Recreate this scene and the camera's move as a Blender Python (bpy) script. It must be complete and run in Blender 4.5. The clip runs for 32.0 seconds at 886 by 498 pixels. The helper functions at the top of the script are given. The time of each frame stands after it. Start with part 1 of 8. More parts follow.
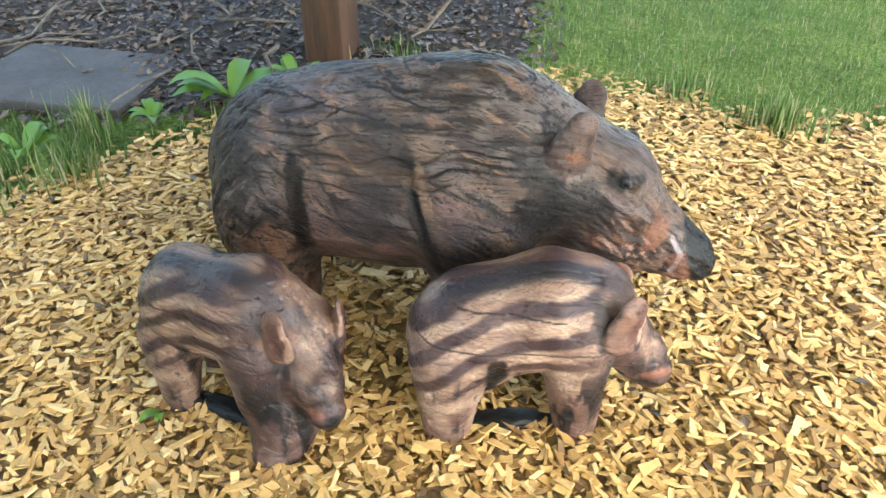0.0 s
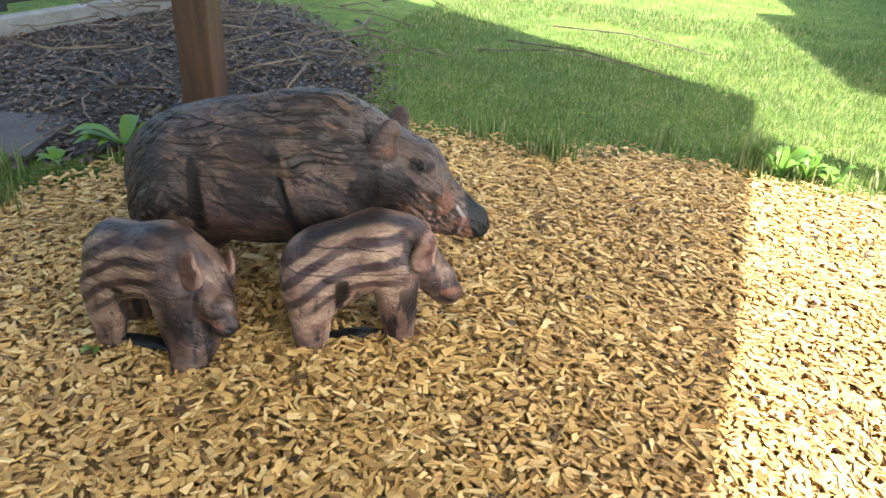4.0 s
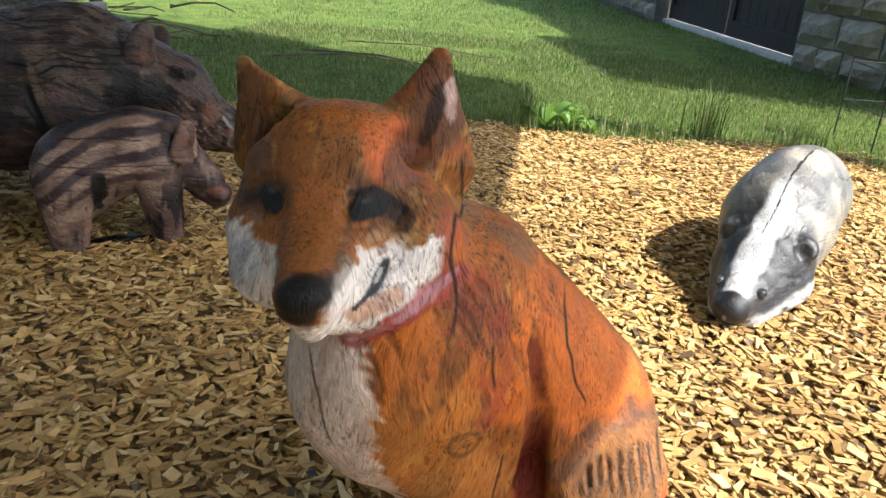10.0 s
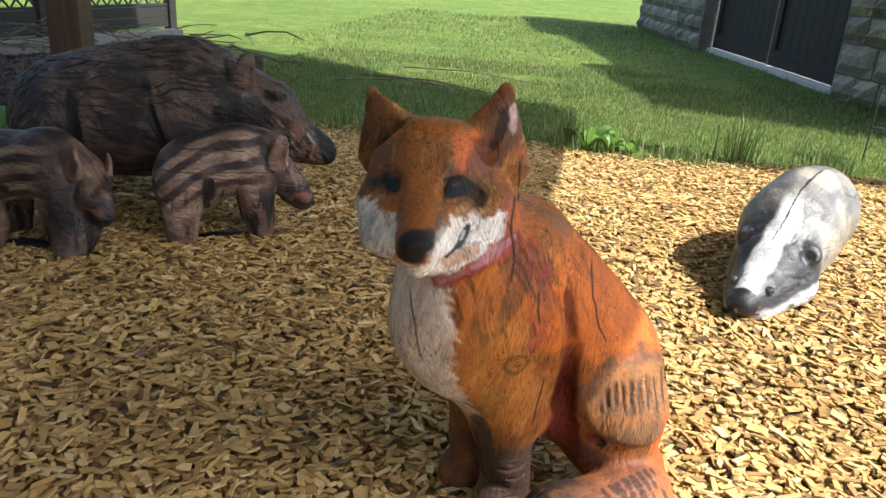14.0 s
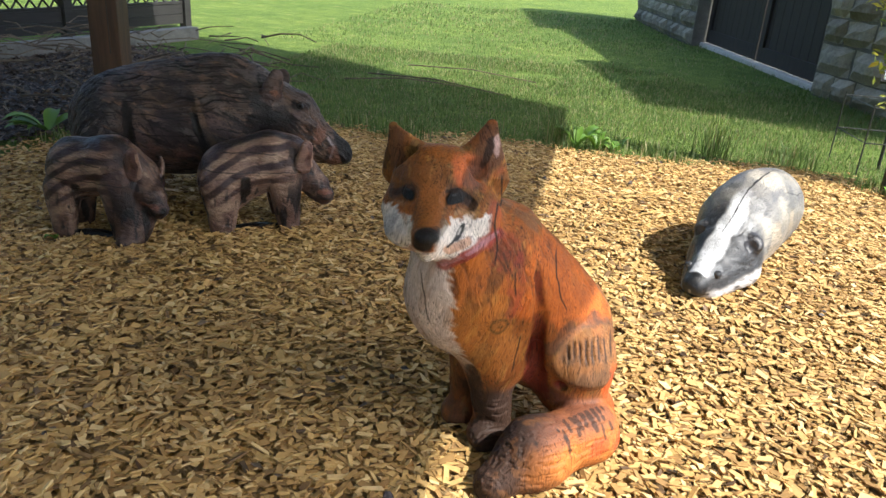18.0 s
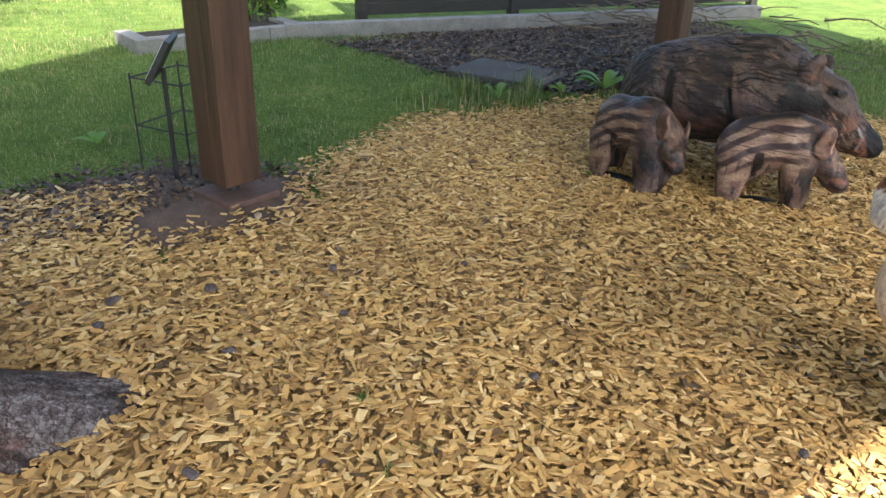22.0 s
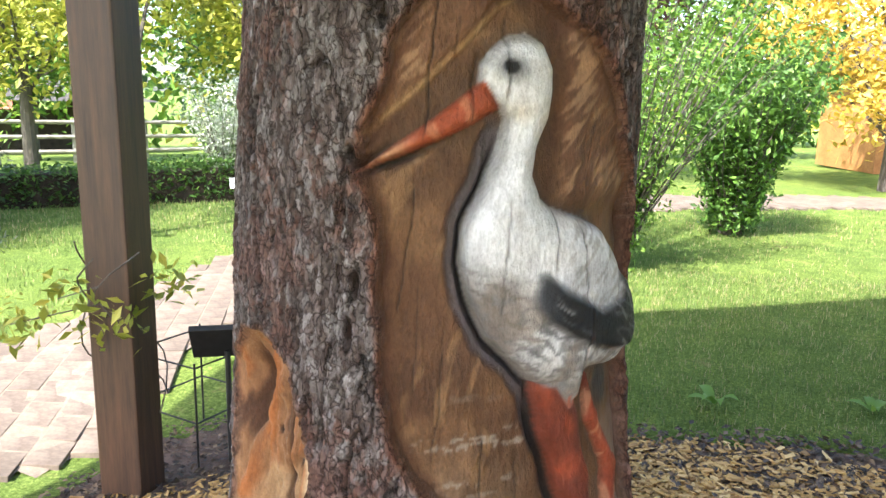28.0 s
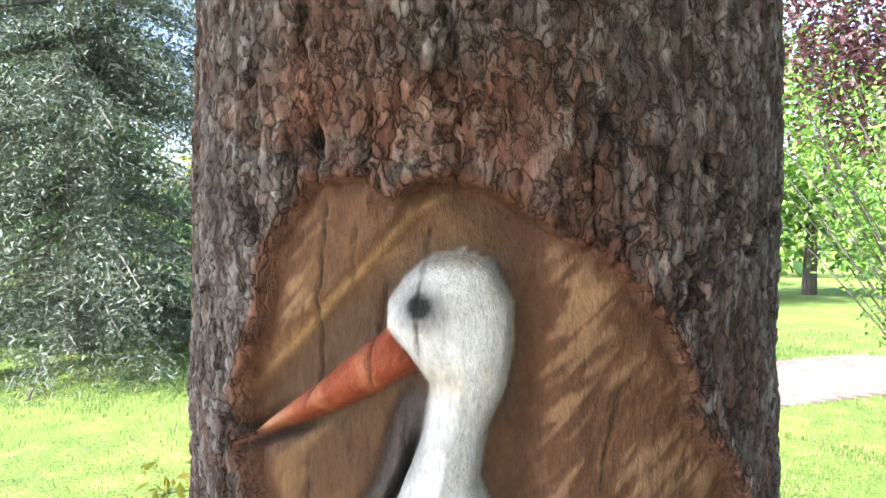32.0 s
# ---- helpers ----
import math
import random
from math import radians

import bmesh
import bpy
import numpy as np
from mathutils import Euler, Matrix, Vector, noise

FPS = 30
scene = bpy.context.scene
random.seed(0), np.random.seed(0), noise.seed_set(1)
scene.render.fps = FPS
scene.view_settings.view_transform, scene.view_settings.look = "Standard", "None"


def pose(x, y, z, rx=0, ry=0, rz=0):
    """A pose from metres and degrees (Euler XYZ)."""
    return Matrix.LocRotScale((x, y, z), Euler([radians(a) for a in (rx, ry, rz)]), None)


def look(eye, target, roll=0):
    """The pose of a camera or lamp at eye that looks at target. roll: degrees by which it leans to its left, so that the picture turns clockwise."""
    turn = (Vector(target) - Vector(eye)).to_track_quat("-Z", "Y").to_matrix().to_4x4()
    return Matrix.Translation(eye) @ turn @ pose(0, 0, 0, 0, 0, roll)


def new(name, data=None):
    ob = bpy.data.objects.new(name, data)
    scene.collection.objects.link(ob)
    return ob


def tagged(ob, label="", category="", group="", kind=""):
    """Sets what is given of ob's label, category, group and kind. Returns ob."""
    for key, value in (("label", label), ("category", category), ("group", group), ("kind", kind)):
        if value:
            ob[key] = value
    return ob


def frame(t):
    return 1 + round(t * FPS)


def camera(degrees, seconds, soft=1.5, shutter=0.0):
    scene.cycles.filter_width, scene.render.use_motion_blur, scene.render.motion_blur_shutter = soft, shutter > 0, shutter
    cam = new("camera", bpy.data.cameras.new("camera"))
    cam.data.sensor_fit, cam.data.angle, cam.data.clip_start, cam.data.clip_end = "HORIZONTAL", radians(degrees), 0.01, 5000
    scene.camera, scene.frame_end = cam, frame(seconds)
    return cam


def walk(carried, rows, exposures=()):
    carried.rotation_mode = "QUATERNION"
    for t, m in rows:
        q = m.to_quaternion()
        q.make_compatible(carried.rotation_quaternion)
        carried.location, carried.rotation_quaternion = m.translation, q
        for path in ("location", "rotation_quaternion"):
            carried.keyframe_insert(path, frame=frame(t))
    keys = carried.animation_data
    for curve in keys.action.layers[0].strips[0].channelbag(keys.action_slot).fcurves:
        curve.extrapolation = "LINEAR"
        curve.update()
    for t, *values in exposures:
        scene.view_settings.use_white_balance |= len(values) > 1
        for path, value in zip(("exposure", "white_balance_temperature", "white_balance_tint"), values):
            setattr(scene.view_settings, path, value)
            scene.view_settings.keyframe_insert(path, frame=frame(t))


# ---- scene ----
# The camera: seconds, place, yaw (to the left of +y), pitch and roll in degrees.
cam = camera(61.31, 32.0, soft=1.5)
PATH = [
    (0, -1.089, 1.692, 1.266, 30.93, -35.97, 0.39),
    (0.5, -1.093, 1.622, 1.293, 26.63, -34.94, 1.55),
    (1, -1.070, 1.575, 1.304, 24.38, -34.24, 1.34),
    (1.5, -0.991, 1.499, 1.321, 25.65, -33.59, 0.19),
    (2, -0.867, 1.390, 1.343, 29.44, -32.90, -0.63),
    (2.5, -0.776, 1.311, 1.378, 31.13, -32.60, -0.22),
    (3, -0.740, 1.219, 1.400, 27.45, -31.45, 1.63),
    (3.5, -0.700, 1.115, 1.435, 22.24, -30.35, 2.66),
    (5.5, -0.531, 0.735, 1.123, 13.10, -26.34, 2.87),
    (6, -0.514, 0.741, 1.084, 7.88, -26.75, 1.47),
    (6.5, -0.447, 0.771, 1.038, 5.51, -27.11, 1.02),
    (7, -0.412, 0.795, 0.972, 7.02, -24.81, 0.09),
    (7.5, -0.407, 0.837, 0.934, 7.93, -22.90, 0.35),
    (8, -0.395, 0.825, 0.930, 7.46, -21.42, 1.57),
    (8.5, -0.367, 0.808, 0.927, 7.18, -20.72, 2.65),
    (9, -0.342, 0.790, 0.923, 6.69, -21.39, 3.52),
    (9.5, -0.330, 0.763, 0.923, 6.35, -22.24, 3.86),
    (10, -0.314, 0.731, 0.930, 6.27, -22.70, 3.96),
    (10.5, -0.307, 0.700, 0.933, 6.46, -22.91, 3.75),
    (11, -0.304, 0.666, 0.942, 6.80, -23.06, 3.20),
    (11.5, -0.302, 0.635, 0.951, 7.30, -23.04, 3.22),
    (12, -0.333, 0.583, 0.960, 6.97, -22.81, 3.46),
    (12.5, -0.346, 0.516, 0.962, 5.73, -22.39, 3.80),
    (13, -0.361, 0.437, 0.972, 3.54, -22.03, 4.58),
    (13.5, -0.337, 0.388, 0.983, 4.81, -21.93, 4.32),
    (14, -0.299, 0.350, 0.995, 9.84, -21.16, 4.04),
    (14.5, -0.264, 0.319, 0.995, 12.67, -20.50, 4.16),
    (16.5, -0.239, 0.020, 1.151, 11.06, -22.64, 4.64),
    (17, -0.262, -0.064, 1.171, 9.16, -21.60, 4.99),
    (17.5, -0.252, -0.088, 1.175, 7.93, -20.75, 4.70),
    (18, -0.229, -0.064, 1.171, 9.91, -22.21, 4.17),
    (18.5, -0.136, -0.053, 1.175, 15.55, -23.94, 2.92),
    (19, -0.072, -0.070, 1.180, 20.00, -25.05, 3.02),
    (19.5, -0.059, -0.103, 1.188, 21.39, -26.00, 4.41),
    (20, -0.085, -0.157, 1.192, 19.75, -26.63, 5.43),
    (20.5, -0.027, -0.184, 1.192, 26.14, -26.98, 3.99),
    (21, 0.044, -0.246, 1.217, 38.97, -26.99, 2.51),
    (21.5, 0.030, -0.300, 1.223, 44.97, -26.71, 2.57),
    (22, 0.001, -0.374, 1.238, 50.52, -26.08, 2.21),
    (22.5, -0.021, -0.443, 1.220, 59.19, -24.84, 1.33),
    (23, -0.045, -0.513, 1.213, 73.63, -23.58, 0.36),
    (23.5, -0.067, -0.554, 1.223, 82.99, -22.80, 0.69),
    (24, -0.091, -0.591, 1.235, 90.96, -22.27, 1.06),
    (24.5, -0.096, -0.605, 1.247, 97.49, -21.29, -0.17),
    (26.5, -0.177, -0.647, 1.284, 100.14, -18.66, 2.30),
    (27, -0.241, -0.663, 1.326, 100.61, -17.24, 2.58),
    (27.5, -0.272, -0.645, 1.347, 101.94, -13.75, 2.15),
    (28, -0.311, -0.577, 1.360, 104.24, -11.53, 1.33),
    (28.5, -0.361, -0.500, 1.371, 108.24, -10.43, 1.18),
    (29, -0.411, -0.421, 1.379, 112.71, -10.29, 0.76),
    (29.5, -0.485, -0.392, 1.405, 114.95, -10.14, 0.39),
    (30, -0.590, -0.396, 1.420, 113.55, -8.23, 0.56),
    (30.5, -0.681, -0.376, 1.413, 114.43, -7.18, -0.25),
    (31, -0.776, -0.335, 1.498, 120.31, -9.15, -1.02),
    (31.5, -0.879, -0.252, 1.513, 127.23, -6.92, -0.79),
    (32, -1.042, -0.261, 1.509, 131.52, -2.63, 0.64),
]


def aim(x, y, z, yaw, pitch, roll):
    return pose(x, y, z, 90 + pitch, 0, yaw) @ pose(0, 0, 0, 0, 0, roll)


EXPOSURE = [(0, 3.9, 6400, 2), (3.5, 3.35, 6400, 4), (5.5, 2.4, 6300, 7), (8, 1.85, 6250, 7), (11, 1.7, 6250, 7), (14, 1.7, 6250, 7), (17, 1.6, 6200, 7), (19, 1.65, 6200, 7), (20.5, 1.85, 6200, 6),
            (22, 2.55, 6300, 8), (23, 2.8, 6350, 10), (24.5, 3.0, 6350, 10), (26.5, 2.8, 6350, 10), (29, 2.72, 6300, 11), (32, 3.1, 5950, 14)]
walk(cam, [(t, aim(*v)) for t, *v in PATH], exposures=EXPOSURE)

# World, sun and exposure.
SUN_WAY = Vector((-0.62, 0.22, -0.76)).normalized()
world = bpy.data.worlds.new("sky")
scene.world = world
world.use_nodes = True
wn, wl = world.node_tree.nodes, world.node_tree.links
sky = wn.new("ShaderNodeTexSky")
sky.sky_type, sky.sun_disc = "NISHITA", False
sky.sun_elevation = math.asin(-SUN_WAY.z)
sky.sun_rotation = math.atan2(-SUN_WAY.x, -SUN_WAY.y)
sky.air_density, sky.dust_density, sky.ozone_density = 1.0, 2.5, 1.0
wl.new(sky.outputs[0], wn["Background"].inputs[0])
wn["Background"].inputs[1].default_value = 0.125
sun = new("sun", bpy.data.lights.new("sun", "SUN"))
sun.data.energy, sun.data.angle, sun.data.color = 3.0, radians(0.6), (1.0, 0.95, 0.88)
sun.matrix_world = look((8, -3, 12), Vector((8, -3, 12)) + SUN_WAY)


# ---- small tools ----
def tree_of(name):
    m = bpy.data.materials.new(name)
    m.use_nodes = True
    return m, m.node_tree.nodes, m.node_tree.links, m.node_tree.nodes["Principled BSDF"]


def ramp(n, l, src, stops):
    r = n.new("ShaderNodeValToRGB")
    el = r.color_ramp.elements
    while len(el) < len(stops):
        el.new(0.5)
    for e, (p, c) in zip(el, stops):
        e.position, e.color = p, (*c, 1)
    l.new(src, r.inputs[0])
    return r.outputs[0]


def noise_of(n, l, scale, detail=5, rough=0.6, stretch=None, coord="Object"):
    tc = n.new("ShaderNodeTexCoord")
    src = tc.outputs[coord]
    if stretch:
        mp = n.new("ShaderNodeMapping")
        mp.inputs["Scale"].default_value = stretch
        l.new(src, mp.inputs[0])
        src = mp.outputs[0]
    t = n.new("ShaderNodeTexNoise")
    t.inputs["Scale"].default_value, t.inputs["Detail"].default_value, t.inputs["Roughness"].default_value = scale, detail, rough
    l.new(src, t.inputs["Vector"])
    return t.outputs[0]


def mixed(n, l, a, b, fac, how="MIX"):
    m = n.new("ShaderNodeMix")
    m.data_type, m.blend_type = "RGBA", how
    for k, v in ((6, a), (7, b), (0, fac)):
        if isinstance(v, (int, float)):
            m.inputs[k].default_value = v
        elif isinstance(v, tuple):
            m.inputs[k].default_value = (*v, 1)
        else:
            l.new(v, m.inputs[k])
    return m.outputs[2]


def bumped(n, l, bsdf, height, strength=0.4, dist=0.01):
    b = n.new("ShaderNodeBump")
    b.inputs["Strength"].default_value, b.inputs["Distance"].default_value = strength, dist
    l.new(height, b.inputs["Height"])
    l.new(b.outputs[0], bsdf.inputs["Normal"])


def plain(name, dark, light, scale=8, rough=0.8, bump=0.3, dist=0.005, stretch=None, metal=0.0, spread=(0.3, 0.7), island=0.0, obj=0.0):
    """A surface with two scales of variation between two colours."""
    m, n, l, b = tree_of(name)
    big = noise_of(n, l, scale, 6, 0.65, stretch)
    fine = noise_of(n, l, scale * 9, 4, 0.6, stretch)
    c = ramp(n, l, big, [(spread[0], dark), (spread[1], light)])
    c = mixed(n, l, c, ramp(n, l, fine, [(0.3, (0.72,) * 3), (0.7, (1.12,) * 3)]), 0.8, "MULTIPLY")
    if island or obj:
        if island:
            g = n.new("ShaderNodeNewGeometry").outputs["Random Per Island"]
        else:
            g = n.new("ShaderNodeObjectInfo").outputs["Random"]
        k = island or obj
        c = mixed(n, l, c, ramp(n, l, g, [(0.0, (1 - k,) * 3), (1.0, (1 + k,) * 3)]), 1.0, "MULTIPLY")
    l.new(c, b.inputs["Base Color"])
    b.inputs["Roughness"].default_value, b.inputs["Metallic"].default_value = rough, metal
    if bump:
        bumped(n, l, b, mixed(n, l, big, fine, 0.5), bump, dist)
    return m


def mesh_of(name, verts, faces, mat=None, smooth=False):
    me = bpy.data.meshes.new(name)
    me.from_pydata(verts, [], faces)
    if mat:
        me.materials.append(mat)
    if smooth:
        me.polygons.foreach_set("use_smooth", [True] * len(me.polygons))
    me.update()
    return me


def big_mesh(name, verts, faces, mat):
    """A large mesh from arrays: verts (n, 3), faces (m, 3 or 4)."""
    me = bpy.data.meshes.new(name)
    k = faces.shape[1]
    me.vertices.add(len(verts)), me.loops.add(faces.size), me.polygons.add(len(faces))
    me.vertices.foreach_set("co", verts.astype(np.float32).ravel())
    me.loops.foreach_set("vertex_index", faces.astype(np.int32).ravel())
    me.polygons.foreach_set("loop_start", np.arange(0, faces.size, k, dtype=np.int32))
    me.polygons.foreach_set("use_smooth", np.zeros(len(faces), bool))
    me.materials.append(mat)
    me.update(calc_edges=True)
    return me


def part(name, bm, material, parent=None, label="", smooth=False):
    me = bpy.data.meshes.new(name)
    bm.to_mesh(me)
    bm.free()
    me.materials.append(material)
    if smooth:
        me.polygons.foreach_set("use_smooth", [True] * len(me.polygons))
    ob = new(name, me)
    ob.parent = parent
    return tagged(ob, label) if label else ob


def empty(name, m, label, category, group="", kind=""):
    e = new(name)
    e.empty_display_size = 0.1
    e.matrix_world = m
    return tagged(e, label, category, group, kind)


def box(bm, x0, y0, z0, x1, y1, z1, m=None, bevel=0.0):
    r = bmesh.ops.create_cube(bm, size=1)
    vs = r["verts"]
    t = Matrix.Translation(((x0 + x1) / 2, (y0 + y1) / 2, (z0 + z1) / 2)) @ Matrix.Diagonal((x1 - x0, y1 - y0, z1 - z0, 1))
    bmesh.ops.transform(bm, matrix=(m or Matrix()) @ t, verts=vs)
    if bevel:
        es = {e for v in vs for e in v.link_edges}
        bmesh.ops.bevel(bm, geom=list(es), offset=bevel, segments=2, affect="EDGES", profile=0.6)
    return vs


def rod(bm, a, b, ra, rb=None, seg=8):
    a, b = Vector(a), Vector(b)
    d = b - a
    r = bmesh.ops.create_cone(bm, cap_ends=True, segments=seg, radius1=ra, radius2=ra if rb is None else rb, depth=d.length)
    q = d.to_track_quat("Z", "Y").to_matrix().to_4x4()
    bmesh.ops.transform(bm, matrix=Matrix.Translation((a + b) / 2) @ q, verts=r["verts"])


def smooth01(x, a, b):
    t = np.clip((x - a) / (b - a), 0, 1)
    return t * t * (3 - 2 * t)


LATTICE = np.random.default_rng(77).random((64, 64, 64)).astype(np.float32)


def lattice(x, y, z):
    i, j, k = (np.floor(q).astype(np.int32) for q in (x, y, z))
    u, v, w = x - i, y - j, z - k
    u, v, w = u * u * (3 - 2 * u), v * v * (3 - 2 * v), w * w * (3 - 2 * w)
    ii, jj, kk = ((i & 63) * 4096, ((i + 1) & 63) * 4096), ((j & 63) * 64, ((j + 1) & 63) * 64), (k & 63, (k + 1) & 63)
    flat = LATTICE.ravel()
    row = lambda a, b: flat.take(ii[a] + jj[b] + kk[0]) * (1 - w) + flat.take(ii[a] + jj[b] + kk[1]) * w
    return (row(0, 0) * (1 - v) + row(0, 1) * v) * (1 - u) + (row(1, 0) * (1 - v) + row(1, 1) * v) * u


def fuzz(p, scale, seed=0.0):
    """Smooth random noise in about -1..1 for arrays of points."""
    x, y, z = ((p[..., i] * (scale * 0.55) + seed * (7.3 + 3.1 * i)).astype(np.float32) for i in range(3))
    n = lattice(x, y, z) + 0.5 * lattice(2.1 * x + 9, 2.1 * y + 5, 2.1 * z + 2) + 0.25 * lattice(4.3 * x, 4.3 * y + 7, 4.3 * z)
    return (n / 0.875 - 1) * 1.9


def rise(x, y):
    """The ground's height."""
    x, y = np.asarray(x, float), np.asarray(y, float)
    g = -0.05 * np.exp(-((x + 0.2) ** 2 + (y - 1.4) ** 2) / 1.4)
    g = g + 0.10 * np.exp(-((x + 3.1) ** 2 + (y - 4.4) ** 2) / 1.2) + 0.05 * np.exp(-((x + 2.75) ** 2 + (y - 0.75) ** 2) / 0.12)
    g = g - 0.11 * np.exp(-((x + 2.75) ** 2 + (y + 2.5) ** 2) / 0.5)
    g = g + 0.02 * np.sin(0.9 * x + 1.3) * np.sin(0.8 * y)
    # the park falls away to the south-west
    far = -(0.72 * x + 0.69 * y) - 11.0
    return g - 0.052 * np.clip(far, 0, 64)


# ---- materials of the ground ----
def lawn_material():
    m, n, l, b = tree_of("short_lawn")
    big, mid, fine = noise_of(n, l, 0.7, 4, 0.6), noise_of(n, l, 4.0, 5, 0.65), noise_of(n, l, 55, 5, 0.8)
    c = ramp(n, l, fine, [(0.30, (0.04, 0.065, 0.014)), (0.50, (0.130, 0.195, 0.048)), (0.68, (0.28, 0.36, 0.12))])
    c = mixed(n, l, c, ramp(n, l, mid, [(0.30, (0.62, 0.66, 0.60)), (0.65, (1.2, 1.15, 1.0))]), 0.9, "MULTIPLY")
    dry = ramp(n, l, mid, [(0.60, (0, 0, 0)), (0.72, (0.75,) * 3)])
    c = mixed(n, l, c, (0.27, 0.215, 0.115), dry)
    c = mixed(n, l, c, ramp(n, l, big, [(0.35, (0.78, 0.85, 0.78)), (0.65, (1.15, 1.1, 1.0))]), 0.9, "MULTIPLY")
    l.new(c, b.inputs["Base Color"])
    b.inputs["Roughness"].default_value = 0.9
    b.inputs["Specular IOR Level"].default_value = 0.1
    bumped(n, l, b, fine, 0.9, 0.03)
    return m


LAWN = lawn_material()
SOIL = plain("dark_soil", (0.016, 0.010, 0.006), (0.060, 0.038, 0.024), 14, 0.95, 0.9, 0.03)
EARTH = plain("trodden_earth", (0.075, 0.046, 0.034), (0.165, 0.108, 0.080), 11, 0.95, 0.8, 0.02)
CHIP_BASE = plain("chip_bed_base", (0.17, 0.105, 0.043), (0.38, 0.245, 0.10), 45, 0.95, 0.8, 0.02)


def chip_material():
    m, n, l, b = tree_of("wood_chip")
    g = n.new("ShaderNodeNewGeometry").outputs["Random Per Island"]
    c = ramp(n, l, g, [(0.0, (0.09, 0.050, 0.022)), (0.05, (0.28, 0.155, 0.050)), (0.30, (0.46, 0.278, 0.092)), (0.75, (0.61, 0.395, 0.145)), (1.0, (0.74, 0.54, 0.26))])
    gr = noise_of(n, l, 60, 4, 0.6, (1, 1, 1))
    c = mixed(n, l, c, ramp(n, l, gr, [(0.3, (0.75,) * 3), (0.7, (1.1,) * 3)]), 0.8, "MULTIPLY")
    big = noise_of(n, l, 0.9, 4, 0.6)
    c = mixed(n, l, c, ramp(n, l, big, [(0.35, (0.78, 0.76, 0.74)), (0.65, (1.05, 1.05, 1.02))]), 0.9, "MULTIPLY")
    l.new(c, b.inputs["Base Color"])
    b.inputs["Roughness"].default_value = 0.75
    bumped(n, l, b, gr, 0.4, 0.004)
    return m


CHIP = chip_material()

# ---- the ground: one sheet to the horizon ----
BED = [(-3.3, 2.5), (-3.16, 3.0), (-2.95, 3.35), (-2.5, 3.75), (-2.15, 4.3), (-1.65, 4.42), (-1.28, 4.42), (-0.95, 4.72), (-0.4, 4.68), (0.05, 4.62),
       (0.5, 4.66), (0.94, 4.85), (1.35, 4.72), (1.6, 4.3), (1.9, 3.4), (2.2, 2.0), (2.4, 0.0), (1.9, -2.0), (0.2, -3.1), (-1.4, -2.9), (-2.0, -2.5), (-2.4, -1.95),
       (-2.65, -1.5), (-2.95, -0.8), (-3.05, -0.3), (-2.8, 0.1), (-2.45, 0.38), (-2.45, 1.0), (-3.0, 1.38), (-3.17, 1.8), (-3.4, 2.2)]


def inside(poly, x, y):
    x, y = np.asarray(x, float), np.asarray(y, float)
    hit = np.zeros(x.shape, bool)
    for (x0, y0), (x1, y1) in zip(poly, poly[1:] + poly[:1]):
        if y0 != y1:
            hit ^= ((y0 > y) != (y1 > y)) & (x < (x1 - x0) * (y - y0) / (y1 - y0) + x0)
    return hit


def edge_gap(poly, x, y):
    """The distance to a polygon's outline."""
    best = np.full(np.shape(x), 1e9)
    for (x0, y0), (x1, y1) in zip(poly, poly[1:] + poly[:1]):
        dx, dy = x1 - x0, y1 - y0
        t = np.clip(((x - x0) * dx + (y - y0) * dy) / (dx * dx + dy * dy), 0, 1)
        best = np.minimum(best, np.hypot(x - x0 - t * dx, y - y0 - t * dy))
    return best


def ground_sheet():
    def axis(lo, hi):
        near = np.arange(lo, hi, 0.2)
        out = [0.5, 1, 2, 4, 8, 16, 40, 100, 300, 900, 2500]
        return np.r_[[lo - o for o in out[::-1]], near, [hi + o for o in out]]
    xs, ys = axis(-14, 6), axis(-14, 16)
    X, Y = np.meshgrid(xs, ys, indexing="ij")
    Z = rise(X, Y) - 0.015
    v = np.stack([X, Y, Z], -1).reshape(-1, 3)
    nx, ny = len(xs), len(ys)
    i = (np.arange(nx - 1)[:, None] * ny + np.arange(ny - 1)).ravel()
    f = np.stack([i, i + ny, i + ny + 1, i + 1], -1)
    me = big_mesh("ground", v, f, LAWN)
    me.polygons.foreach_set("use_smooth", [True] * len(f))
    tagged(new("ground", me), "grassy ground of a park, short worn lawn", "ground", kind="structure")


ground_sheet()


def bed_sheet(name, poly, mat, lift, label, category, step=0.08):
    """A thin sheet that follows the ground inside a polygon."""
    P = np.array(poly)
    lo, hi = P.min(0), P.max(0)
    xs, ys = np.arange(lo[0], hi[0] + step, step), np.arange(lo[1], hi[1] + step, step)
    X, Y = np.meshgrid(xs, ys, indexing="ij")
    idx = np.arange(X.size).reshape(X.shape)
    keep = inside(poly, X, Y)
    q = keep[:-1, :-1] & keep[1:, :-1] & keep[1:, 1:] & keep[:-1, 1:]
    f = np.stack([idx[:-1, :-1][q], idx[1:, :-1][q], idx[1:, 1:][q], idx[:-1, 1:][q]], -1)
    g = edge_gap(poly, X, Y)
    Z = rise(X, Y) + lift * smooth01(g, 0.0, 0.15) - 0.012
    me = big_mesh(name, np.stack([X, Y, Z], -1).reshape(-1, 3), f, mat)
    me.polygons.foreach_set("use_smooth", [True] * len(f))
    return tagged(new(name, me), label, category, kind="structure")


bed_sheet("chip_bed", BED, CHIP_BASE, 0.008, "bed of small yellow wood chips under the carvings", "ground")


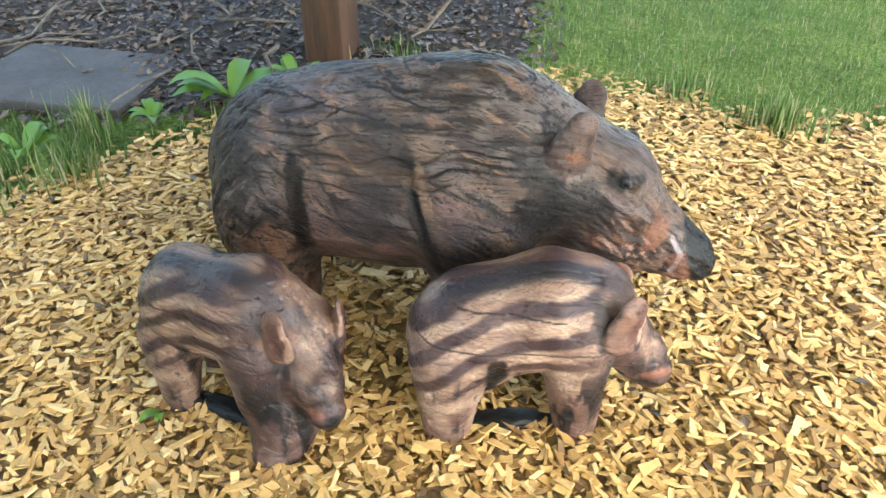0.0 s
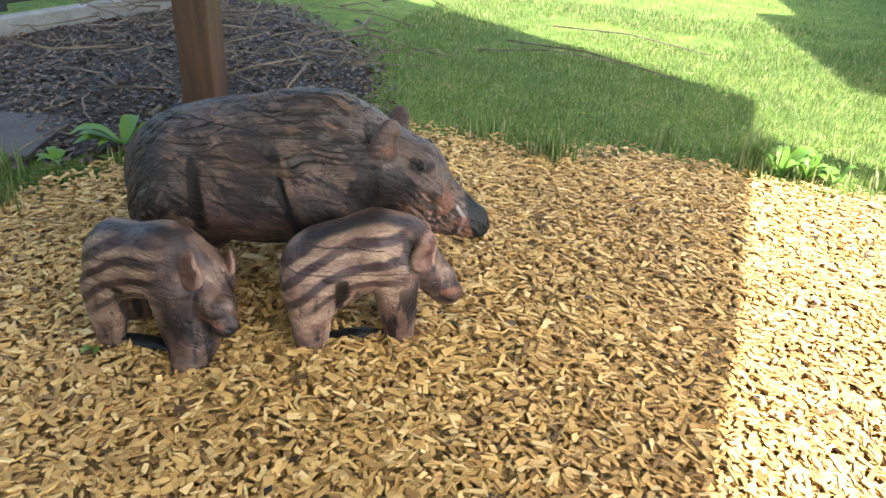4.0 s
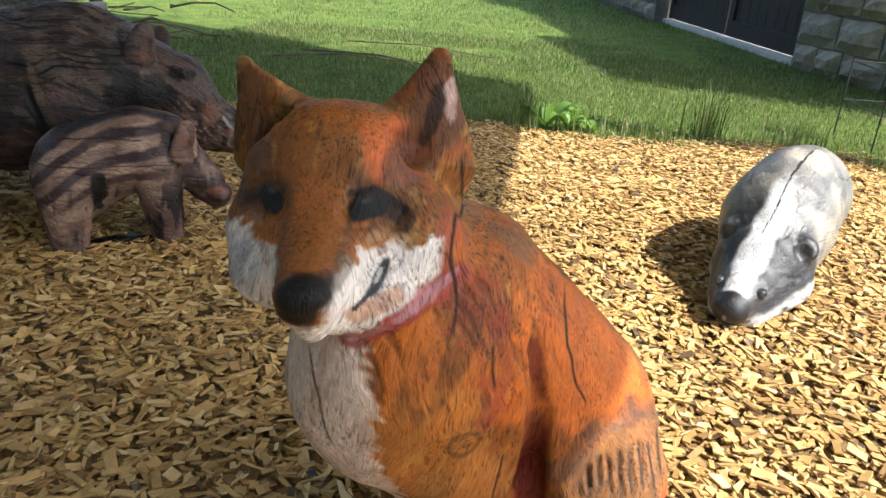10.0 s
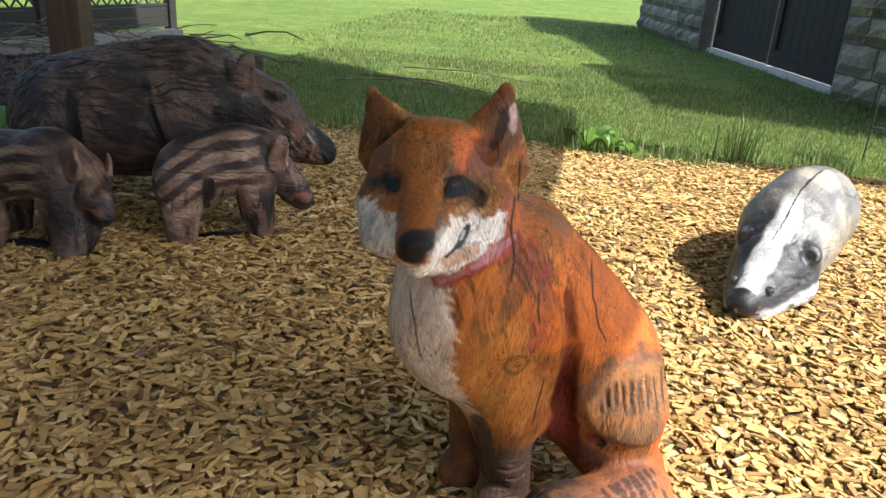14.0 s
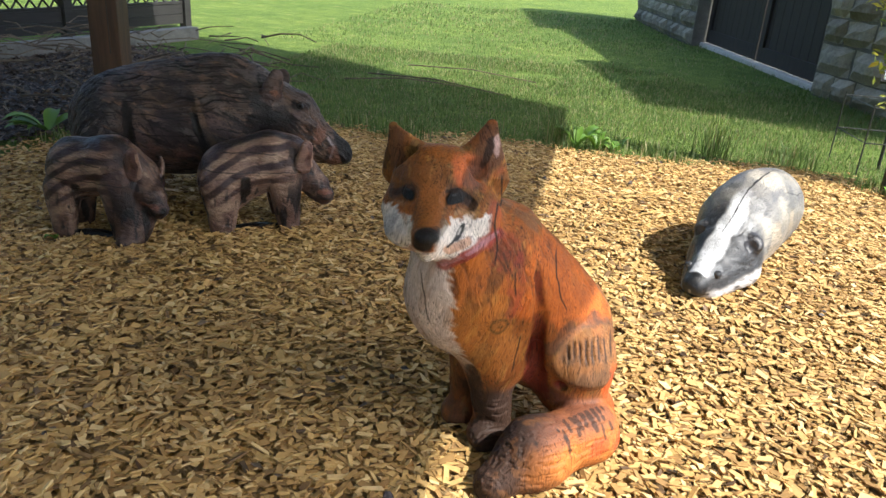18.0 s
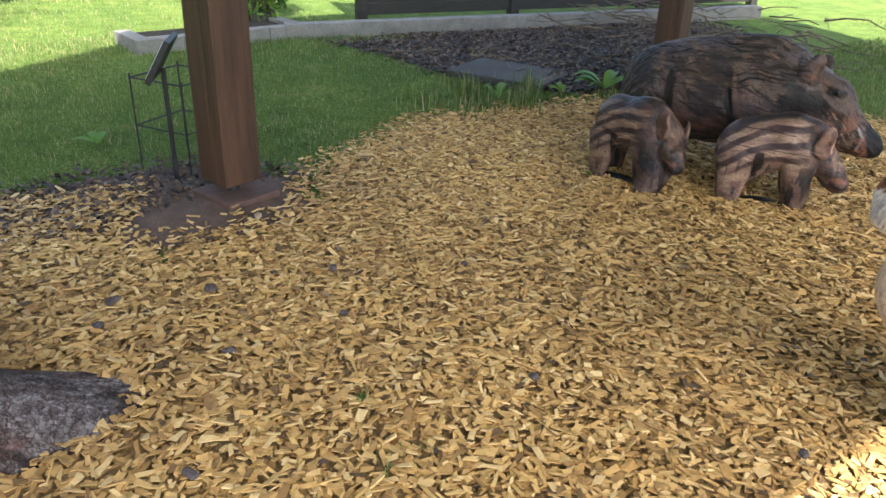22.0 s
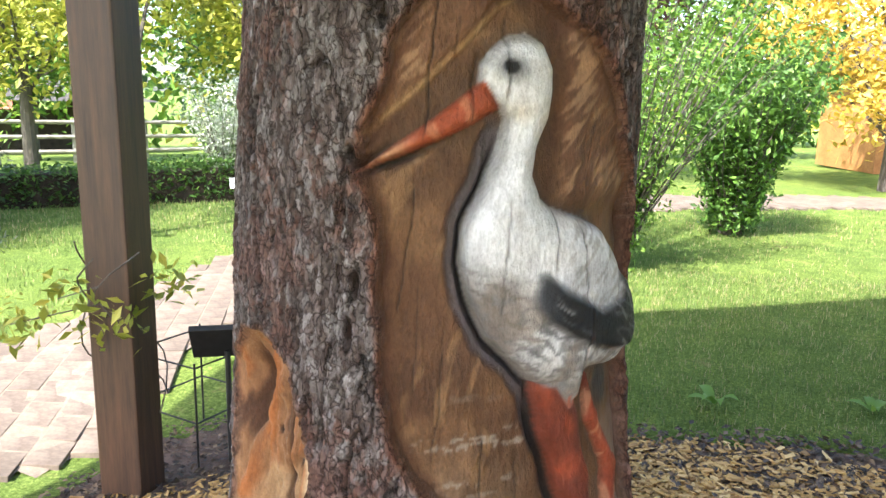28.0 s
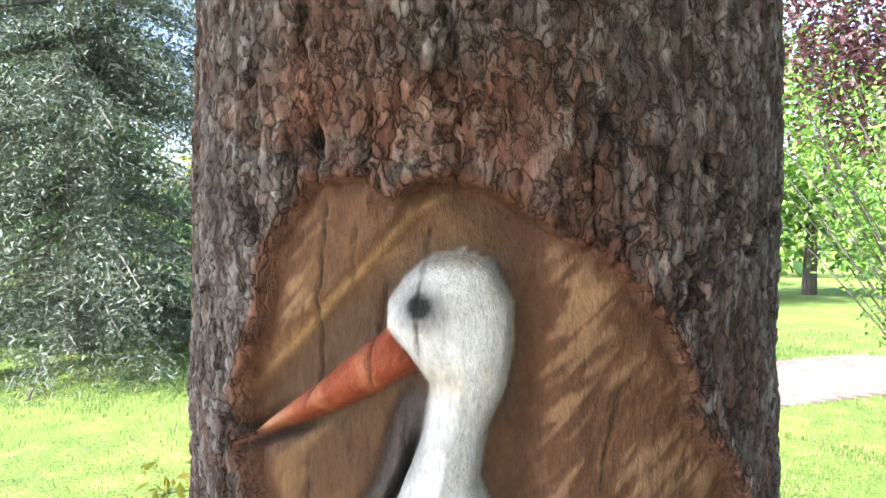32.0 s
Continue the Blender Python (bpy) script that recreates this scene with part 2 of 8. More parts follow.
def scatter(poly, count, rng, margin=0.0):
    P = np.array(poly)
    lo, hi = P.min(0) - margin, P.max(0) + margin
    x, y = rng.uniform(lo[0], hi[0], count), rng.uniform(lo[1], hi[1], count)
    k = inside(poly, x, y)
    if margin:
        k |= (edge_gap(poly, x, y) < margin * rng.random(count) ** 2)
    return x[k], y[k]


def rotations(yaw, tilt, roll):
    cy, sy, ct, st, cr, sr = np.cos(yaw), np.sin(yaw), np.cos(tilt), np.sin(tilt), np.cos(roll), np.sin(roll)
    R = np.zeros((len(yaw), 3, 3))
    R[:, 0, 0], R[:, 0, 1], R[:, 0, 2] = cy * ct, cy * st * sr - sy * cr, cy * st * cr + sy * sr
    R[:, 1, 0], R[:, 1, 1], R[:, 1, 2] = sy * ct, sy * st * sr + cy * cr, sy * st * cr - cy * sr
    R[:, 2, 0], R[:, 2, 1], R[:, 2, 2] = -st, ct * sr, ct * cr
    return R


TRUNK = (-1.99, -1.022)
EARTH_EDGE = [(-2.75, 0.05), (-2.85, 0.35), (-3.2, 0.55), (-3.3, 0.0), (-3.2, -0.6), (-2.9, -0.6)]


def wood_chips():
    rng = np.random.default_rng(3)
    near = [(-3.6, 2.6), (-2.2, 4.7), (1.8, 5.0), (1.9, 2.6), (0.4, 0.6), (-0.4, 0.3), (-1.2, -0.4), (-1.2, -0.9), (-2.2, -2.8), (-3.2, -1.2), (-3.2, 0.4), (-3.5, 1.6)]
    x, y = scatter(BED, 232000, rng, 0.22)
    d = np.hypot(x - TRUNK[0], y - TRUNK[1])
    k = (d > 0.5) & (inside(near, x, y) | (rng.random(len(x)) < 0.25))
    x, y = x[k], y[k]
    sx, sy = scatter(EARTH_EDGE, 2600, rng, 0.1)
    x, y = np.r_[x, sx], np.r_[y, sy]
    n = len(x)
    length, width, thick = rng.gamma(6, 0.0050, n).clip(0.010, 0.080), rng.gamma(8, 0.0019, n).clip(0.006, 0.032), rng.uniform(0.002, 0.005, n)
    base = np.array([[-1, -1, -1], [1, -1, -1], [1, 1, -1], [-1, 1, -1], [-1, -1, 1], [1, -1, 1], [1, 1, 1], [-1, 1, 1]], float) / 2
    v = base[None] * np.stack([length, width, thick], -1)[:, None]
    v[:, :, 1] *= np.where(base[None, :, 0] > 0, rng.uniform(0.35, 1.0, n)[:, None], rng.uniform(0.6, 1, n)[:, None])
    v[:, :, 0] += base[None, :, 1] * (rng.normal(0, 0.006, n))[:, None]
    v[:, :, 2] += (base[None, :, 0] ** 2 - 0.25) * 0 + (np.abs(base[None, :, 0]) * rng.normal(0, 0.002, n)[:, None])
    R = rotations(rng.uniform(0, 6.3, n), rng.normal(0, 0.16, n), rng.normal(0, 0.22, n))
    v = np.einsum("nij,nkj->nki", R, v)
    z = rise(x, y) + rng.uniform(-0.004, 0.016, n)
    v += np.stack([x, y, z], -1)[:, None]
    q = np.array([[4, 5, 6, 7], [0, 1, 5, 4], [1, 2, 6, 5], [2, 3, 7, 6], [3, 0, 4, 7]])
    f = (q[None] + 8 * np.arange(n)[:, None, None]).reshape(-1, 4)
    ob = new("wood_chips", big_mesh("wood_chips", v.reshape(-1, 3), f, CHIP))
    tagged(ob, "loose yellow-brown wood chips strewn over the bed", "wood chips", kind="stuff")


wood_chips()


def grass_material():
    m, n, l, b = tree_of("grass_blade")
    g = n.new("ShaderNodeNewGeometry").outputs["Random Per Island"]
    c = ramp(n, l, g, [(0.0, (0.070, 0.120, 0.025)), (0.5, (0.135, 0.205, 0.050)), (0.76, (0.215, 0.30, 0.088)), (0.86, (0.33, 0.29, 0.145)), (1.0, (0.43, 0.37, 0.22))])
    big = noise_of(n, l, 0.8, 4, 0.6)
    c = mixed(n, l, c, ramp(n, l, big, [(0.3, (0.7, 0.75, 0.7)), (0.7, (1.15, 1.1, 1.0))]), 0.9, "MULTIPLY")
    l.new(c, b.inputs["Base Color"])
    b.inputs["Roughness"].default_value = 0.6
    t = n.new("ShaderNodeBsdfTranslucent")
    l.new(c, t.inputs[0])
    mx = n.new("ShaderNodeMixShader")
    mx.inputs[0].default_value = 0.35
    l.new(b.outputs[0], mx.inputs[1]), l.new(t.outputs[0], mx.inputs[2])
    l.new(mx.outputs[0], n["Material Output"].inputs[0])
    return m


GRASS = grass_material()


def blades(x, y, height, width, rng, lean=0.5):
    """Bent blades of two quads, as arrays."""
    n = len(x)
    yaw, ln = rng.uniform(0, 6.3, n), np.abs(rng.normal(0, lean, n))
    dx, dy = np.cos(yaw), np.sin(yaw)
    px, py = -dy * width / 2, dx * width / 2
    z = rise(x, y) - 0.01
    v = np.zeros((n, 5, 3))
    for i, (h, b, w) in enumerate(((0, 0, 1), (0, 0, -1), (0.6, 0.35, 0.75), (0.6, 0.35, -0.75), (1, 1, 0))):
        v[:, i, 0] = x + dx * b * ln * height + px * w
        v[:, i, 1] = y + dy * b * ln * height + py * w
        v[:, i, 2] = z + h * height * (1 - 0.25 * ln * b)
    f = np.array([[0, 1, 3], [0, 3, 2], [2, 3, 4]])
    return v.reshape(-1, 3), (f[None] + 5 * np.arange(n)[:, None, None]).reshape(-1, 3)


SOIL_BED = [(-5.6, 2.9), (-4.9, 3.0), (-4.2, 3.0), (-3.55, 3.15), (-3.1, 3.5), (-2.6, 4.0), (-2.3, 4.5), (-2.6, 5.2), (-3.2, 6.0), (-4.2, 6.8), (-5.4, 7.0)]
MULCH_C = [(-2.45, 0.4), (-2.4, 1.05), (-3.0, 1.2), (-3.4, 0.95), (-3.5, 0.3), (-3.3, -0.6), (-2.95, -0.7), (-2.85, 0.05)]
MULCH_D = [(-2.3, -2.5), (-2.3, -1.9), (-2.7, -1.4), (-3.2, -1.2), (-3.3, -1.9), (-2.9, -2.5)]
bed_sheet("soil_bed", SOIL_BED, SOIL, 0.012, "dark soil bed with dead leaves and twigs", "soil")
bed_sheet("mulch", MULCH_C, EARTH, 0.010, "dark earth and mulch round a post", "soil")
bed_sheet("mulch", MULCH_D, EARTH, 0.010, "dark earth and mulch round a post", "soil")
PAVED = [(-2.0, -3.0), (-2.5, -2.62), (-3.3, -2.75), (-4.5, -2.85), (-6.0, -2.85), (-7.4, -2.15), (-9.0, -1.3), (-10.5, 0.2), (-11.4, 2.0), (-11.7, 4.5), (-13.0, 4.5), (-12.6, 1.8),
         (-11.6, -0.5), (-10.1, -2.3), (-8.2, -3.2), (-6.4, -3.95), (-4.8, -3.8), (-3.6, -3.8), (-2.6, -3.85), (-1.5, -4.6), (-0.5, -5.0), (0.2, -4.0)]


def lawn_grass():
    rng = np.random.default_rng(5)
    zones = [((-3.2, 4.2, 2.6, 8.6), 90000), ((-4, 8.6, 4, 16), 22000), ((-6.6, -2.2, -2.6, 3.4), 60000), ((-12, -9, -5, 3.5), 40000), ((-9, -9, -2, -3.5), 20000)]
    vs, fs, o = [], [], 0
    for (x0, y0, x1, y1), k in zones:
        x, y = rng.uniform(x0, x1, k), rng.uniform(y0, y1, k)
        thin = fuzz(np.stack([x, y, 0 * x], -1), 1.7) + 0.5 * fuzz(np.stack([x, y, 0 * x], -1), 6.0)
        ok = ~inside(BED, x, y) & ~inside(SOIL_BED, x, y) & ~inside(PAVED, x, y) & (thin > rng.uniform(-1.3, -0.2, k))
        for m in (MULCH_C, MULCH_D):
            ok &= ~inside(m, x, y)
        x, y = x[ok], y[ok]
        g = edge_gap(BED, x, y)
        far = np.hypot(x + 0.5, y - 1)
        h = rng.uniform(0.015, 0.045, len(x)) * (1 + 0.15 * (g < 0.2)) * (1 + 0.05 * np.maximum(far - 4, 0))
        v, f = blades(x, y, h, rng.uniform(0.002, 0.0045, len(x)) * (1 + 0.2 * np.maximum(far - 4, 0)), rng)
        vs.append(v), fs.append(f + o)
        o += len(v)
    tagged(new("lawn_grass", big_mesh("lawn_grass", np.concatenate(vs), np.concatenate(fs), GRASS)), "short green lawn grass with dry blades", "grass", kind="stuff")


lawn_grass()


# ---- carved wooden animals: smooth unions of solids, meshed and painted ----
def ell(P, c, r, yaw=0.0, pitch=0.0):
    """Ellipsoid. pitch tips its x axis upwards, yaw turns it to the left."""
    q = P - np.array(c)
    if yaw or pitch:
        m = np.array((Matrix.Rotation(radians(yaw), 3, "Z") @ Matrix.Rotation(radians(-pitch), 3, "Y")).transposed())
        q = q @ m.T
    r = np.array(r)
    k0, k1 = np.linalg.norm(q / r, axis=-1), np.linalg.norm(q / (r * r), axis=-1) + 1e-9
    return k0 * (k0 - 1) / k1


def cap(P, a, b, ra, rb, flat=None):
    """Tapered capsule; flat = (direction, factor) squeezes it along a direction."""
    a, b = np.array(a, float), np.array(b, float)
    d = b - a
    t = np.clip((P - a) @ d / (d @ d), 0, 1)
    q = P - a - t[..., None] * d
    if flat is not None:
        n = np.array(flat[0], float)
        n /= np.linalg.norm(n)
        q = q + (q @ n)[..., None] * n * (flat[1] - 1)
    return np.linalg.norm(q, axis=-1) - (ra + (rb - ra) * t)


def join(a, b, k=0.05):
    h = np.clip(0.5 + 0.5 * (b - a) / k, 0, 1)
    return b + (a - b) * h - k * h * (1 - h)


def cut(a, b, k=0.02):
    return -join(-a, b, k)


def surface(field, lo, hi, step):
    """Surface nets over a box: vertices and quads where the field is zero."""
    ax = [np.arange(l, h + step, step) for l, h in zip(lo, hi)]
    G = np.stack(np.meshgrid(*ax, indexing="ij"), -1)
    V = field(G.reshape(-1, 3)).reshape(G.shape[:3])
    n = np.array(V.shape) - 1
    acc, cnt = np.zeros((*n, 3)), np.zeros(n)
    for axis in range(3):
        o = [a for a in range(3) if a != axis]
        s0 = [slice(None)] * 3
        s1 = [slice(None)] * 3
        s0[axis], s1[axis] = slice(0, -1), slice(1, None)
        a, b = V[tuple(s0)], V[tuple(s1)]
        cross = (a < 0) != (b < 0)
        t = np.where(cross, a / np.where(cross, a - b, 1), 0)
        base = G[tuple(s0)].copy()
        base[..., axis] += t * step
        for i in (0, 1):
            for j in (0, 1):
                s = [slice(None)] * 3
                s[o[0]], s[o[1]] = (slice(i, i + n[o[0]])), (slice(j, j + n[o[1]]))
                c = cross[tuple(s)]
                acc += base[tuple(s)] * c[..., None]
                cnt += c
    used = cnt > 0
    idx = np.full(n, -1)
    idx[used] = np.arange(used.sum())
    verts = acc[used] / cnt[used][:, None]
    quads = []
    for axis in range(3):
        o = [a for a in range(3) if a != axis]
        s0 = [slice(None)] * 3
        s1 = [slice(None)] * 3
        s0[axis], s1[axis] = slice(0, -1), slice(1, None)
        a, b = V[tuple(s0)] < 0, V[tuple(s1)] < 0
        for flip in (0, 1):
            w = np.argwhere((a & ~b) if flip else (~a & b))
            w = w[(w[:, o[0]] > 0) & (w[:, o[1]] > 0) & (w[:, o[0]] < n[o[0]]) & (w[:, o[1]] < n[o[1]])]
            c = []
            for i, j in ((1, 1), (0, 1), (0, 0), (1, 0)):
                k = w.copy()
                k[:, o[0]] -= i
                k[:, o[1]] -= j
                c.append(idx[k[:, 0], k[:, 1], k[:, 2]])
            q = np.stack(c, -1)
            if bool(flip) != (axis == 1):
                q = q
            else:
                q = q[:, ::-1]
            quads.append(q)
    return verts, np.concatenate(quads)


def vertex_normals(v, f):
    nrm = np.cross(v[f[:, 2]] - v[f[:, 0]], v[f[:, 3]] - v[f[:, 1]])
    out = np.zeros_like(v)
    for k in range(4):
        np.add.at(out, f[:, k], nrm)
    return out / (np.linalg.norm(out, axis=1, keepdims=True) + 1e-12)


def refine(v, f, field):
    """Each quad into four, the new corners drawn onto the field's surface."""
    n = len(v)
    e = np.sort(np.stack([f, np.roll(f, -1, 1)], -1).reshape(-1, 2), 1)
    u, inv = np.unique(e, axis=0, return_inverse=True)
    mid = (v[u[:, 0]] + v[u[:, 1]]) / 2
    cen = v[f].mean(1)
    m = n + inv.reshape(-1, 4)
    c = n + len(u) + np.arange(len(f))
    g = np.concatenate([np.stack([f[:, k], m[:, k], c, m[:, k - 1]], -1) for k in range(4)])
    w = np.concatenate([v, mid, cen])
    nrm = vertex_normals(w, g)
    for _ in range(1):
        w = w - nrm * np.clip(field(w), -0.004, 0.004)[:, None]
    return w, g


def strokes(v, scale, way, seed, length=5.0):
    """Short brush or knife strokes along a direction, in about -1..1."""
    d = np.array(way, float)
    d /= np.linalg.norm(d)
    return fuzz(v - (v @ d)[:, None] * d * (1 - 1 / length), scale, seed)


def painted_material(name, rough=0.45, streak=(1, 1, 1), grain=14, bump=0.35, hair=(1, 1, 0.1), lines=230, dark=0.5, gloss=0.4):
    """Brushed paint over carved wood, with fine knife-cut hairs drawn out along one axis."""
    m, n, l, b = tree_of(name)
    at = n.new("ShaderNodeAttribute")
    at.attribute_name = "paint"
    g = noise_of(n, l, grain, 6, 0.65, streak)
    fine = noise_of(n, l, grain * 7, 5, 0.7, streak)
    tc, wob = n.new("ShaderNodeTexCoord"), n.new("ShaderNodeTexNoise")
    wob.inputs["Scale"].default_value, wob.inputs["Detail"].default_value = 7, 2
    l.new(tc.outputs["Object"], wob.inputs["Vector"])
    ad, mp, tx = n.new("ShaderNodeVectorMath"), n.new("ShaderNodeMapping"), n.new("ShaderNodeTexNoise")
    ad.operation = "MULTIPLY_ADD"
    l.new(wob.outputs["Color"], ad.inputs[0])
    ad.inputs[1].default_value = (0.09, 0.09, 0.09)
    l.new(tc.outputs["Object"], ad.inputs[2])
    mp.inputs["Scale"].default_value = hair
    l.new(ad.outputs[0], mp.inputs[0])
    l.new(mp.outputs[0], tx.inputs["Vector"])
    tx.inputs["Scale"].default_value, tx.inputs["Detail"].default_value, tx.inputs["Roughness"].default_value = lines, 2, 0.5
    cutl = ramp(n, l, tx.outputs[0], [(0.37, (dark,) * 3), (0.44, (1.0,) * 3), (0.57, (1.0,) * 3), (0.65, (1.3, 1.28, 1.26))])
    c = mixed(n, l, at.outputs["Color"], ramp(n, l, g, [(0.28, (0.62, 0.6, 0.6)), (0.72, (1.22, 1.2, 1.15))]), 0.75, "MULTIPLY")
    c = mixed(n, l, c, ramp(n, l, fine, [(0.3, (0.78,) * 3), (0.7, (1.12,) * 3)]), 0.8, "MULTIPLY")
    patchy = ramp(n, l, noise_of(n, l, 9, 3, 0.6), [(0.38, (0.4,) * 3), (0.55, (1.0,) * 3)])
    c = mixed(n, l, c, mixed(n, l, c, cutl, 1.0, "MULTIPLY"), patchy)
    l.new(c, b.inputs["Base Color"])
    l.new(ramp(n, l, g, [(0.2, (rough - 0.12,) * 3), (0.8, (rough + 0.2,) * 3)]), b.inputs["Roughness"])
    b.inputs["Specular IOR Level"].default_value = gloss
    bumped(n, l, b, mixed(n, l, mixed(n, l, g, fine, 0.5), cutl, 0.5), bump, 0.006)
    return m


BOAR_PAINT = painted_material("boar_paint", 0.45, (0.35, 1, 1), 26, 0.6, (0.09, 1, 1), 240, 0.35, 0.3)
PIG_PAINT = painted_material("piglet_paint", 0.42, (0.4, 1, 1), 34, 0.4, (0.10, 1, 1), 280, 0.6, 0.38)
FOX_PAINT = painted_material("fox_paint", 0.58, (1, 1, 0.4), 22, 0.4, (1, 1, 0.09), 280, 0.45, 0.25)
BADGER_PAINT = painted_material("badger_paint", 0.42, (0.5, 1, 1), 18, 0.3, (0.10, 1, 1), 220, 0.6, 0.4)


def carving(name, field, lo, hi, step, relief, paint, mat, m, label, category, group=""):
    """One painted carving: field in its own metres, relief(v, n) moves along normals, paint(v, n) gives colours."""
    v, f = surface(field, lo, hi, step)
    for _ in range(2):
        v, f = refine(v, f, field)
    nrm = vertex_normals(v, f)
    if relief:
        v = v + nrm * relief(v, nrm)[:, None]
    col = np.ones((len(v), 4), np.float32)
    col[:, :3] = np.clip(paint(v, nrm), 0.004, 1)
    me = big_mesh(name, v, f, mat)
    at = me.color_attributes.new("paint", "FLOAT_COLOR", "POINT")
    at.data.foreach_set("color", col.ravel())
    me.polygons.foreach_set("use_smooth", [True] * len(f))
    ob = new(name, me)
    ob.matrix_world = m
    return tagged(ob, label, category, group)


def blend(base, colour, w):
    w = np.clip(w, 0, 1)[:, None]
    return base * (1 - w) + np.array(colour) * w


def near_line(v, a, b, width, wiggle=0.0, seed=0.0, squash=None):
    """1 on the line from a to b, falling to 0 at width."""
    a, b = np.array(a, float), np.array(b, float)
    if squash is not None:
        v, a, b = v * np.array(squash), a * np.array(squash), b * np.array(squash)
    d = b - a
    t = np.clip((v - a) @ d / (d @ d), 0, 1)
    q = v - a - t[:, None] * d
    out, far = np.zeros(len(v)), np.linalg.norm(q, axis=1)
    k = far < width * 2.0 + wiggle * 1.5
    if not k.any():
        return out
    q, p = q[k], v[k]
    if wiggle:
        q = q + wiggle * fuzz(p, 25, seed)[:, None] * np.array([1, 1, 0.3])
    out[k] = 1 - smooth01(np.linalg.norm(q, axis=1) * (1 + 0.25 * fuzz(p, 70, seed + 3.0)), width * 0.62, width)
    return out


def boar_field(P):
    d = ell(P, (-0.125, 0, 0.393), (0.465, 0.220, 0.270), 0, 4)
    d = join(d, ell(P, (-0.41, 0, 0.345), (0.205, 0.200, 0.225)), 0.08)
    d = join(d, ell(P, (0.08, 0, 0.44), (0.27, 0.20, 0.262)), 0.08)
    d = join(d, cap(P, (0.22, 0, 0.46), (0.40, 0, 0.425), 0.185, 0.130), 0.04)
    d = join(d, cap(P, (0.43, 0, 0.382), (0.622, 0, 0.268), 0.108, 0.060), 0.04)
    d = join(d, ell(P, (0.40, 0, 0.335), (0.165, 0.132, 0.130)), 0.03)
    d = join(d, cap(P, (0.43, 0, 0.310), (0.590, 0, 0.250), 0.104, 0.052), 0.03)
    d = join(d, cap(P, (0.612, 0, 0.258), (0.640, 0, 0.250), 0.064, 0.054), 0.008)
    for s in (-1, 1):
        d = join(d, ell(P, (0.09, 0.135 * s, 0.355), (0.165, 0.090, 0.205), 0, 35), 0.010)
        d = join(d, ell(P, (-0.43, 0.115 * s, 0.285), (0.150, 0.104, 0.220), 0, -8), 0.010)
        d = join(d, cap(P, (0.09, 0.12 * s, 0.24), (0.10, 0.12 * s, -0.02), 0.085, 0.07), 0.03)
        d = join(d, cap(P, (-0.40, 0.12 * s, 0.2), (-0.38, 0.12 * s, -0.02), 0.095, 0.07), 0.03)
        d = join(d, ell(P, (0.435, 0.080 * s, 0.500), (0.050, 0.026, 0.018), 0, -25), 0.025)
        d = join(d, ell(P, (0.47, 0.092 * s, 0.415), (0.06, 0.022, 0.02), 0, -25), 0.03)
        d = join(d, cap(P, (0.325, 0.122 * s, 0.548 - 0.012 * s), (0.345, 0.134 * s, 0.610 - 0.020 * s), 0.054, 0.036, ((0.45, 1.0 * s, 0.1), 2.2)), 0.010)
        d = cut(d, ell(P, (0.362, 0.164 * s, 0.574 - 0.016 * s), (0.044, 0.020, 0.026), 0, 75), 0.008)
        d = cut(d, ell(P, (0.450, 0.122 * s, 0.500), (0.026, 0.014, 0.016)), 0.010)
        d = join(d, ell(P, (0.450, 0.110 * s, 0.500), (0.017, 0.013, 0.014)), 0.003)
    # the notch before the shoulder plate, the edge of the thigh and the fold of the neck
    d = cut(d, cap(P, (-0.030, -0.226, 0.535), (0.045, -0.235, 0.26), 0.016, 0.014), 0.006)
    d = cut(d, cap(P, (-0.298, -0.225, 0.52), (-0.298, -0.222, 0.14), 0.018, 0.022), 0.015)
    d = cut(d, cap(P, (0.295, -0.205, 0.53), (0.300, -0.200, 0.26), 0.034, 0.030), 0.03)
    return d


def boar_grooves(v):
    """Long tapering knife grooves that run along the back and bend down over neck and flank."""
    x, z = v[:, 0], v[:, 2]
    bend = z - 0.10 * x + 0.35 * np.maximum(x - 0.05, 0) ** 2 + 0.030 * fuzz(v * np.array([1, 0.6, 1]), 6, 61.0)
    out = np.zeros(len(v))
    for per, seed, lo in ((0.034, 62.0, 0.10), (0.021, 63.0, 0.22)):
        ph = np.abs((bend / per + 0.6 * fuzz(v * np.array([1, 1, 2]), 9, seed)) % 1.0 - 0.5) * 2
        wide = 0.36 * smooth01(fuzz(v * np.array([0.55, 1, 1.6]), 15, seed + 5), lo, lo + 0.5)
        out = np.maximum(out, 1 - smooth01(ph, wide * 0.5, wide + 0.02))
    return out * smooth01(z + 0.25 * x, 0.36, 0.50) * (x < 0.33)


def boar_relief(v, n):
    r = -0.0018 * smooth01(strokes(v, 165, (1, 0, -0.45), 2.0, 9), 0.35, 0.75) + 0.004 * fuzz(v, 12, 1.0)
    mane = smooth01(v[:, 2], 0.56, 0.64) * (v[:, 0] < 0.3)
    r += mane * 0.0025 * strokes(v, 154, (1, 0, 0.1), 4.0, 9)
    r -= 0.0045 * boar_grooves(v)
    hip = smooth01(-v[:, 0], 0.36, 0.44)
    r -= hip * 0.0045 * smooth01(strokes(v, 132, (0.6, 0, 0.8), 9.0, 4), 0.25, 0.6)
    r += 0.003 * smooth01(v[:, 0], 0.36, 0.42) * strokes(v, 154, (1, 0, -0.7), 3.0, 5)
    return r


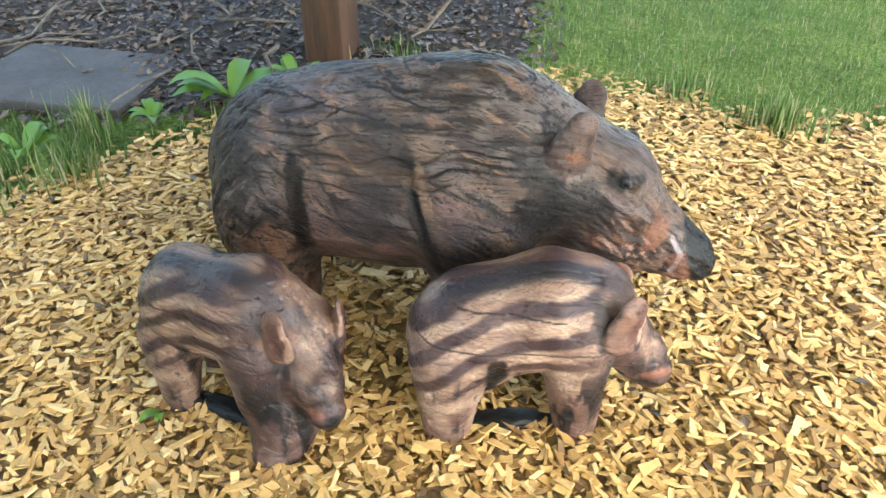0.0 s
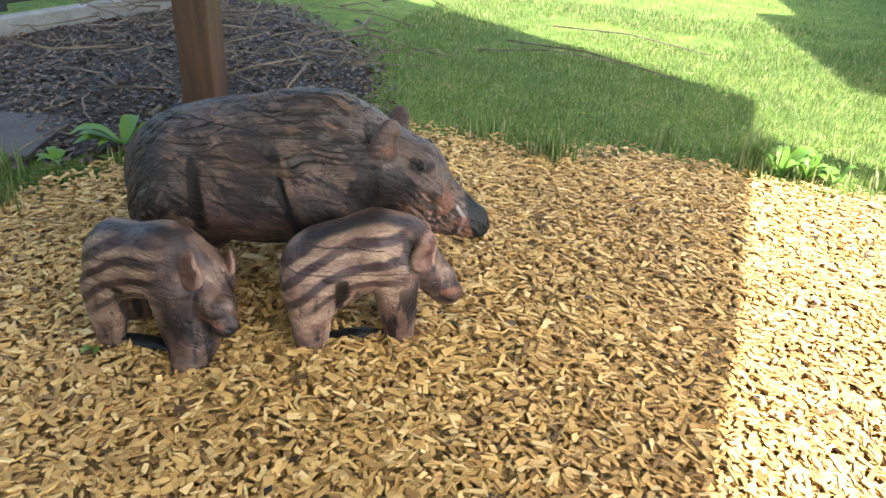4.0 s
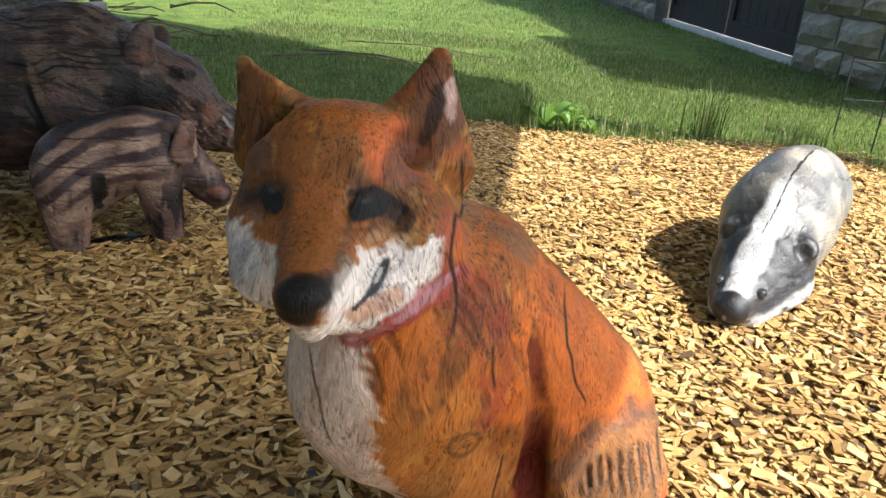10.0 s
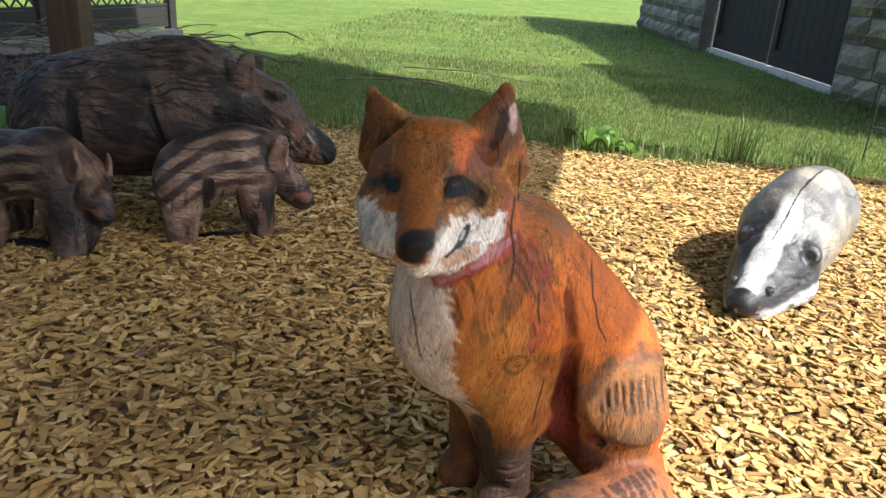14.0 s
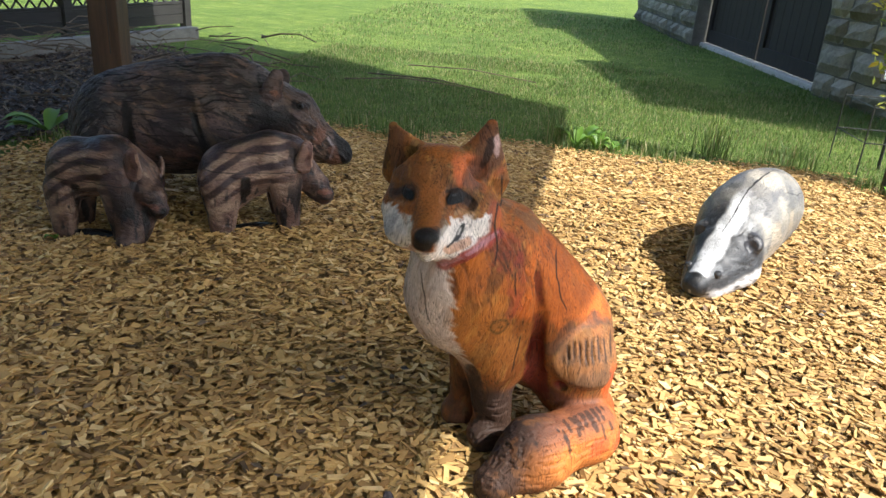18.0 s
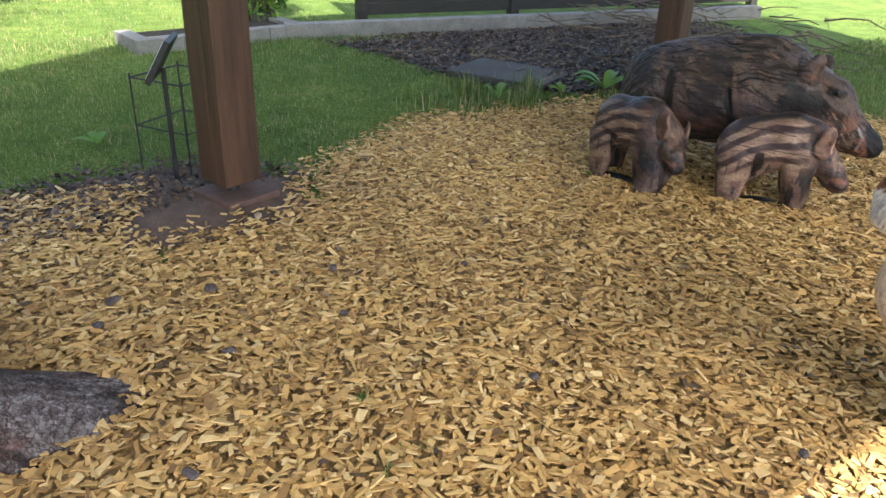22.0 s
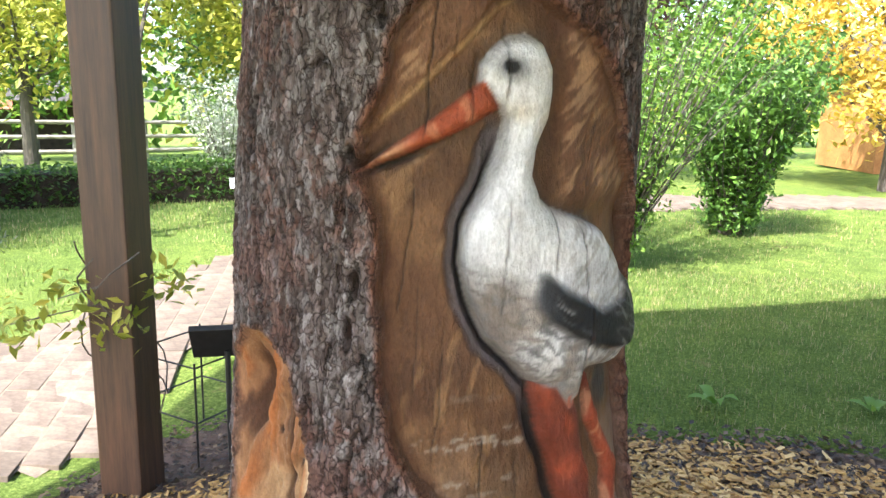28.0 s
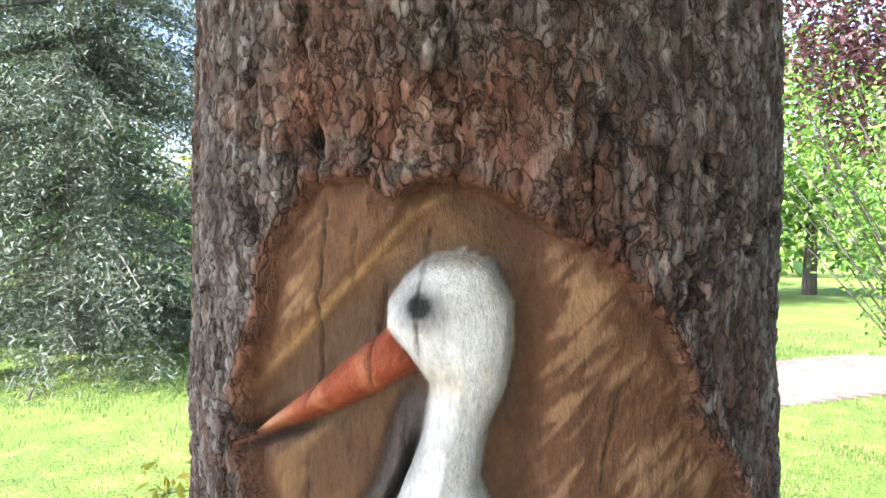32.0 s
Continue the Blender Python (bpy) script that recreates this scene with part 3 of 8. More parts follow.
def boar_paint(v, n):
    x, y, z = v.T
    c = np.tile(np.array([0.150, 0.108, 0.086]), (len(v), 1))
    c = blend(c, (0.28, 0.185, 0.130), smooth01(strokes(v, 70, (1, 0, -0.4), 3.0, 6), 0.0, 0.7) * 0.6)
    c = blend(c, (0.17, 0.125, 0.135), smooth01(fuzz(v, 11, 41.0), 0.0, 0.6) * 0.6)
    c = blend(c, (0.055, 0.045, 0.046), smooth01(fuzz(v, 15, 5.0), 0.05, 0.55) * 0.8)
    c = blend(c, (0.20, 0.185, 0.185), smooth01(strokes(v, 44, (1, 0, -0.3), 13.0, 3), 0.25, 0.75) * 0.6)
    c = blend(c, (0.26, 0.13, 0.065), smooth01(fuzz(v, 12, 25.0), 0.35, 0.75) * smooth01(-z, -0.5, -0.4) * 0.6)
    # long hair lines on the back, short ones lower down
    back = smooth01(z + 0.08 * x, 0.50, 0.60) * (x < 0.34)
    c = blend(c, (0.24, 0.22, 0.215), back * smooth01(fuzz(v, 20, 3.0), -0.3, 0.4) * 0.55)
    c = blend(c, (0.014, 0.012, 0.013), back * smooth01(strokes(v, 150, (1, 0, 0.1), 4.0, 16), 0.22, 0.6) * 0.85)
    c = blend(c, (0.018, 0.015, 0.015), (1 - 0.7 * back) * smooth01(strokes(v, 165, (1, 0, -0.45), 2.0, 7), 0.38, 0.7) * 0.85)
    c = blend(c, (0.018, 0.015, 0.015), smooth01(strokes(v, 187, (0.55, 0, -1), 12.0, 6), 0.55, 0.85) * smooth01(-z, -0.5, -0.42) * (x < 0.3) * 0.75)
    hip = smooth01(-x, 0.36, 0.45)
    c = blend(c, (0.034, 0.03, 0.032), hip * smooth01(fuzz(v, 14, 2.0), -0.5, 0.2) * 0.7)
    c = blend(c, (0.012, 0.010, 0.011), hip * smooth01(strokes(v, 132, (0.6, 0, 0.8), 9.0, 4), 0.25, 0.6) * 0.9)
    c = blend(c, (0.30, 0.27, 0.255), hip * smooth01(strokes(v, 132, (0.6, 0, 0.8), 19.0, 4), 0.45, 0.8) * 0.5)
    c = blend(c, (0.40, 0.26, 0.17), smooth01(strokes(v, 95, (1, 0, -0.55), 81.0, 6), 0.45, 0.8) * (x < 0.34) * (1 - hip) * 0.55)
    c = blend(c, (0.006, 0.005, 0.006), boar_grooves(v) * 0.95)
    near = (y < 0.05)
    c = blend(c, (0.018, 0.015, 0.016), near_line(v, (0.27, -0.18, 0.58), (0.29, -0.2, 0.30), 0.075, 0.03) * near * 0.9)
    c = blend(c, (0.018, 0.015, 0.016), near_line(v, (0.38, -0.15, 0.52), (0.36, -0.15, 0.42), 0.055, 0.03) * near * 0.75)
    # near black in the notch and thigh crease: recess shade in the colour
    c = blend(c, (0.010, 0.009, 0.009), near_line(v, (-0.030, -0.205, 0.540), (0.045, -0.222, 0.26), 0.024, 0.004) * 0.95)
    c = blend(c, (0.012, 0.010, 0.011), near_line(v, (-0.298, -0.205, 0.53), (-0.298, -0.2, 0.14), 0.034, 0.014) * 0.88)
    c = blend(c, (0.34, 0.24, 0.165), near_line(v, (0.005, -0.22, 0.52), (0.075, -0.23, 0.33), 0.020, 0.008) * 0.65)
    c = blend(c, (0.30, 0.20, 0.13), near_line(v, (-0.16, -0.2, 0.56), (0.16, -0.2, 0.50), 0.12, 0.04) * smooth01(strokes(v, 60, (1, 0, -0.2), 33.0, 6), -0.1, 0.6) * 0.4)
    c = blend(c, (0.27, 0.15, 0.12), near_line(v, (-0.22, -0.2, 0.27), (-0.06, -0.22, 0.25), 0.07, 0.03) * smooth01(fuzz(v, 24, 8.0), -0.3, 0.3) * 0.6)
    # head: brow, eye, snout, whiskers
    hd = smooth01(x, 0.35, 0.42)
    c = blend(c, (0.19, 0.155, 0.145), hd * smooth01(z - 0.75 * (0.6 - x), 0.36, 0.42) * 0.75)
    c = blend(c, (0.05, 0.04, 0.04), hd * smooth01(strokes(v, 132, (1, 0, -0.7), 3.0, 5), 0.1, 0.6) * 0.7)
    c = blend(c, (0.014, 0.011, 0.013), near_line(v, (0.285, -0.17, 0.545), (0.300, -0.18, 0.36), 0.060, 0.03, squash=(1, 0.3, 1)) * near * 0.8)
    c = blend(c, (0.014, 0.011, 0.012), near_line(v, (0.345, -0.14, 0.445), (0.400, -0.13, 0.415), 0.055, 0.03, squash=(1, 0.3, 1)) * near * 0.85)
    for s in (-1, 1):
        c = blend(c, (0.36, 0.135, 0.065), near_line(v, (0.375, 0.135 * s, 0.535), (0.455, 0.11 * s, 0.545), 0.024, 0.012) * 0.8)
        c = blend(c, (0.30, 0.13, 0.075), near_line(v, (0.455, 0.11 * s, 0.545), (0.485, 0.10 * s, 0.49), 0.018, 0.010) * 0.6)
        c = blend(c, (0.012, 0.009, 0.010), near_line(v, (0.43, 0.125 * s, 0.50), (0.475, 0.115 * s, 0.495), 0.029, 0.004, squash=(1, 0.3, 1)) * (y * s > 0.04) * 0.9)
        c = blend(c, (0.075, 0.085, 0.095), near_line(v, (0.445, 0.128 * s, 0.500), (0.457, 0.128 * s, 0.500), 0.0135, squash=(1, 0.3, 1)) * (y * s > 0.04))
        c = blend(c, (0.004, 0.004, 0.005), near_line(v, (0.452, 0.130 * s, 0.500), (0.453, 0.130 * s, 0.500), 0.010, squash=(1, 0.3, 1)) * (y * s > 0.04))
        c = blend(c, (0.175, 0.125, 0.118), near_line(v, (0.325, 0.135 * s, 0.545), (0.345, 0.140 * s, 0.62), 0.058, 0.01) * 0.6)
        c = blend(c, (0.34, 0.16, 0.085), near_line(v, (0.335, 0.150 * s, 0.560), (0.365, 0.150 * s, 0.545), 0.020, 0.01) * 0.6)
        c = blend(c, (0.035, 0.027, 0.026), near_line(v, (0.366, 0.150 * s, 0.555), (0.372, 0.148 * s, 0.600), 0.020, 0.006) * 0.9)
        c = blend(c, (0.62, 0.58, 0.62), near_line(v, (0.578, 0.070 * s, 0.345), (0.600, 0.070 * s, 0.300), 0.0075, 0.003, squash=(1, 0.2, 1)) * (y * s > 0.03) * 0.8)
        c = blend(c, (0.62, 0.58, 0.62), near_line(v, (0.600, 0.070 * s, 0.300), (0.585, 0.070 * s, 0.235), 0.0075, 0.003, squash=(1, 0.2, 1)) * (y * s > 0.03) * 0.8)
        c = blend(c, (0.02, 0.016, 0.018), near_line(v, (0.582, 0.070 * s, 0.300), (0.570, 0.070 * s, 0.235), 0.012, 0.003, squash=(1, 0.2, 1)) * (y * s > 0.03) * 0.8)
    whisk = smooth01(strokes(v, 209, (1, 0, -1.0), 6.0, 6), 0.35, 0.7) * smooth01(x, 0.38, 0.45) * smooth01(-(z + 0.55 * (x - 0.5)), -0.42, -0.35) * (x < 0.60)
    c = blend(c, (0.030, 0.020, 0.020), smooth01(x, 0.38, 0.45) * smooth01(-(z + 0.55 * (x - 0.5)), -0.40, -0.34) * smooth01(fuzz(v, 14, 44.0), -0.4, 0.2) * (x < 0.62) * 0.75)
    c = blend(c, (0.52, 0.35, 0.28), whisk * 0.9)
    c = blend(c, (0.33, 0.15, 0.09), smooth01(fuzz(v, 26, 18.0), 0.3, 0.7) * hd * smooth01(-z, -0.44, -0.38) * 0.6)
    c = blend(c, (0.012, 0.012, 0.014), smooth01(x + 0.3 * (z - 0.26), 0.622, 0.634))
    for x0, z0, ln in ((-0.28, 0.44, 0.25), (-0.24, 0.36, 0.27), (0.09, 0.40, 0.22), (-0.42, 0.60, 0.34), (0.06, 0.30, 0.16), (0.30, 0.43, 0.12), (-0.16, 0.64, 0.22)):
        c = blend(c, (0.006, 0.005, 0.005), (x > x0) * (x < x0 + ln) * near * (1 - smooth01(np.abs(z - z0 - 0.014 * fuzz(v * np.array([1, 0, 0]), 12, x0)), 0.0008, 0.0035)))
    c = blend(c, (0.030, 0.026, 0.030), smooth01(fuzz(v, 8, 71.0) + 0.4 * strokes(v, 60, (1, 0, -0.3), 72.0, 5), 0.25, 0.7) * 0.6 * (x < 0.4))
    return c * np.array([0.56, 0.51, 0.50])


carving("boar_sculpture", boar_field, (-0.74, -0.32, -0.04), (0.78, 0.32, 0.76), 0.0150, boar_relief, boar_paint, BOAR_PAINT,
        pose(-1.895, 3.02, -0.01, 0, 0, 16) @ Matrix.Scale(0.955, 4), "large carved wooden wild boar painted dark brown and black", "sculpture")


def piglet_fields(turn, px, py, low, crown, rump, ears):
    """A piglet whose head sits at (px, py, crown), turned by degrees, the nose at height low."""
    c, s = math.cos(radians(turn)), math.sin(radians(turn))

    def head(x, y, z):
        return (px + c * x - s * y, py + s * x + c * y, z)

    def field(P):
        d = ell(P, (-0.03, 0, 0.162 + rump / 2), (0.20, 0.115, 0.130), 0, 4)
        d = join(d, ell(P, (-0.145, 0, rump), (0.118, 0.112, 0.145)), 0.05)
        d = join(d, cap(P, (0.04, 0, 0.200 + rump / 2), head(-0.02, 0, crown), 0.112, 0.100), 0.04)
        d = join(d, cap(P, head(-0.02, 0, crown - 0.015), head(0.110, 0, low + 0.045), 0.098, 0.060), 0.025)
        d = join(d, cap(P, head(0.10, 0, low + 0.035), head(0.145, 0, low), 0.054, 0.045), 0.010)
        for q in (-1, 1):
            d = join(d, cap(P, (0.085, 0.062 * q, 0.25), (0.112, 0.076 * q, -0.02), 0.082, 0.046, ((0, 1, 0), 1.3)), 0.012)
            d = join(d, cap(P, (-0.172, 0.06 * q, 0.20), (-0.176, 0.078 * q, -0.02), 0.088, 0.047, ((0, 1, 0), 1.3)), 0.012)
            out = np.array(head(0.45, 0.90 * q, 0.25)) - np.array(head(0, 0, 0))
            ex, ey, e0, e1 = ears[q > 0]
            d = join(d, cap(P, head(ex, ey, e0), head(ex + 0.013, ey + 0.010 * q, e1), 0.047, 0.030, (out, 2.5)), 0.010)
            d = cut(d, cap(P, head(ex + 0.021, ey + 0.028 * q, e0 + 0.006), head(ex + 0.030, ey + 0.036 * q, e1 - 0.004), 0.030, 0.018, (out, 1.6)), 0.006)
        d = cut(d, cap(P, (-0.075, -0.13, 0.215), (-0.07, -0.125, 0.04), 0.016, 0.022), 0.012)
        d = join(d, ell(P, (-0.03, -0.05, 0.0), (0.14, 0.03, 0.016)), 0.008)
        if turn < -20:
            d = join(d, cap(P, head(0.03, 0, 0.18), (0.140, -0.095, -0.02), 0.085, 0.064), 0.025)
        return d

    def relief(v, n):
        return 0.004 * fuzz(v, 20, 1.0) - 0.0025 * smooth01(strokes(v, 242, (1, 0, -0.2), 2.0, 7), 0.3, 0.7)

    def paint(v, n):
        x, y, z = v.T
        col = np.tile(np.array([0.36, 0.245, 0.19]), (len(v), 1))
        col = blend(col, (0.55, 0.41, 0.31), smooth01(strokes(v, 73, (1, 0, 0.1), 2.0, 5), 0.0, 0.6) * 0.75)
        col = blend(col, (0.22, 0.13, 0.11), smooth01(strokes(v, 132, (1, 0, 0.1), 12.0, 5), 0.3, 0.75) * 0.4)
        col = blend(col, (0.42, 0.40, 0.40), smooth01(-x, 0.0, 0.2) * smooth01(z, 0.30, 0.36) * smooth01(fuzz(v, 30, 9.0), -0.1, 0.5) * 0.5)
        arch = z + 1.7 * np.minimum(x - 0.04, 0) ** 2 - 0.10 * np.maximum(x - 0.04, 0) + 0.005 * fuzz(v, 30, 4.0)
        for z0, w, k in ((0.425, 0.020, 0.95), (0.362, 0.015, 1.0), (0.292, 0.018, 1.0), (0.228, 0.012, 0.8)):
            col = blend(col, (0.072, 0.038, 0.044), k * (1 - smooth01(np.abs(arch - z0), w * 0.6, w * 1.25)) * smooth01(-x, -0.14, -0.11) * smooth01(z, 0.12, 0.17) * np.clip(0.9 + 0.15 * fuzz(v, 40, 2.0), 0, 1))
        col = blend(col, (0.05, 0.045, 0.055), (1 - smooth01(np.abs(y + 0.03), 0.012, 0.036)) * smooth01(z, 0.33, 0.37) * 0.9)
        u = (x - px) * c + (y - py) * s
        hd = smooth01(u, -0.02, 0.05) * (z > 0.08)
        col = blend(col, (0.125, 0.074, 0.068), hd * smooth01(fuzz(v, 24, 6.0), -0.9, -0.1) * 0.95)
        col = blend(col, (0.075, 0.062, 0.070), hd * smooth01(strokes(v, 64, (0.6, 0, -1), 16.0, 3), 0.0, 0.5) * 0.65)
        col = blend(col, (0.26, 0.20, 0.18), hd * smooth01(strokes(v, 80, (0.6, 0, -1), 36.0, 3), 0.4, 0.75) * 0.5)
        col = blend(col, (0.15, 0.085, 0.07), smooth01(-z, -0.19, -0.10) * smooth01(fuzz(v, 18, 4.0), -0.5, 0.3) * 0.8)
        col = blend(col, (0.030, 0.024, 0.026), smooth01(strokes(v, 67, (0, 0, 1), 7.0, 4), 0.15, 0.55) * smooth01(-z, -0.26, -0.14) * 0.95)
        # left-facing leg sides and the flank cut darkened, shade put into the colour
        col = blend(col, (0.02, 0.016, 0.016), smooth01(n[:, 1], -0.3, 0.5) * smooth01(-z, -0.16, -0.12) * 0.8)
        col = blend(col, (0.014, 0.011, 0.011), near_line(v, (-0.075, -0.12, 0.225), (-0.07, -0.11, 0.06), 0.032, 0.006) * 0.93)
        for q in (-1, 1):
            ex, ey, e0, e1 = ears[q > 0]
            col = blend(col, (0.36, 0.22, 0.17), near_line(v, head(ex + 0.005, ey + 0.006 * q, e0), head(ex + 0.018, ey + 0.016 * q, e1 + 0.015), 0.054) * 0.75)
            col = blend(col, (0.17, 0.085, 0.075), near_line(v, head(ex + 0.025, ey + 0.014 * q, e0), head(ex + 0.030, ey + 0.020 * q, e1), 0.025, 0.008) * 0.8)
            col = blend(col, (0.60, 0.42, 0.33), near_line(v, head(ex + 0.033, ey - 0.012 * q, e0 - 0.02), head(ex + 0.045, ey + 0.006 * q, e1), 0.013, 0.005) * 0.7)
            col = blend(col, (0.025, 0.02, 0.022), near_line(v, head(0.0, 0.10 * q, 0.27), head(0.0, 0.095 * q, 0.35), 0.022, 0.008) * 0.8)
            col = blend(col, (0.035, 0.03, 0.034), near_line(v, head(0.075, 0.078 * q, 0.258), head(0.095, 0.07 * q, 0.245), 0.022, 0.006) * 0.85)
            col = blend(col, (0.008, 0.007, 0.008), near_line(v, head(0.082, 0.078 * q, 0.252), head(0.086, 0.076 * q, 0.250), 0.010))
            col = blend(col, (0.02, 0.016, 0.016), near_line(v, head(0.10, 0.055 * q, low - 0.005), head(0.175, 0.035 * q, low - 0.012), 0.009, 0.004) * 0.9)
            col = blend(col, (0.48, 0.23, 0.16), near_line(v, head(0.12, 0.06 * q, low + 0.03), head(0.17, 0.04 * q, low + 0.02), 0.018, 0.006) * 0.5)
        col = blend(col, (0.016, 0.014, 0.016), near_line(v, head(0.203, 0, low + 0.002), head(0.206, 0, low - 0.010), 0.030))
        for z0, a, b in ((0.262, -0.25, 0.16), (0.340, -0.16, 0.05)):
            col = blend(col, (0.010, 0.008, 0.007), (1 - smooth01(np.abs(z - z0 - 0.006 * fuzz(v * np.array([1, 0, 0]), 20, z0) + 0.03 * x), 0.0006, 0.0026)) * (y < 0) * (x > a) * (x < b))
        col = blend(col, (0.012, 0.011, 0.011), (z < 0.018) * (np.abs(y + 0.05) < 0.035) * (np.abs(x + 0.03) < 0.1))
        return np.clip(col, 0, 1) ** 1.25 * (0.58 if turn < -20 else 0.80)

    return field, relief, paint


for head_at, m, lb in (((-32, 0.145, 0.030, 0.150, 0.258, 0.280, ((0.075, -0.064, 0.322, 0.400), (0.025, 0.086, 0.255, 0.325))), pose(-2.045, 2.47, 0.0, 0, 0, 4) @ Matrix.Scale(0.88, 4), "carved striped boar piglet with its head turned and lowered"),
                       ((-6, 0.135, 0.0, 0.120, 0.296, 0.205, ((0.045, -0.088, 0.294, 0.362), (0.045, 0.088, 0.240, 0.308))), pose(-1.53, 2.78, 0.0, 0, 0, 33) @ Matrix.Scale(0.97, 4), "carved striped boar piglet standing on wood chips")):
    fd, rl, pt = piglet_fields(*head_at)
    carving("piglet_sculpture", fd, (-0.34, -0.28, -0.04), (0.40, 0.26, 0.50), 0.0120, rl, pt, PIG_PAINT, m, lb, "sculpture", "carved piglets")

FACE = (1, 0.2, 1)
FOX = np.array([-0.35, 1.62, -0.045])


def fox_field(P):
    P = P + FOX
    d = ell(P, (-0.535, 1.555, 0.665), (0.108, 0.10, 0.088))
    d = join(d, ell(P, (-0.535, 1.515, 0.605), (0.122, 0.085, 0.066)), 0.04)
    d = join(d, cap(P, (-0.53, 1.49, 0.625), (-0.515, 1.375, 0.590), 0.062, 0.036), 0.035)
    d = join(d, ell(P, (-0.515, 1.352, 0.603), (0.030, 0.022, 0.022)), 0.008)
    d = join(d, cap(P, (-0.53, 1.50, 0.585), (-0.515, 1.385, 0.556), 0.05, 0.022), 0.015)
    d = join(d, ell(P, (-0.482, 1.462, 0.558), (0.075, 0.055, 0.042), 25), 0.025)
    d = join(d, ell(P, (-0.572, 1.470, 0.572), (0.065, 0.055, 0.045)), 0.025)
    # ears
    for a, b, r, way in (((-0.606, 1.590, 0.690), (-0.648, 1.566, 0.778), 0.084, (0.10, 1, 0.2)), ((-0.445, 1.590, 0.690), (-0.427, 1.598, 0.800), 0.076, (-0.10, 1, 0.15))):
        d = join(d, cap(P, a, b, r, 0.013, (way, 2.3)), 0.014)
        w = np.array(way) / np.linalg.norm(way)
        d = cut(d, cap(P, np.array(a) - 0.048 * w + np.array([0, 0, 0.034]), np.array(b) - 0.024 * w - np.array([0, 0, 0.016]), 0.034, 0.006, (way, 1.3)), 0.010)
    # neck, chest and trunk
    d = join(d, cap(P, (-0.515, 1.57, 0.58), (-0.43, 1.60, 0.44), 0.090, 0.130), 0.04)
    d = join(d, ell(P, (-0.47, 1.575, 0.40), (0.135, 0.125, 0.165)), 0.05)
    d = join(d, cap(P, (-0.395, 1.635, 0.482), (-0.250, 1.745, 0.245), 0.130, 0.174), 0.05)
    d = join(d, ell(P, (-0.435, 1.53, 0.605), (0.052, 0.07, 0.065)), 0.03)
    d = join(d, cap(P, (-0.43, 1.60, 0.36), (-0.37, 1.60, 0.20), 0.12, 0.075), 0.05)
    # haunch
    d = join(d, ell(P, (-0.172, 1.69, 0.17), (0.105, 0.125, 0.150), 30), 0.02)
    # legs
    d = join(d, cap(P, (-0.385, 1.575, 0.28), (-0.35, 1.60, 0.0), 0.07, 0.046), 0.03)
    d = join(d, cap(P, (-0.445, 1.65, 0.26), (-0.442, 1.685, -0.02), 0.055, 0.044), 0.03)
    d = join(d, ell(P, (-0.365, 1.565, 0.0), (0.05, 0.065, 0.04)), 0.02)
    d = join(d, ell(P, (-0.455, 1.66, -0.01), (0.05, 0.06, 0.04)), 0.02)
    # the deep cut between belly and thigh
    d = cut(d, cap(P, (-0.265, 1.585, 0.26), (-0.245, 1.585, 0.03), 0.014, 0.030), 0.02)
    d = cut(d, cap(P, (-0.284, 1.545, 0.470), (-0.262, 1.548, 0.360), 0.004, 0.012), 0.016)
    d = cut(d, cap(P, (-0.262, 1.548, 0.360), (-0.268, 1.582, 0.240), 0.012, 0.020), 0.016)
    d = cut(d, cap(P, (-0.206, 1.578, 0.163), (-0.060, 1.645, 0.188), 0.010, 0.006), 0.012)
    # tail
    t = cap(P, (-0.115, 1.68, 0.06), (-0.115, 1.575, 0.050), 0.070, 0.076)
    t = join(t, cap(P, (-0.115, 1.575, 0.050), (-0.235, 1.465, 0.035), 0.076, 0.086), 0.03)
    t = join(t, cap(P, (-0.235, 1.465, 0.035), (-0.320, 1.385, -0.010), 0.086, 0.050), 0.03)
    return join(d, t, 0.012)


def fox_thigh(w):
    """The rounded plate of the thigh and the short knife cuts across its middle."""
    q = (w - np.array([-0.140, 1.63, 0.245])) / np.array([0.108, 0.13, 0.088])
    plate = (1 - smooth01(np.linalg.norm(q, axis=1) + 0.06 * fuzz(w, 16, 91.0), 0.82, 1.04)) * (w[:, 0] < -0.01)
    up = w[:, 2] - 0.10 * (w[:, 0] + 0.14) + 0.010 * fuzz(w * np.array([1, 1, 0]), 60, 92.0)
    cuts = smooth01(np.sin(430 * (w[:, 0] + 0.22 * w[:, 2] + 0.004 * fuzz(w, 24, 3.0))), 0.25, 0.85)
    return plate, cuts * smooth01(up, 0.232, 0.250) * smooth01(-up, -0.302, -0.284) * smooth01(w[:, 0], -0.205, -0.19) * smooth01(-w[:, 0], 0.06, 0.075)


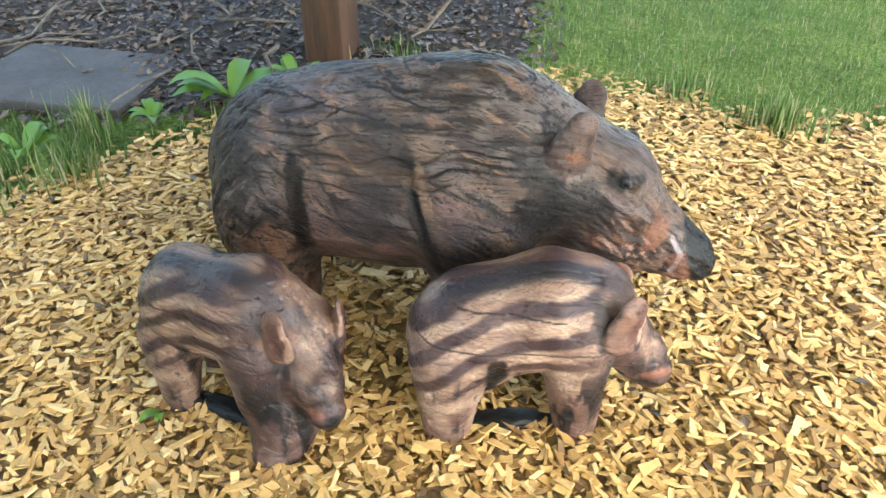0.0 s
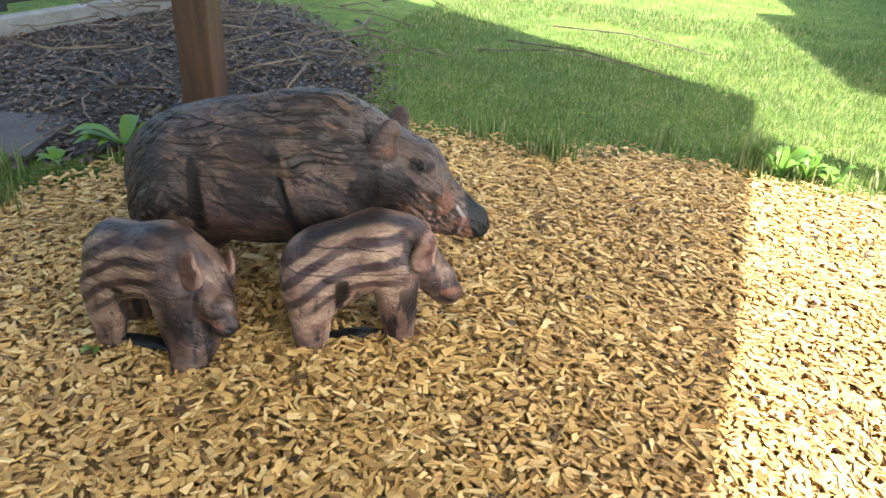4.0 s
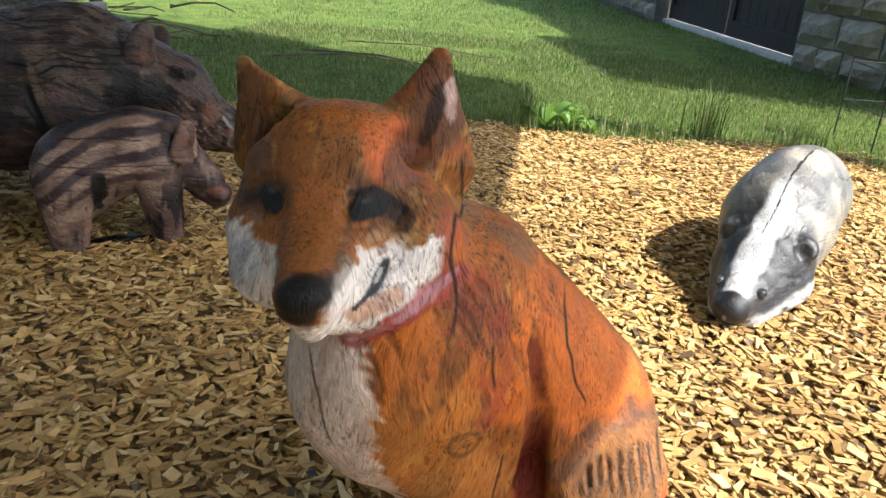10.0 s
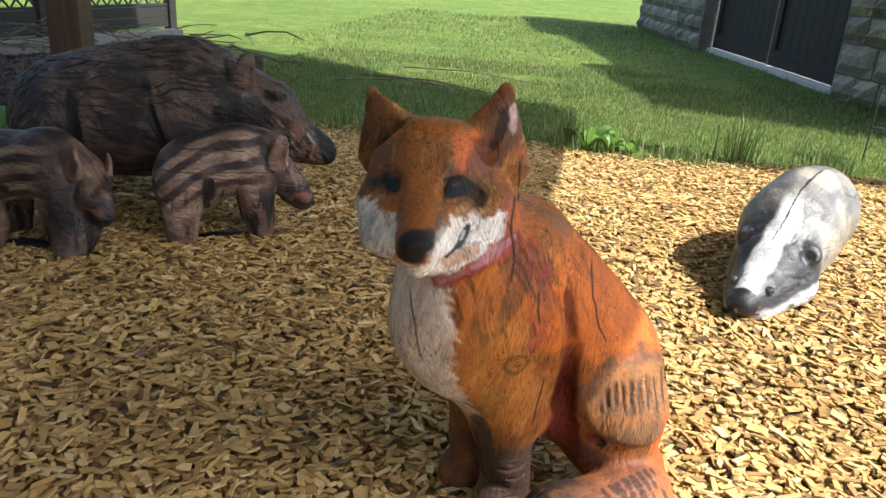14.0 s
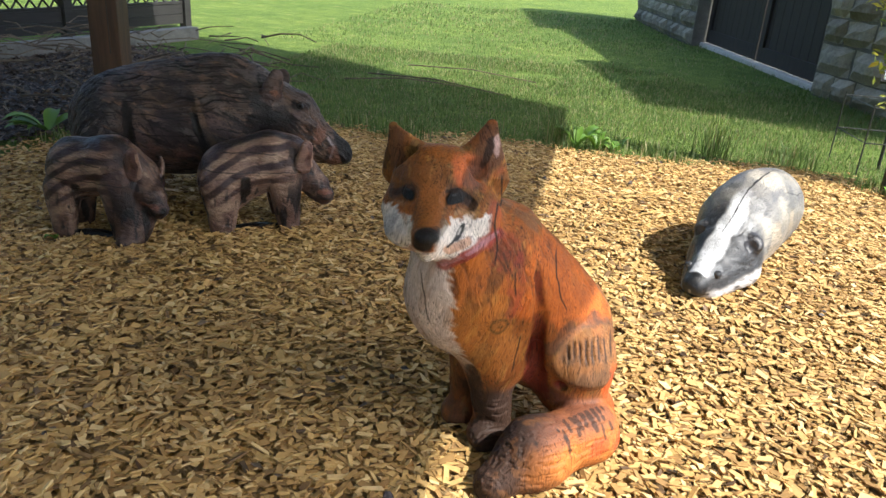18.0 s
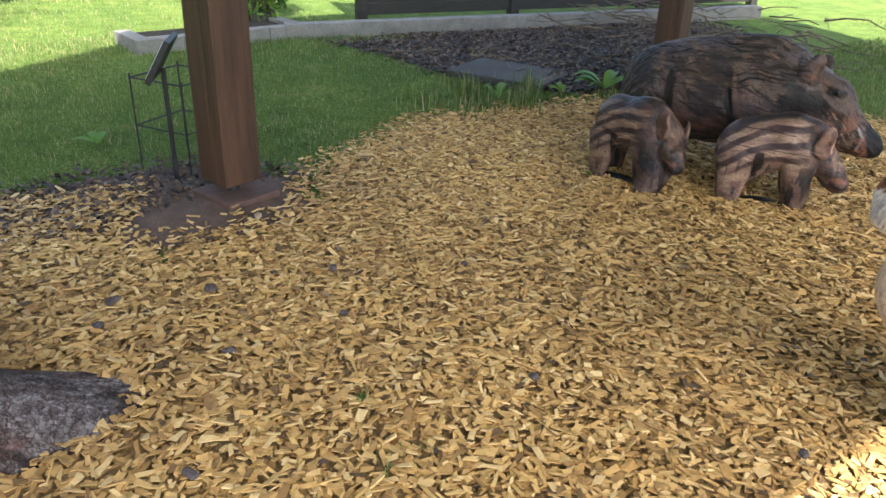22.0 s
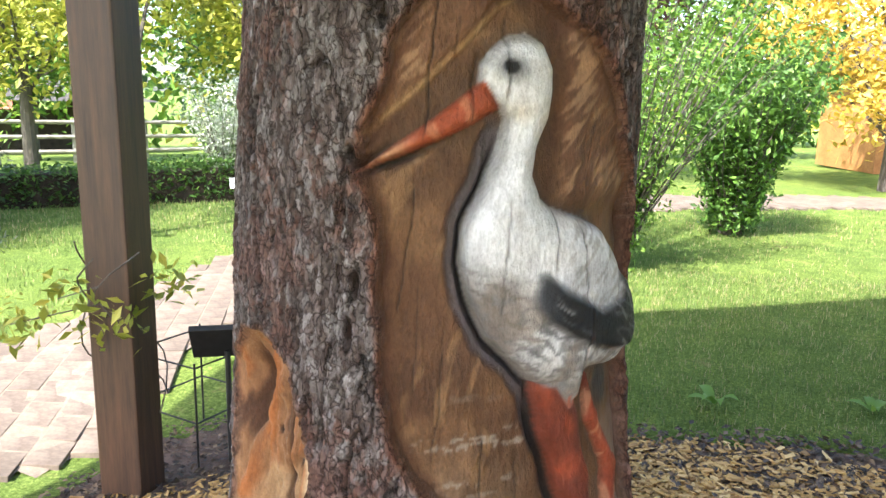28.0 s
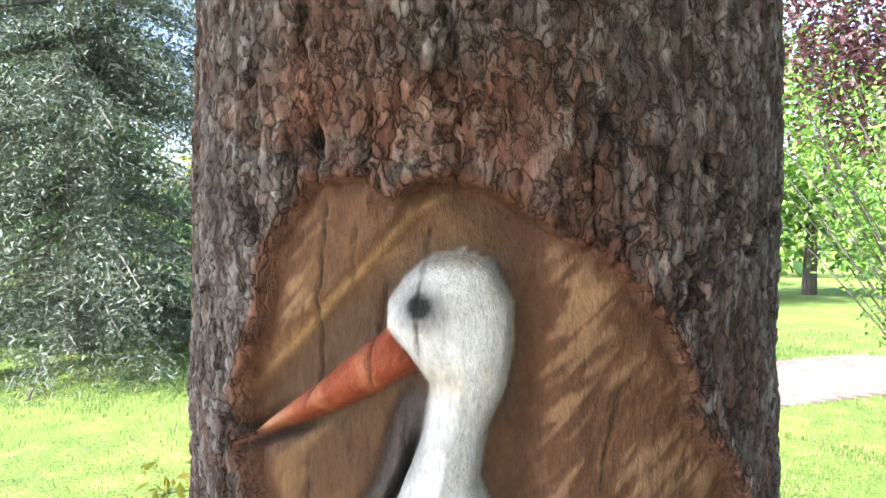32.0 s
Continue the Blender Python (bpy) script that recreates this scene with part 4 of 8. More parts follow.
def fox_relief(v, n):
    w = v + FOX
    r = 0.004 * fuzz(v, 16, 1.0)
    # knife strokes in the tail, the haunch and the breast
    tail = smooth01(-w[:, 2], -0.14, -0.10) * (w[:, 1] < 1.6)
    r -= tail * 0.003 * smooth01(strokes(v, 165, (0.8, 0.55, 0.1), 8.0, 7), 0.2, 0.55)
    plate, cuts = fox_thigh(w)
    r += 0.008 * plate - 0.004 * cuts
    br = near_line(w, (-0.42, 1.48, 0.50), (-0.32, 1.56, 0.48), 0.11)
    r -= br * 0.002 * smooth01(strokes(v, 132, (-0.45, 0, 1), 7.0, 5), 0.15, 0.5)
    for x0, q in ((-0.582, -1), (-0.477, 1)):
        r -= 0.004 * near_line(w, (x0 - 0.006 * q, 1.455, 0.664), (x0 + 0.022 * q, 1.462, 0.656), 0.022, squash=FACE)
        r += 0.004 * near_line(w, (x0, 1.45, 0.662), (x0 + 0.004, 1.45, 0.662), 0.016, squash=FACE)
    r -= 0.0012 * smooth01(strokes(v, 198, (0.35, 0, 1), 27.0, 6), 0.4, 0.8) * smooth01(-w[:, 2], -0.60, -0.55)
    r -= 0.001 * smooth01(strokes(v, 198, (0.1, 0.8, 0.6), 37.0, 6), 0.4, 0.8) * smooth01(w[:, 2], 0.60, 0.64)
    return r


def fox_paint(v, n):
    w = v + FOX
    c = np.tile(np.array([0.34, 0.105, 0.022]), (len(v), 1))
    skull = smooth01(w[:, 2], 0.60, 0.66) * smooth01(-w[:, 1], -1.68, -1.60)
    c = blend(c, (0.205, 0.075, 0.020), skull * 0.9)
    c = blend(c, (0.34, 0.115, 0.026), skull * smooth01(fuzz(v, 26, 61.0), 0.1, 0.6) * 0.6)
    c = blend(c, (0.60, 0.175, 0.030), smooth01(fuzz(v, 9, 5.0), 0.1, 0.6) * (1 - 0.85 * skull) * 0.85)
    c = blend(c, (0.17, 0.075, 0.022), near_line(w, (-0.527, 1.47, 0.700), (-0.518, 1.38, 0.62), 0.030, 0.01, squash=FACE) * smooth01(w[:, 2], 0.58, 0.6) * 0.6)
    c = blend(c, (0.22, 0.085, 0.026), smooth01(strokes(v, 48, (0.2, 0, 1), 2.0, 4), 0.1, 0.6) * 0.75)
    c = blend(c, (0.19, 0.125, 0.050), smooth01(strokes(v, 54, (0.35, 0, 1), 32.0, 3), 0.3, 0.7) * 0.6)
    c = blend(c, (0.50, 0.24, 0.060), smooth01(strokes(v, 132, (0.35, 0, 1), 42.0, 5), 0.45, 0.85) * 0.55)
    c = blend(c, (0.085, 0.038, 0.018), smooth01(strokes(v, 198, (0.35, 0, 1), 27.0, 9), 0.5, 0.85) * smooth01(-w[:, 2], -0.60, -0.55) * 0.4)
    c = blend(c, (0.095, 0.040, 0.018), smooth01(strokes(v, 198, (0.1, 0.8, 0.6), 37.0, 9), 0.45, 0.8) * skull * 0.45)
    c = blend(c, (0.36, 0.17, 0.05), smooth01(strokes(v, 132, (0.1, 0.8, 0.6), 47.0, 5), 0.3, 0.7) * skull * 0.55)
    c = blend(c, (0.78, 0.19, 0.03), near_line(w, (-0.28, 1.60, 0.46), (-0.17, 1.68, 0.38), 0.12, 0.05) * 0.75)
    c = blend(c, (0.62, 0.24, 0.05), near_line(w, (-0.40, 1.48, 0.36), (-0.36, 1.50, 0.28), 0.10, 0.04) * 0.45)
    c = blend(c, (0.36, 0.045, 0.045), near_line(w, (-0.345, 1.53, 0.50), (-0.325, 1.52, 0.40), 0.035, 0.03) * 0.5)
    c = blend(c, (0.42, 0.055, 0.040), near_line(w, (-0.385, 1.50, 0.62), (-0.36, 1.53, 0.52), 0.045, 0.02) * 0.4)
    c = blend(c, (0.20, 0.095, 0.04), smooth01(w[:, 1], 1.72, 1.86) * 0.5)
    c = blend(c, (0.16, 0.10, 0.06), near_line(w, (-0.40, 1.60, 0.63), (-0.28, 1.62, 0.58), 0.05, 0.02) * smooth01(fuzz(v, 40, 3.0), -0.3, 0.3) * 0.6)
    for k in range(6):
        c = blend(c, (0.045, 0.022, 0.014), near_line(w, (-0.372 + 0.017 * k, 1.566 + 0.004 * k, 0.622 - 0.004 * k), (-0.352 + 0.017 * k, 1.552 + 0.004 * k, 0.585 - 0.008 * k), 0.0048, 0.004, k) * 0.8)
    kn = np.linalg.norm(w - np.array((-0.349, 1.49, 0.347)), axis=1)
    c = blend(c, (0.16, 0.075, 0.02), (1 - smooth01(np.abs(kn - 0.022 + 0.005 * fuzz(v, 60, 1.0)), 0.001, 0.006)) * 0.8 + (1 - smooth01(np.abs(kn - 0.010 + 0.004 * fuzz(v, 80, 1.0)), 0.001, 0.004)) * 0.7)
    # the coat below the head is darkened, with cuts fanning down from the collar
    c = c * (1 - 0.25 * smooth01(-w[:, 2], -0.57, -0.53))[:, None]
    for k in range(11):
        a = k / 10
        c = blend(c, (0.06, 0.026, 0.014), near_line(w, (-0.465 + 0.125 * a, 1.5, 0.490 + 0.050 * a), (-0.455 + 0.150 * a, 1.5, 0.450 + 0.045 * a - 0.015 * math.sin(5 * k)), 0.0034, 0.0015, k, squash=FACE) * (w[:, 1] < 1.58) * 0.6)
    # brown thigh plate with a dark upper rim; a red crease below it
    plate, cuts = fox_thigh(w)
    c = blend(c, (0.25, 0.115, 0.045), plate * 0.75)
    c = blend(c, (0.10, 0.060, 0.040), plate * smooth01(fuzz(v, 22, 93.0), -0.2, 0.4) * 0.6)
    for a, b in (((-0.232, 1.57, 0.270), (-0.189, 1.59, 0.329)), ((-0.189, 1.59, 0.329), (-0.122, 1.66, 0.332)), ((-0.122, 1.66, 0.332), (-0.076, 1.72, 0.280))):
        c = blend(c, (0.075, 0.040, 0.026), near_line(w, a, b, 0.022, 0.010) * (0.35 + 0.3 * smooth01(fuzz(v, 40, 94.0), -0.4, 0.4)))
    c = blend(c, (0.035, 0.020, 0.014), cuts * plate * 0.9)
    c = blend(c, (0.55, 0.085, 0.02), near_line(w, (-0.07, 1.64, 0.175), (-0.03, 1.66, 0.09), 0.045, 0.01) * 0.8)
    c = blend(c, (0.20, 0.022, 0.012), near_line(w, (-0.206, 1.583, 0.163), (-0.060, 1.650, 0.187), 0.015, 0.003) * 0.9)
    # tail: purple brown above with slanting cuts, orange below, black towards the tip
    tail = smooth01(-w[:, 2], -0.16, -0.13) * smooth01(-w[:, 1], -1.63, -1.59) * smooth01(w[:, 0], -0.42, -0.36)
    c = blend(c, (0.46, 0.155, 0.035), tail * 0.85)
    c = blend(c, (0.16, 0.062, 0.040), tail * smooth01(w[:, 2] + 0.02 * fuzz(v, 18, 95.0), 0.075, 0.115) * 0.85)
    c = blend(c, (0.45, 0.060, 0.025), tail * near_line(w, (-0.10, 1.50, 0.06), (-0.03, 1.57, 0.04), 0.035, 0.015) * 0.6)
    c = blend(c, (0.026, 0.019, 0.017), tail * smooth01(-w[:, 0] + 0.03 * fuzz(v, 20, 83.0), 0.17, 0.26) * 0.94)
    c = blend(c, (0.20, 0.085, 0.03), tail * smooth01(strokes(v, 90, (0.5, 0.3, -0.8), 96.0, 5), 0.25, 0.7) * smooth01(-w[:, 0], 0.15, 0.24) * 0.4)
    for k in range(15):
        a, e = k / 14, 0.75 + 0.35 * math.sin(4.1 * k)
        p = (-0.255 + 0.185 * a, 1.430 + 0.160 * a, 0.110 + 0.020 * a)
        m = (p[0] + 0.020 * e + 0.006, p[1] - 0.023 * e - 0.007, p[2] - 0.020 * e + 0.010)
        for p, q in ((p, m), (m, (p[0] + 0.041 * e, p[1] - 0.047 * e, p[2] - 0.041 * e))):
            c = blend(c, (0.032, 0.018, 0.014), near_line(w, p, q, 0.0075, 0.004, k) * tail * 0.8)
    br = near_line(w, (-0.42, 1.48, 0.50), (-0.32, 1.56, 0.48), 0.11)
    c = blend(c, (0.12, 0.045, 0.02), 0.8 * br * smooth01(strokes(v, 132, (-0.45, 0, 1), 7.0, 5), 0.2, 0.5) * 0.7)
    c = blend(c, (0.16, 0.02, 0.012), near_line(w, (-0.268, 1.60, 0.27), (-0.245, 1.60, 0.02), 0.040, 0.008) * 0.85)
    c = blend(c, (0.15, 0.018, 0.010), near_line(w, (-0.284, 1.55, 0.47), (-0.262, 1.55, 0.36), 0.012, 0.005) * 0.65)
    c = blend(c, (0.13, 0.016, 0.010), near_line(w, (-0.262, 1.55, 0.36), (-0.268, 1.59, 0.25), 0.021, 0.006) * 0.8)
    # white breast
    bib = smooth01(-(w[:, 0] + 0.45 * (w[:, 1] - 1.5) + 0.10 * (w[:, 2] - 0.4) + 0.45 * np.minimum(w[:, 2] - 0.34, 0)) + 0.016 * strokes(v, 132, (1, 0, -0.5), 1.0, 4), 0.475, 0.495) * smooth01(-w[:, 2], -0.56, -0.53) * smooth01(w[:, 2], 0.16, 0.24) * smooth01(-w[:, 1], -1.58, -1.53)
    c = blend(c, (0.60, 0.47, 0.39), bib)
    c = blend(c, (0.40, 0.27, 0.20), bib * smooth01(strokes(v, 132, (0.3, 0, 1), 3.0, 5), 0.1, 0.5) * 0.6)
    # legs: black stockings
    leg = smooth01(-w[:, 2] + 0.03 * fuzz(v, 20, 81.0), -0.22, -0.08) * smooth01(-w[:, 0], 0.29, 0.32)
    c = blend(c, (0.045, 0.024, 0.016), leg * np.clip(0.75 + 0.5 * fuzz(v, 24), 0, 1))
    c = blend(c, (0.020, 0.014, 0.012), near_line(w, (-0.415, 1.53, 0.25), (-0.400, 1.55, 0.08), 0.032, 0.014) * 0.85)
    # cheeks and muzzle sides white
    side = np.abs(w[:, 0] + 0.522)
    hd = smooth01(w[:, 2], 0.505, 0.515) * smooth01(-w[:, 1], -1.505, -1.485) * smooth01(-w[:, 0], 0.392, 0.404) * smooth01(w[:, 2] - 0.45 * (w[:, 0] + 0.49), 0.505, 0.515)
    rag = 0.010 * strokes(v, 176, (1, 0, 0.6), 5.0, 4)
    low = smooth01(-(w[:, 2] + rag), -0.628, -0.616) * hd * smooth01(side + 0.3 * rag, 0.024, 0.034)
    low = np.maximum(low, smooth01(-w[:, 2], -0.578, -0.568) * hd * (w[:, 1] < 1.47))
    c = blend(c, (0.74, 0.68, 0.66), low)
    c = blend(c, (0.22, 0.18, 0.20), low * smooth01(strokes(v, 209, (1, 0.5, 0.8), 5.0, 6), 0.3, 0.7) * 0.5)
    c = blend(c, (0.40, 0.21, 0.13), 1.4 * low * smooth01(fuzz(v, 30, 15.0), 0.35, 0.7) * 0.5)
    c = blend(c, (0.35, 0.33, 0.36), low * smooth01(-w[:, 0], 0.575, 0.60) * smooth01(strokes(v, 154, (0.4, 0.5, 1), 15.0, 5), -0.1, 0.5) * 0.6)
    c = blend(c, (0.50, 0.23, 0.11), near_line(w, (-0.470, 1.41, 0.562), (-0.436, 1.42, 0.574), 0.015, 0.006, squash=FACE) * low * 0.7)
    for a, b, wd in (((-0.474, 1.41, 0.570), (-0.459, 1.43, 0.584), 0.0035), ((-0.459, 1.43, 0.584), (-0.453, 1.445, 0.604), 0.0065), ((-0.453, 1.445, 0.604), (-0.451, 1.445, 0.610), 0.0050)):
        c = blend(c, (0.030, 0.032, 0.038), near_line(w, a, b, wd, 0.003, squash=FACE) * (w[:, 1] < 1.5) * 0.95)
    c = blend(c, (0.62, 0.58, 0.57), near_line(w, (-0.459, 1.435, 0.592), (-0.456, 1.44, 0.602), 0.003, squash=FACE) * (w[:, 1] < 1.5) * 0.7)
    c = blend(c, (0.10, 0.075, 0.045), near_line(w, (-0.488, 1.37, 0.616), (-0.486, 1.40, 0.622), 0.016, 0.006) * 0.6)
    c = blend(c, (0.26, 0.090, 0.022), (1 - smooth01(side, 0.024, 0.034)) * smooth01(w[:, 2], 0.590, 0.602) * smooth01(-w[:, 1], -1.48, -1.45) * 0.85)
    c = blend(c, (0.10, 0.045, 0.02), (1 - smooth01(np.abs(side - 0.032), 0.001, 0.006)) * smooth01(w[:, 2], 0.610, 0.62) * smooth01(-w[:, 1], -1.455, -1.44) * 0.6)
    for a, b in (((-0.495, 1.455, 0.503), (-0.435, 1.45, 0.545)), ((-0.435, 1.45, 0.545), (-0.385, 1.50, 0.575))):
        c = blend(c, (0.30, 0.060, 0.055), near_line(w, a, b, 0.021, 0.006, squash=FACE) * (w[:, 1] < 1.54) * 0.85)
        c = blend(c, (0.40, 0.20, 0.25), near_line(w, (a[0], a[1], a[2] + 0.002), (b[0], b[1], b[2] + 0.002), 0.0095, 0.004, squash=FACE) * (w[:, 1] < 1.54) * smooth01(fuzz(v, 30, 97.0), -0.5, 0.2) * 0.8)
    # brows and eyes
    for x0, q in ((-0.582, -1), (-0.477, 1)):
        c = blend(c, (0.11, 0.050, 0.028), near_line(w, (x0 - 0.014 * q, 1.455, 0.672), (x0 + 0.042 * q, 1.466, 0.656), 0.017, 0.005, squash=FACE) * 0.6)
        c = blend(c, (0.050, 0.026, 0.020), near_line(w, (x0 - 0.006 * q, 1.455, 0.668), (x0 + 0.042 * q, 1.466, 0.648), 0.0125, 0.004, squash=FACE) * 0.8)
        c = blend(c, (0.10, 0.05, 0.03), near_line(w, (x0 + 0.008 * q, 1.45, 0.645), (x0 + 0.045 * q, 1.466, 0.636), 0.009, 0.004, squash=FACE) * 0.5)
        c = blend(c, (0.004, 0.004, 0.005), near_line(w, (x0 - 0.007, 1.452, 0.661), (x0 + 0.009, 1.452, 0.660), 0.0125, squash=FACE))
        # a small bluish glint painted at the top of each eye
        c = blend(c, (0.06, 0.065, 0.075), near_line(w, (x0 - 0.004, 1.452, 0.668), (x0 + 0.004, 1.452, 0.669), 0.0030, squash=FACE) * 0.7)
        c = blend(c, (0.42, 0.24, 0.13), near_line(w, (x0 + 0.012 * q, 1.45, 0.636), (x0 + 0.045 * q, 1.466, 0.630), 0.009, 0.006, squash=FACE) * 0.5)
    for a, b, wd, k in (((-0.497, 1.453, 0.674), (-0.474, 1.465, 0.676), 0.0040, 0.85), ((-0.474, 1.465, 0.676), (-0.440, 1.473, 0.655), 0.0055, 0.85), ((-0.462, 1.455, 0.660), (-0.444, 1.463, 0.645), 0.0060, 0.55),
                        ((-0.592, 1.455, 0.662), (-0.616, 1.470, 0.650), 0.0060, 0.6)):
        c = blend(c, (0.014, 0.009, 0.008), near_line(w, a, b, wd, 0.002, squash=FACE) * (w[:, 1] < 1.52) * k)
    c = blend(c, (0.62, 0.14, 0.045), near_line(w, (-0.475, 1.47, 0.720), (-0.415, 1.48, 0.695), 0.030, 0.01, squash=FACE) * 0.7)
    # nose
    c = blend(c, (0.010, 0.009, 0.010), near_line(w, (-0.515, 1.345, 0.606), (-0.515, 1.352, 0.597), 0.034))
    # ears: dark inside, a pale outer rim
    for a, b in (((-0.622, 1.54, 0.70), (-0.648, 1.55, 0.755)), ((-0.432, 1.545, 0.70), (-0.422, 1.575, 0.775))):
        c = blend(c, (0.13, 0.055, 0.03), near_line(w, a, b, 0.036, 0.012, squash=FACE) * 0.85 * smooth01(-n[:, 1], -0.2, 0.3))
        c = blend(c, (0.02, 0.012, 0.012), near_line(w, (a[0] - 0.004, a[1], a[2] + 0.01), (b[0], b[1], b[2] - 0.01), 0.012, 0.008, squash=FACE) * 0.8 * smooth01(-n[:, 1], -0.2, 0.3))
    c = blend(c, (0.05, 0.024, 0.018), near_line(w, (-0.672, 1.58, 0.68), (-0.668, 1.57, 0.75), 0.018, 0.01) * 0.7)
    c = blend(c, (0.62, 0.42, 0.40), near_line(w, (-0.388, 1.555, 0.68), (-0.408, 1.585, 0.77), 0.013, 0.004) * 0.8)
    # splits in the wood
    for a, b in (((-0.392, 1.56, 0.70), (-0.380, 1.49, 0.50)), ((-0.255, 1.57, 0.52), (-0.205, 1.59, 0.36)), ((-0.545, 1.47, 0.48), (-0.505, 1.45, 0.34)), ((-0.30, 1.53, 0.32), (-0.315, 1.53, 0.20)), ((-0.335, 1.53, 0.50), (-0.325, 1.52, 0.42))):
        off = np.abs(np.interp(w[:, 2], [b[2], a[2]], [b[0], a[0]]) + 0.006 * fuzz(w * np.array([0, 0, 1]), 22, a[0]) - w[:, 0])
        c = blend(c, (0.02, 0.008, 0.006), near_line(w, a, b, 0.12) * (1 - smooth01(off, 0.0005, 0.0026)) * smooth01(a[2] - w[:, 2], 0, 0.02) * smooth01(w[:, 2] - b[2], 0, 0.02))
    return c


carving("fox_sculpture", fox_field, (-0.40, -0.32, -0.03), (0.40, 0.36, 0.88), 0.0105, fox_relief, fox_paint, FOX_PAINT,
        pose(*FOX), "carved wooden sitting fox painted orange with white breast, on wood chips", "sculpture")


def badger_field(P):
    d = ell(P, (-0.12, -0.030, 0.190), (0.325, 0.158, 0.205))
    d = join(d, ell(P, (-0.28, -0.025, 0.200), (0.160, 0.135, 0.160)), 0.05)
    d = join(d, cap(P, (0.04, -0.020, 0.185), (0.20, -0.005, 0.120), 0.165, 0.130), 0.05)
    d = join(d, cap(P, (0.19, 0, 0.105), (0.43, 0, 0.062), 0.126, 0.054), 0.03)
    d = join(d, ell(P, (0.465, 0, 0.062), (0.034, 0.042, 0.034)), 0.010)
    for s in (-1, 1):
        d = join(d, cap(P, (0.20, 0.082 * s, 0.070), (0.40, 0.042 * s, 0.030), 0.062, 0.030), 0.03)
        d = join(d, ell(P, (0.208, 0.098 * s, 0.190), (0.034, 0.040, 0.040)), 0.012)
        d = cut(d, ell(P, (0.248, 0.104 * s, 0.196), (0.014, 0.020, 0.020)), 0.010)
        d = cut(d, ell(P, (0.405, 0.064 * s, 0.112), (0.020, 0.016, 0.012)), 0.008)
        d = join(d, ell(P, (0.402, 0.056 * s, 0.106), (0.013, 0.011, 0.011)), 0.003)
    # the belly is undercut towards the rear, with a fold before the haunch
    d = cut(d, cap(P, (-0.44, 0.150, 0.0), (0.06, 0.185, 0.0), 0.10, 0.055), 0.04)
    d = cut(d, cap(P, (-0.215, 0.182, 0.28), (-0.19, 0.182, 0.06), 0.012, 0.016), 0.012)
    return d


def badger_paint(v, n):
    x, y, z = v.T
    c = np.tile(np.array([0.23, 0.22, 0.205]), (len(v), 1))
    c = blend(c, (0.42, 0.385, 0.33), smooth01(fuzz(v, 9, 1.0), 0.0, 0.5) * 0.85)
    c = blend(c, (0.13, 0.13, 0.14), smooth01(strokes(v, 44, (1, 0, 0), 4.0, 3), 0.1, 0.6) * 0.65)
    c = blend(c, (0.44, 0.37, 0.28), smooth01(fuzz(v, 16, 14.0), 0.3, 0.7) * 0.5)
    c = blend(c, (0.085, 0.085, 0.095), smooth01(fuzz(v, 12, 24.0), 0.25, 0.6) * smooth01(x, -0.25, -0.05) * 0.6)
    c = blend(c, (0.13, 0.125, 0.125), smooth01(-z, -0.12, -0.04) * 0.6)
    a = np.abs(y) + 0.006 * fuzz(v, 22)
    w = np.interp(x, [0.02, 0.12, 0.22, 0.34, 0.44, 0.5], [0.012, 0.026, 0.032, 0.029, 0.020, 0.018])
    # dark masks round the eyes back to the ears, a white blaze between, white cheeks below
    mask = smooth01(a, w, w + 0.012) * smooth01(x + 0.02 * fuzz(v, 25, 7.0), 0.13, 0.19) * smooth01(z - 0.25 * (0.30 - x) + 0.010 * fuzz(v, 24, 3.0), 0.068, 0.086)
    c = blend(c, (0.030, 0.031, 0.037), mask * 0.95)
    c = blend(c, (0.14, 0.145, 0.155), mask * smooth01(strokes(v, 90, (1, 0, 0), 24.0, 4), 0.3, 0.7) * 0.6)
    c = blend(c, (0.60, 0.61, 0.64), (1 - smooth01(a + 0.008 * fuzz(v, 30, 16.0), w, w + 0.020)) * smooth01(x + 0.06 * fuzz(v, 18, 6.0), 0.06, 0.18))
    cheek = smooth01(x, 0.14, 0.20) * (1 - smooth01(z - 0.25 * (0.30 - x) + 0.010 * fuzz(v, 24, 3.0), 0.060, 0.080)) * smooth01(z, 0.0, 0.02)
    c = blend(c, (0.55, 0.54, 0.55), cheek)
    c = blend(c, (0.15, 0.14, 0.14), cheek * smooth01(strokes(v, 90, (1, 0, 0.4), 9.0, 5), 0.1, 0.5) * 0.7)
    for s in (-1, 1):
        c = blend(c, (0.045, 0.045, 0.052), near_line(v, (0.200, 0.098 * s, 0.200), (0.240, 0.100 * s, 0.195), 0.044) * 0.85)
        c = blend(c, (0.13, 0.13, 0.145), near_line(v, (0.236, 0.104 * s, 0.205), (0.240, 0.104 * s, 0.185), 0.020, 0.006) * 0.7)
        for p, q in (((0.225, 0.066 * s, 0.215), (0.222, 0.098 * s, 0.232)), ((0.222, 0.098 * s, 0.232), (0.226, 0.132 * s, 0.205)), ((0.226, 0.132 * s, 0.205), (0.232, 0.134 * s, 0.170))):
            c = blend(c, (0.72, 0.72, 0.74), near_line(v, p, q, 0.007, 0.003) * 0.12)
        c = blend(c, (0.13, 0.135, 0.15), near_line(v, (0.385, 0.058 * s, 0.122), (0.420, 0.056 * s, 0.112), 0.020) * 0.7)
        c = blend(c, (0.008, 0.008, 0.010), near_line(v, (0.400, 0.062 * s, 0.112), (0.406, 0.061 * s, 0.110), 0.012))
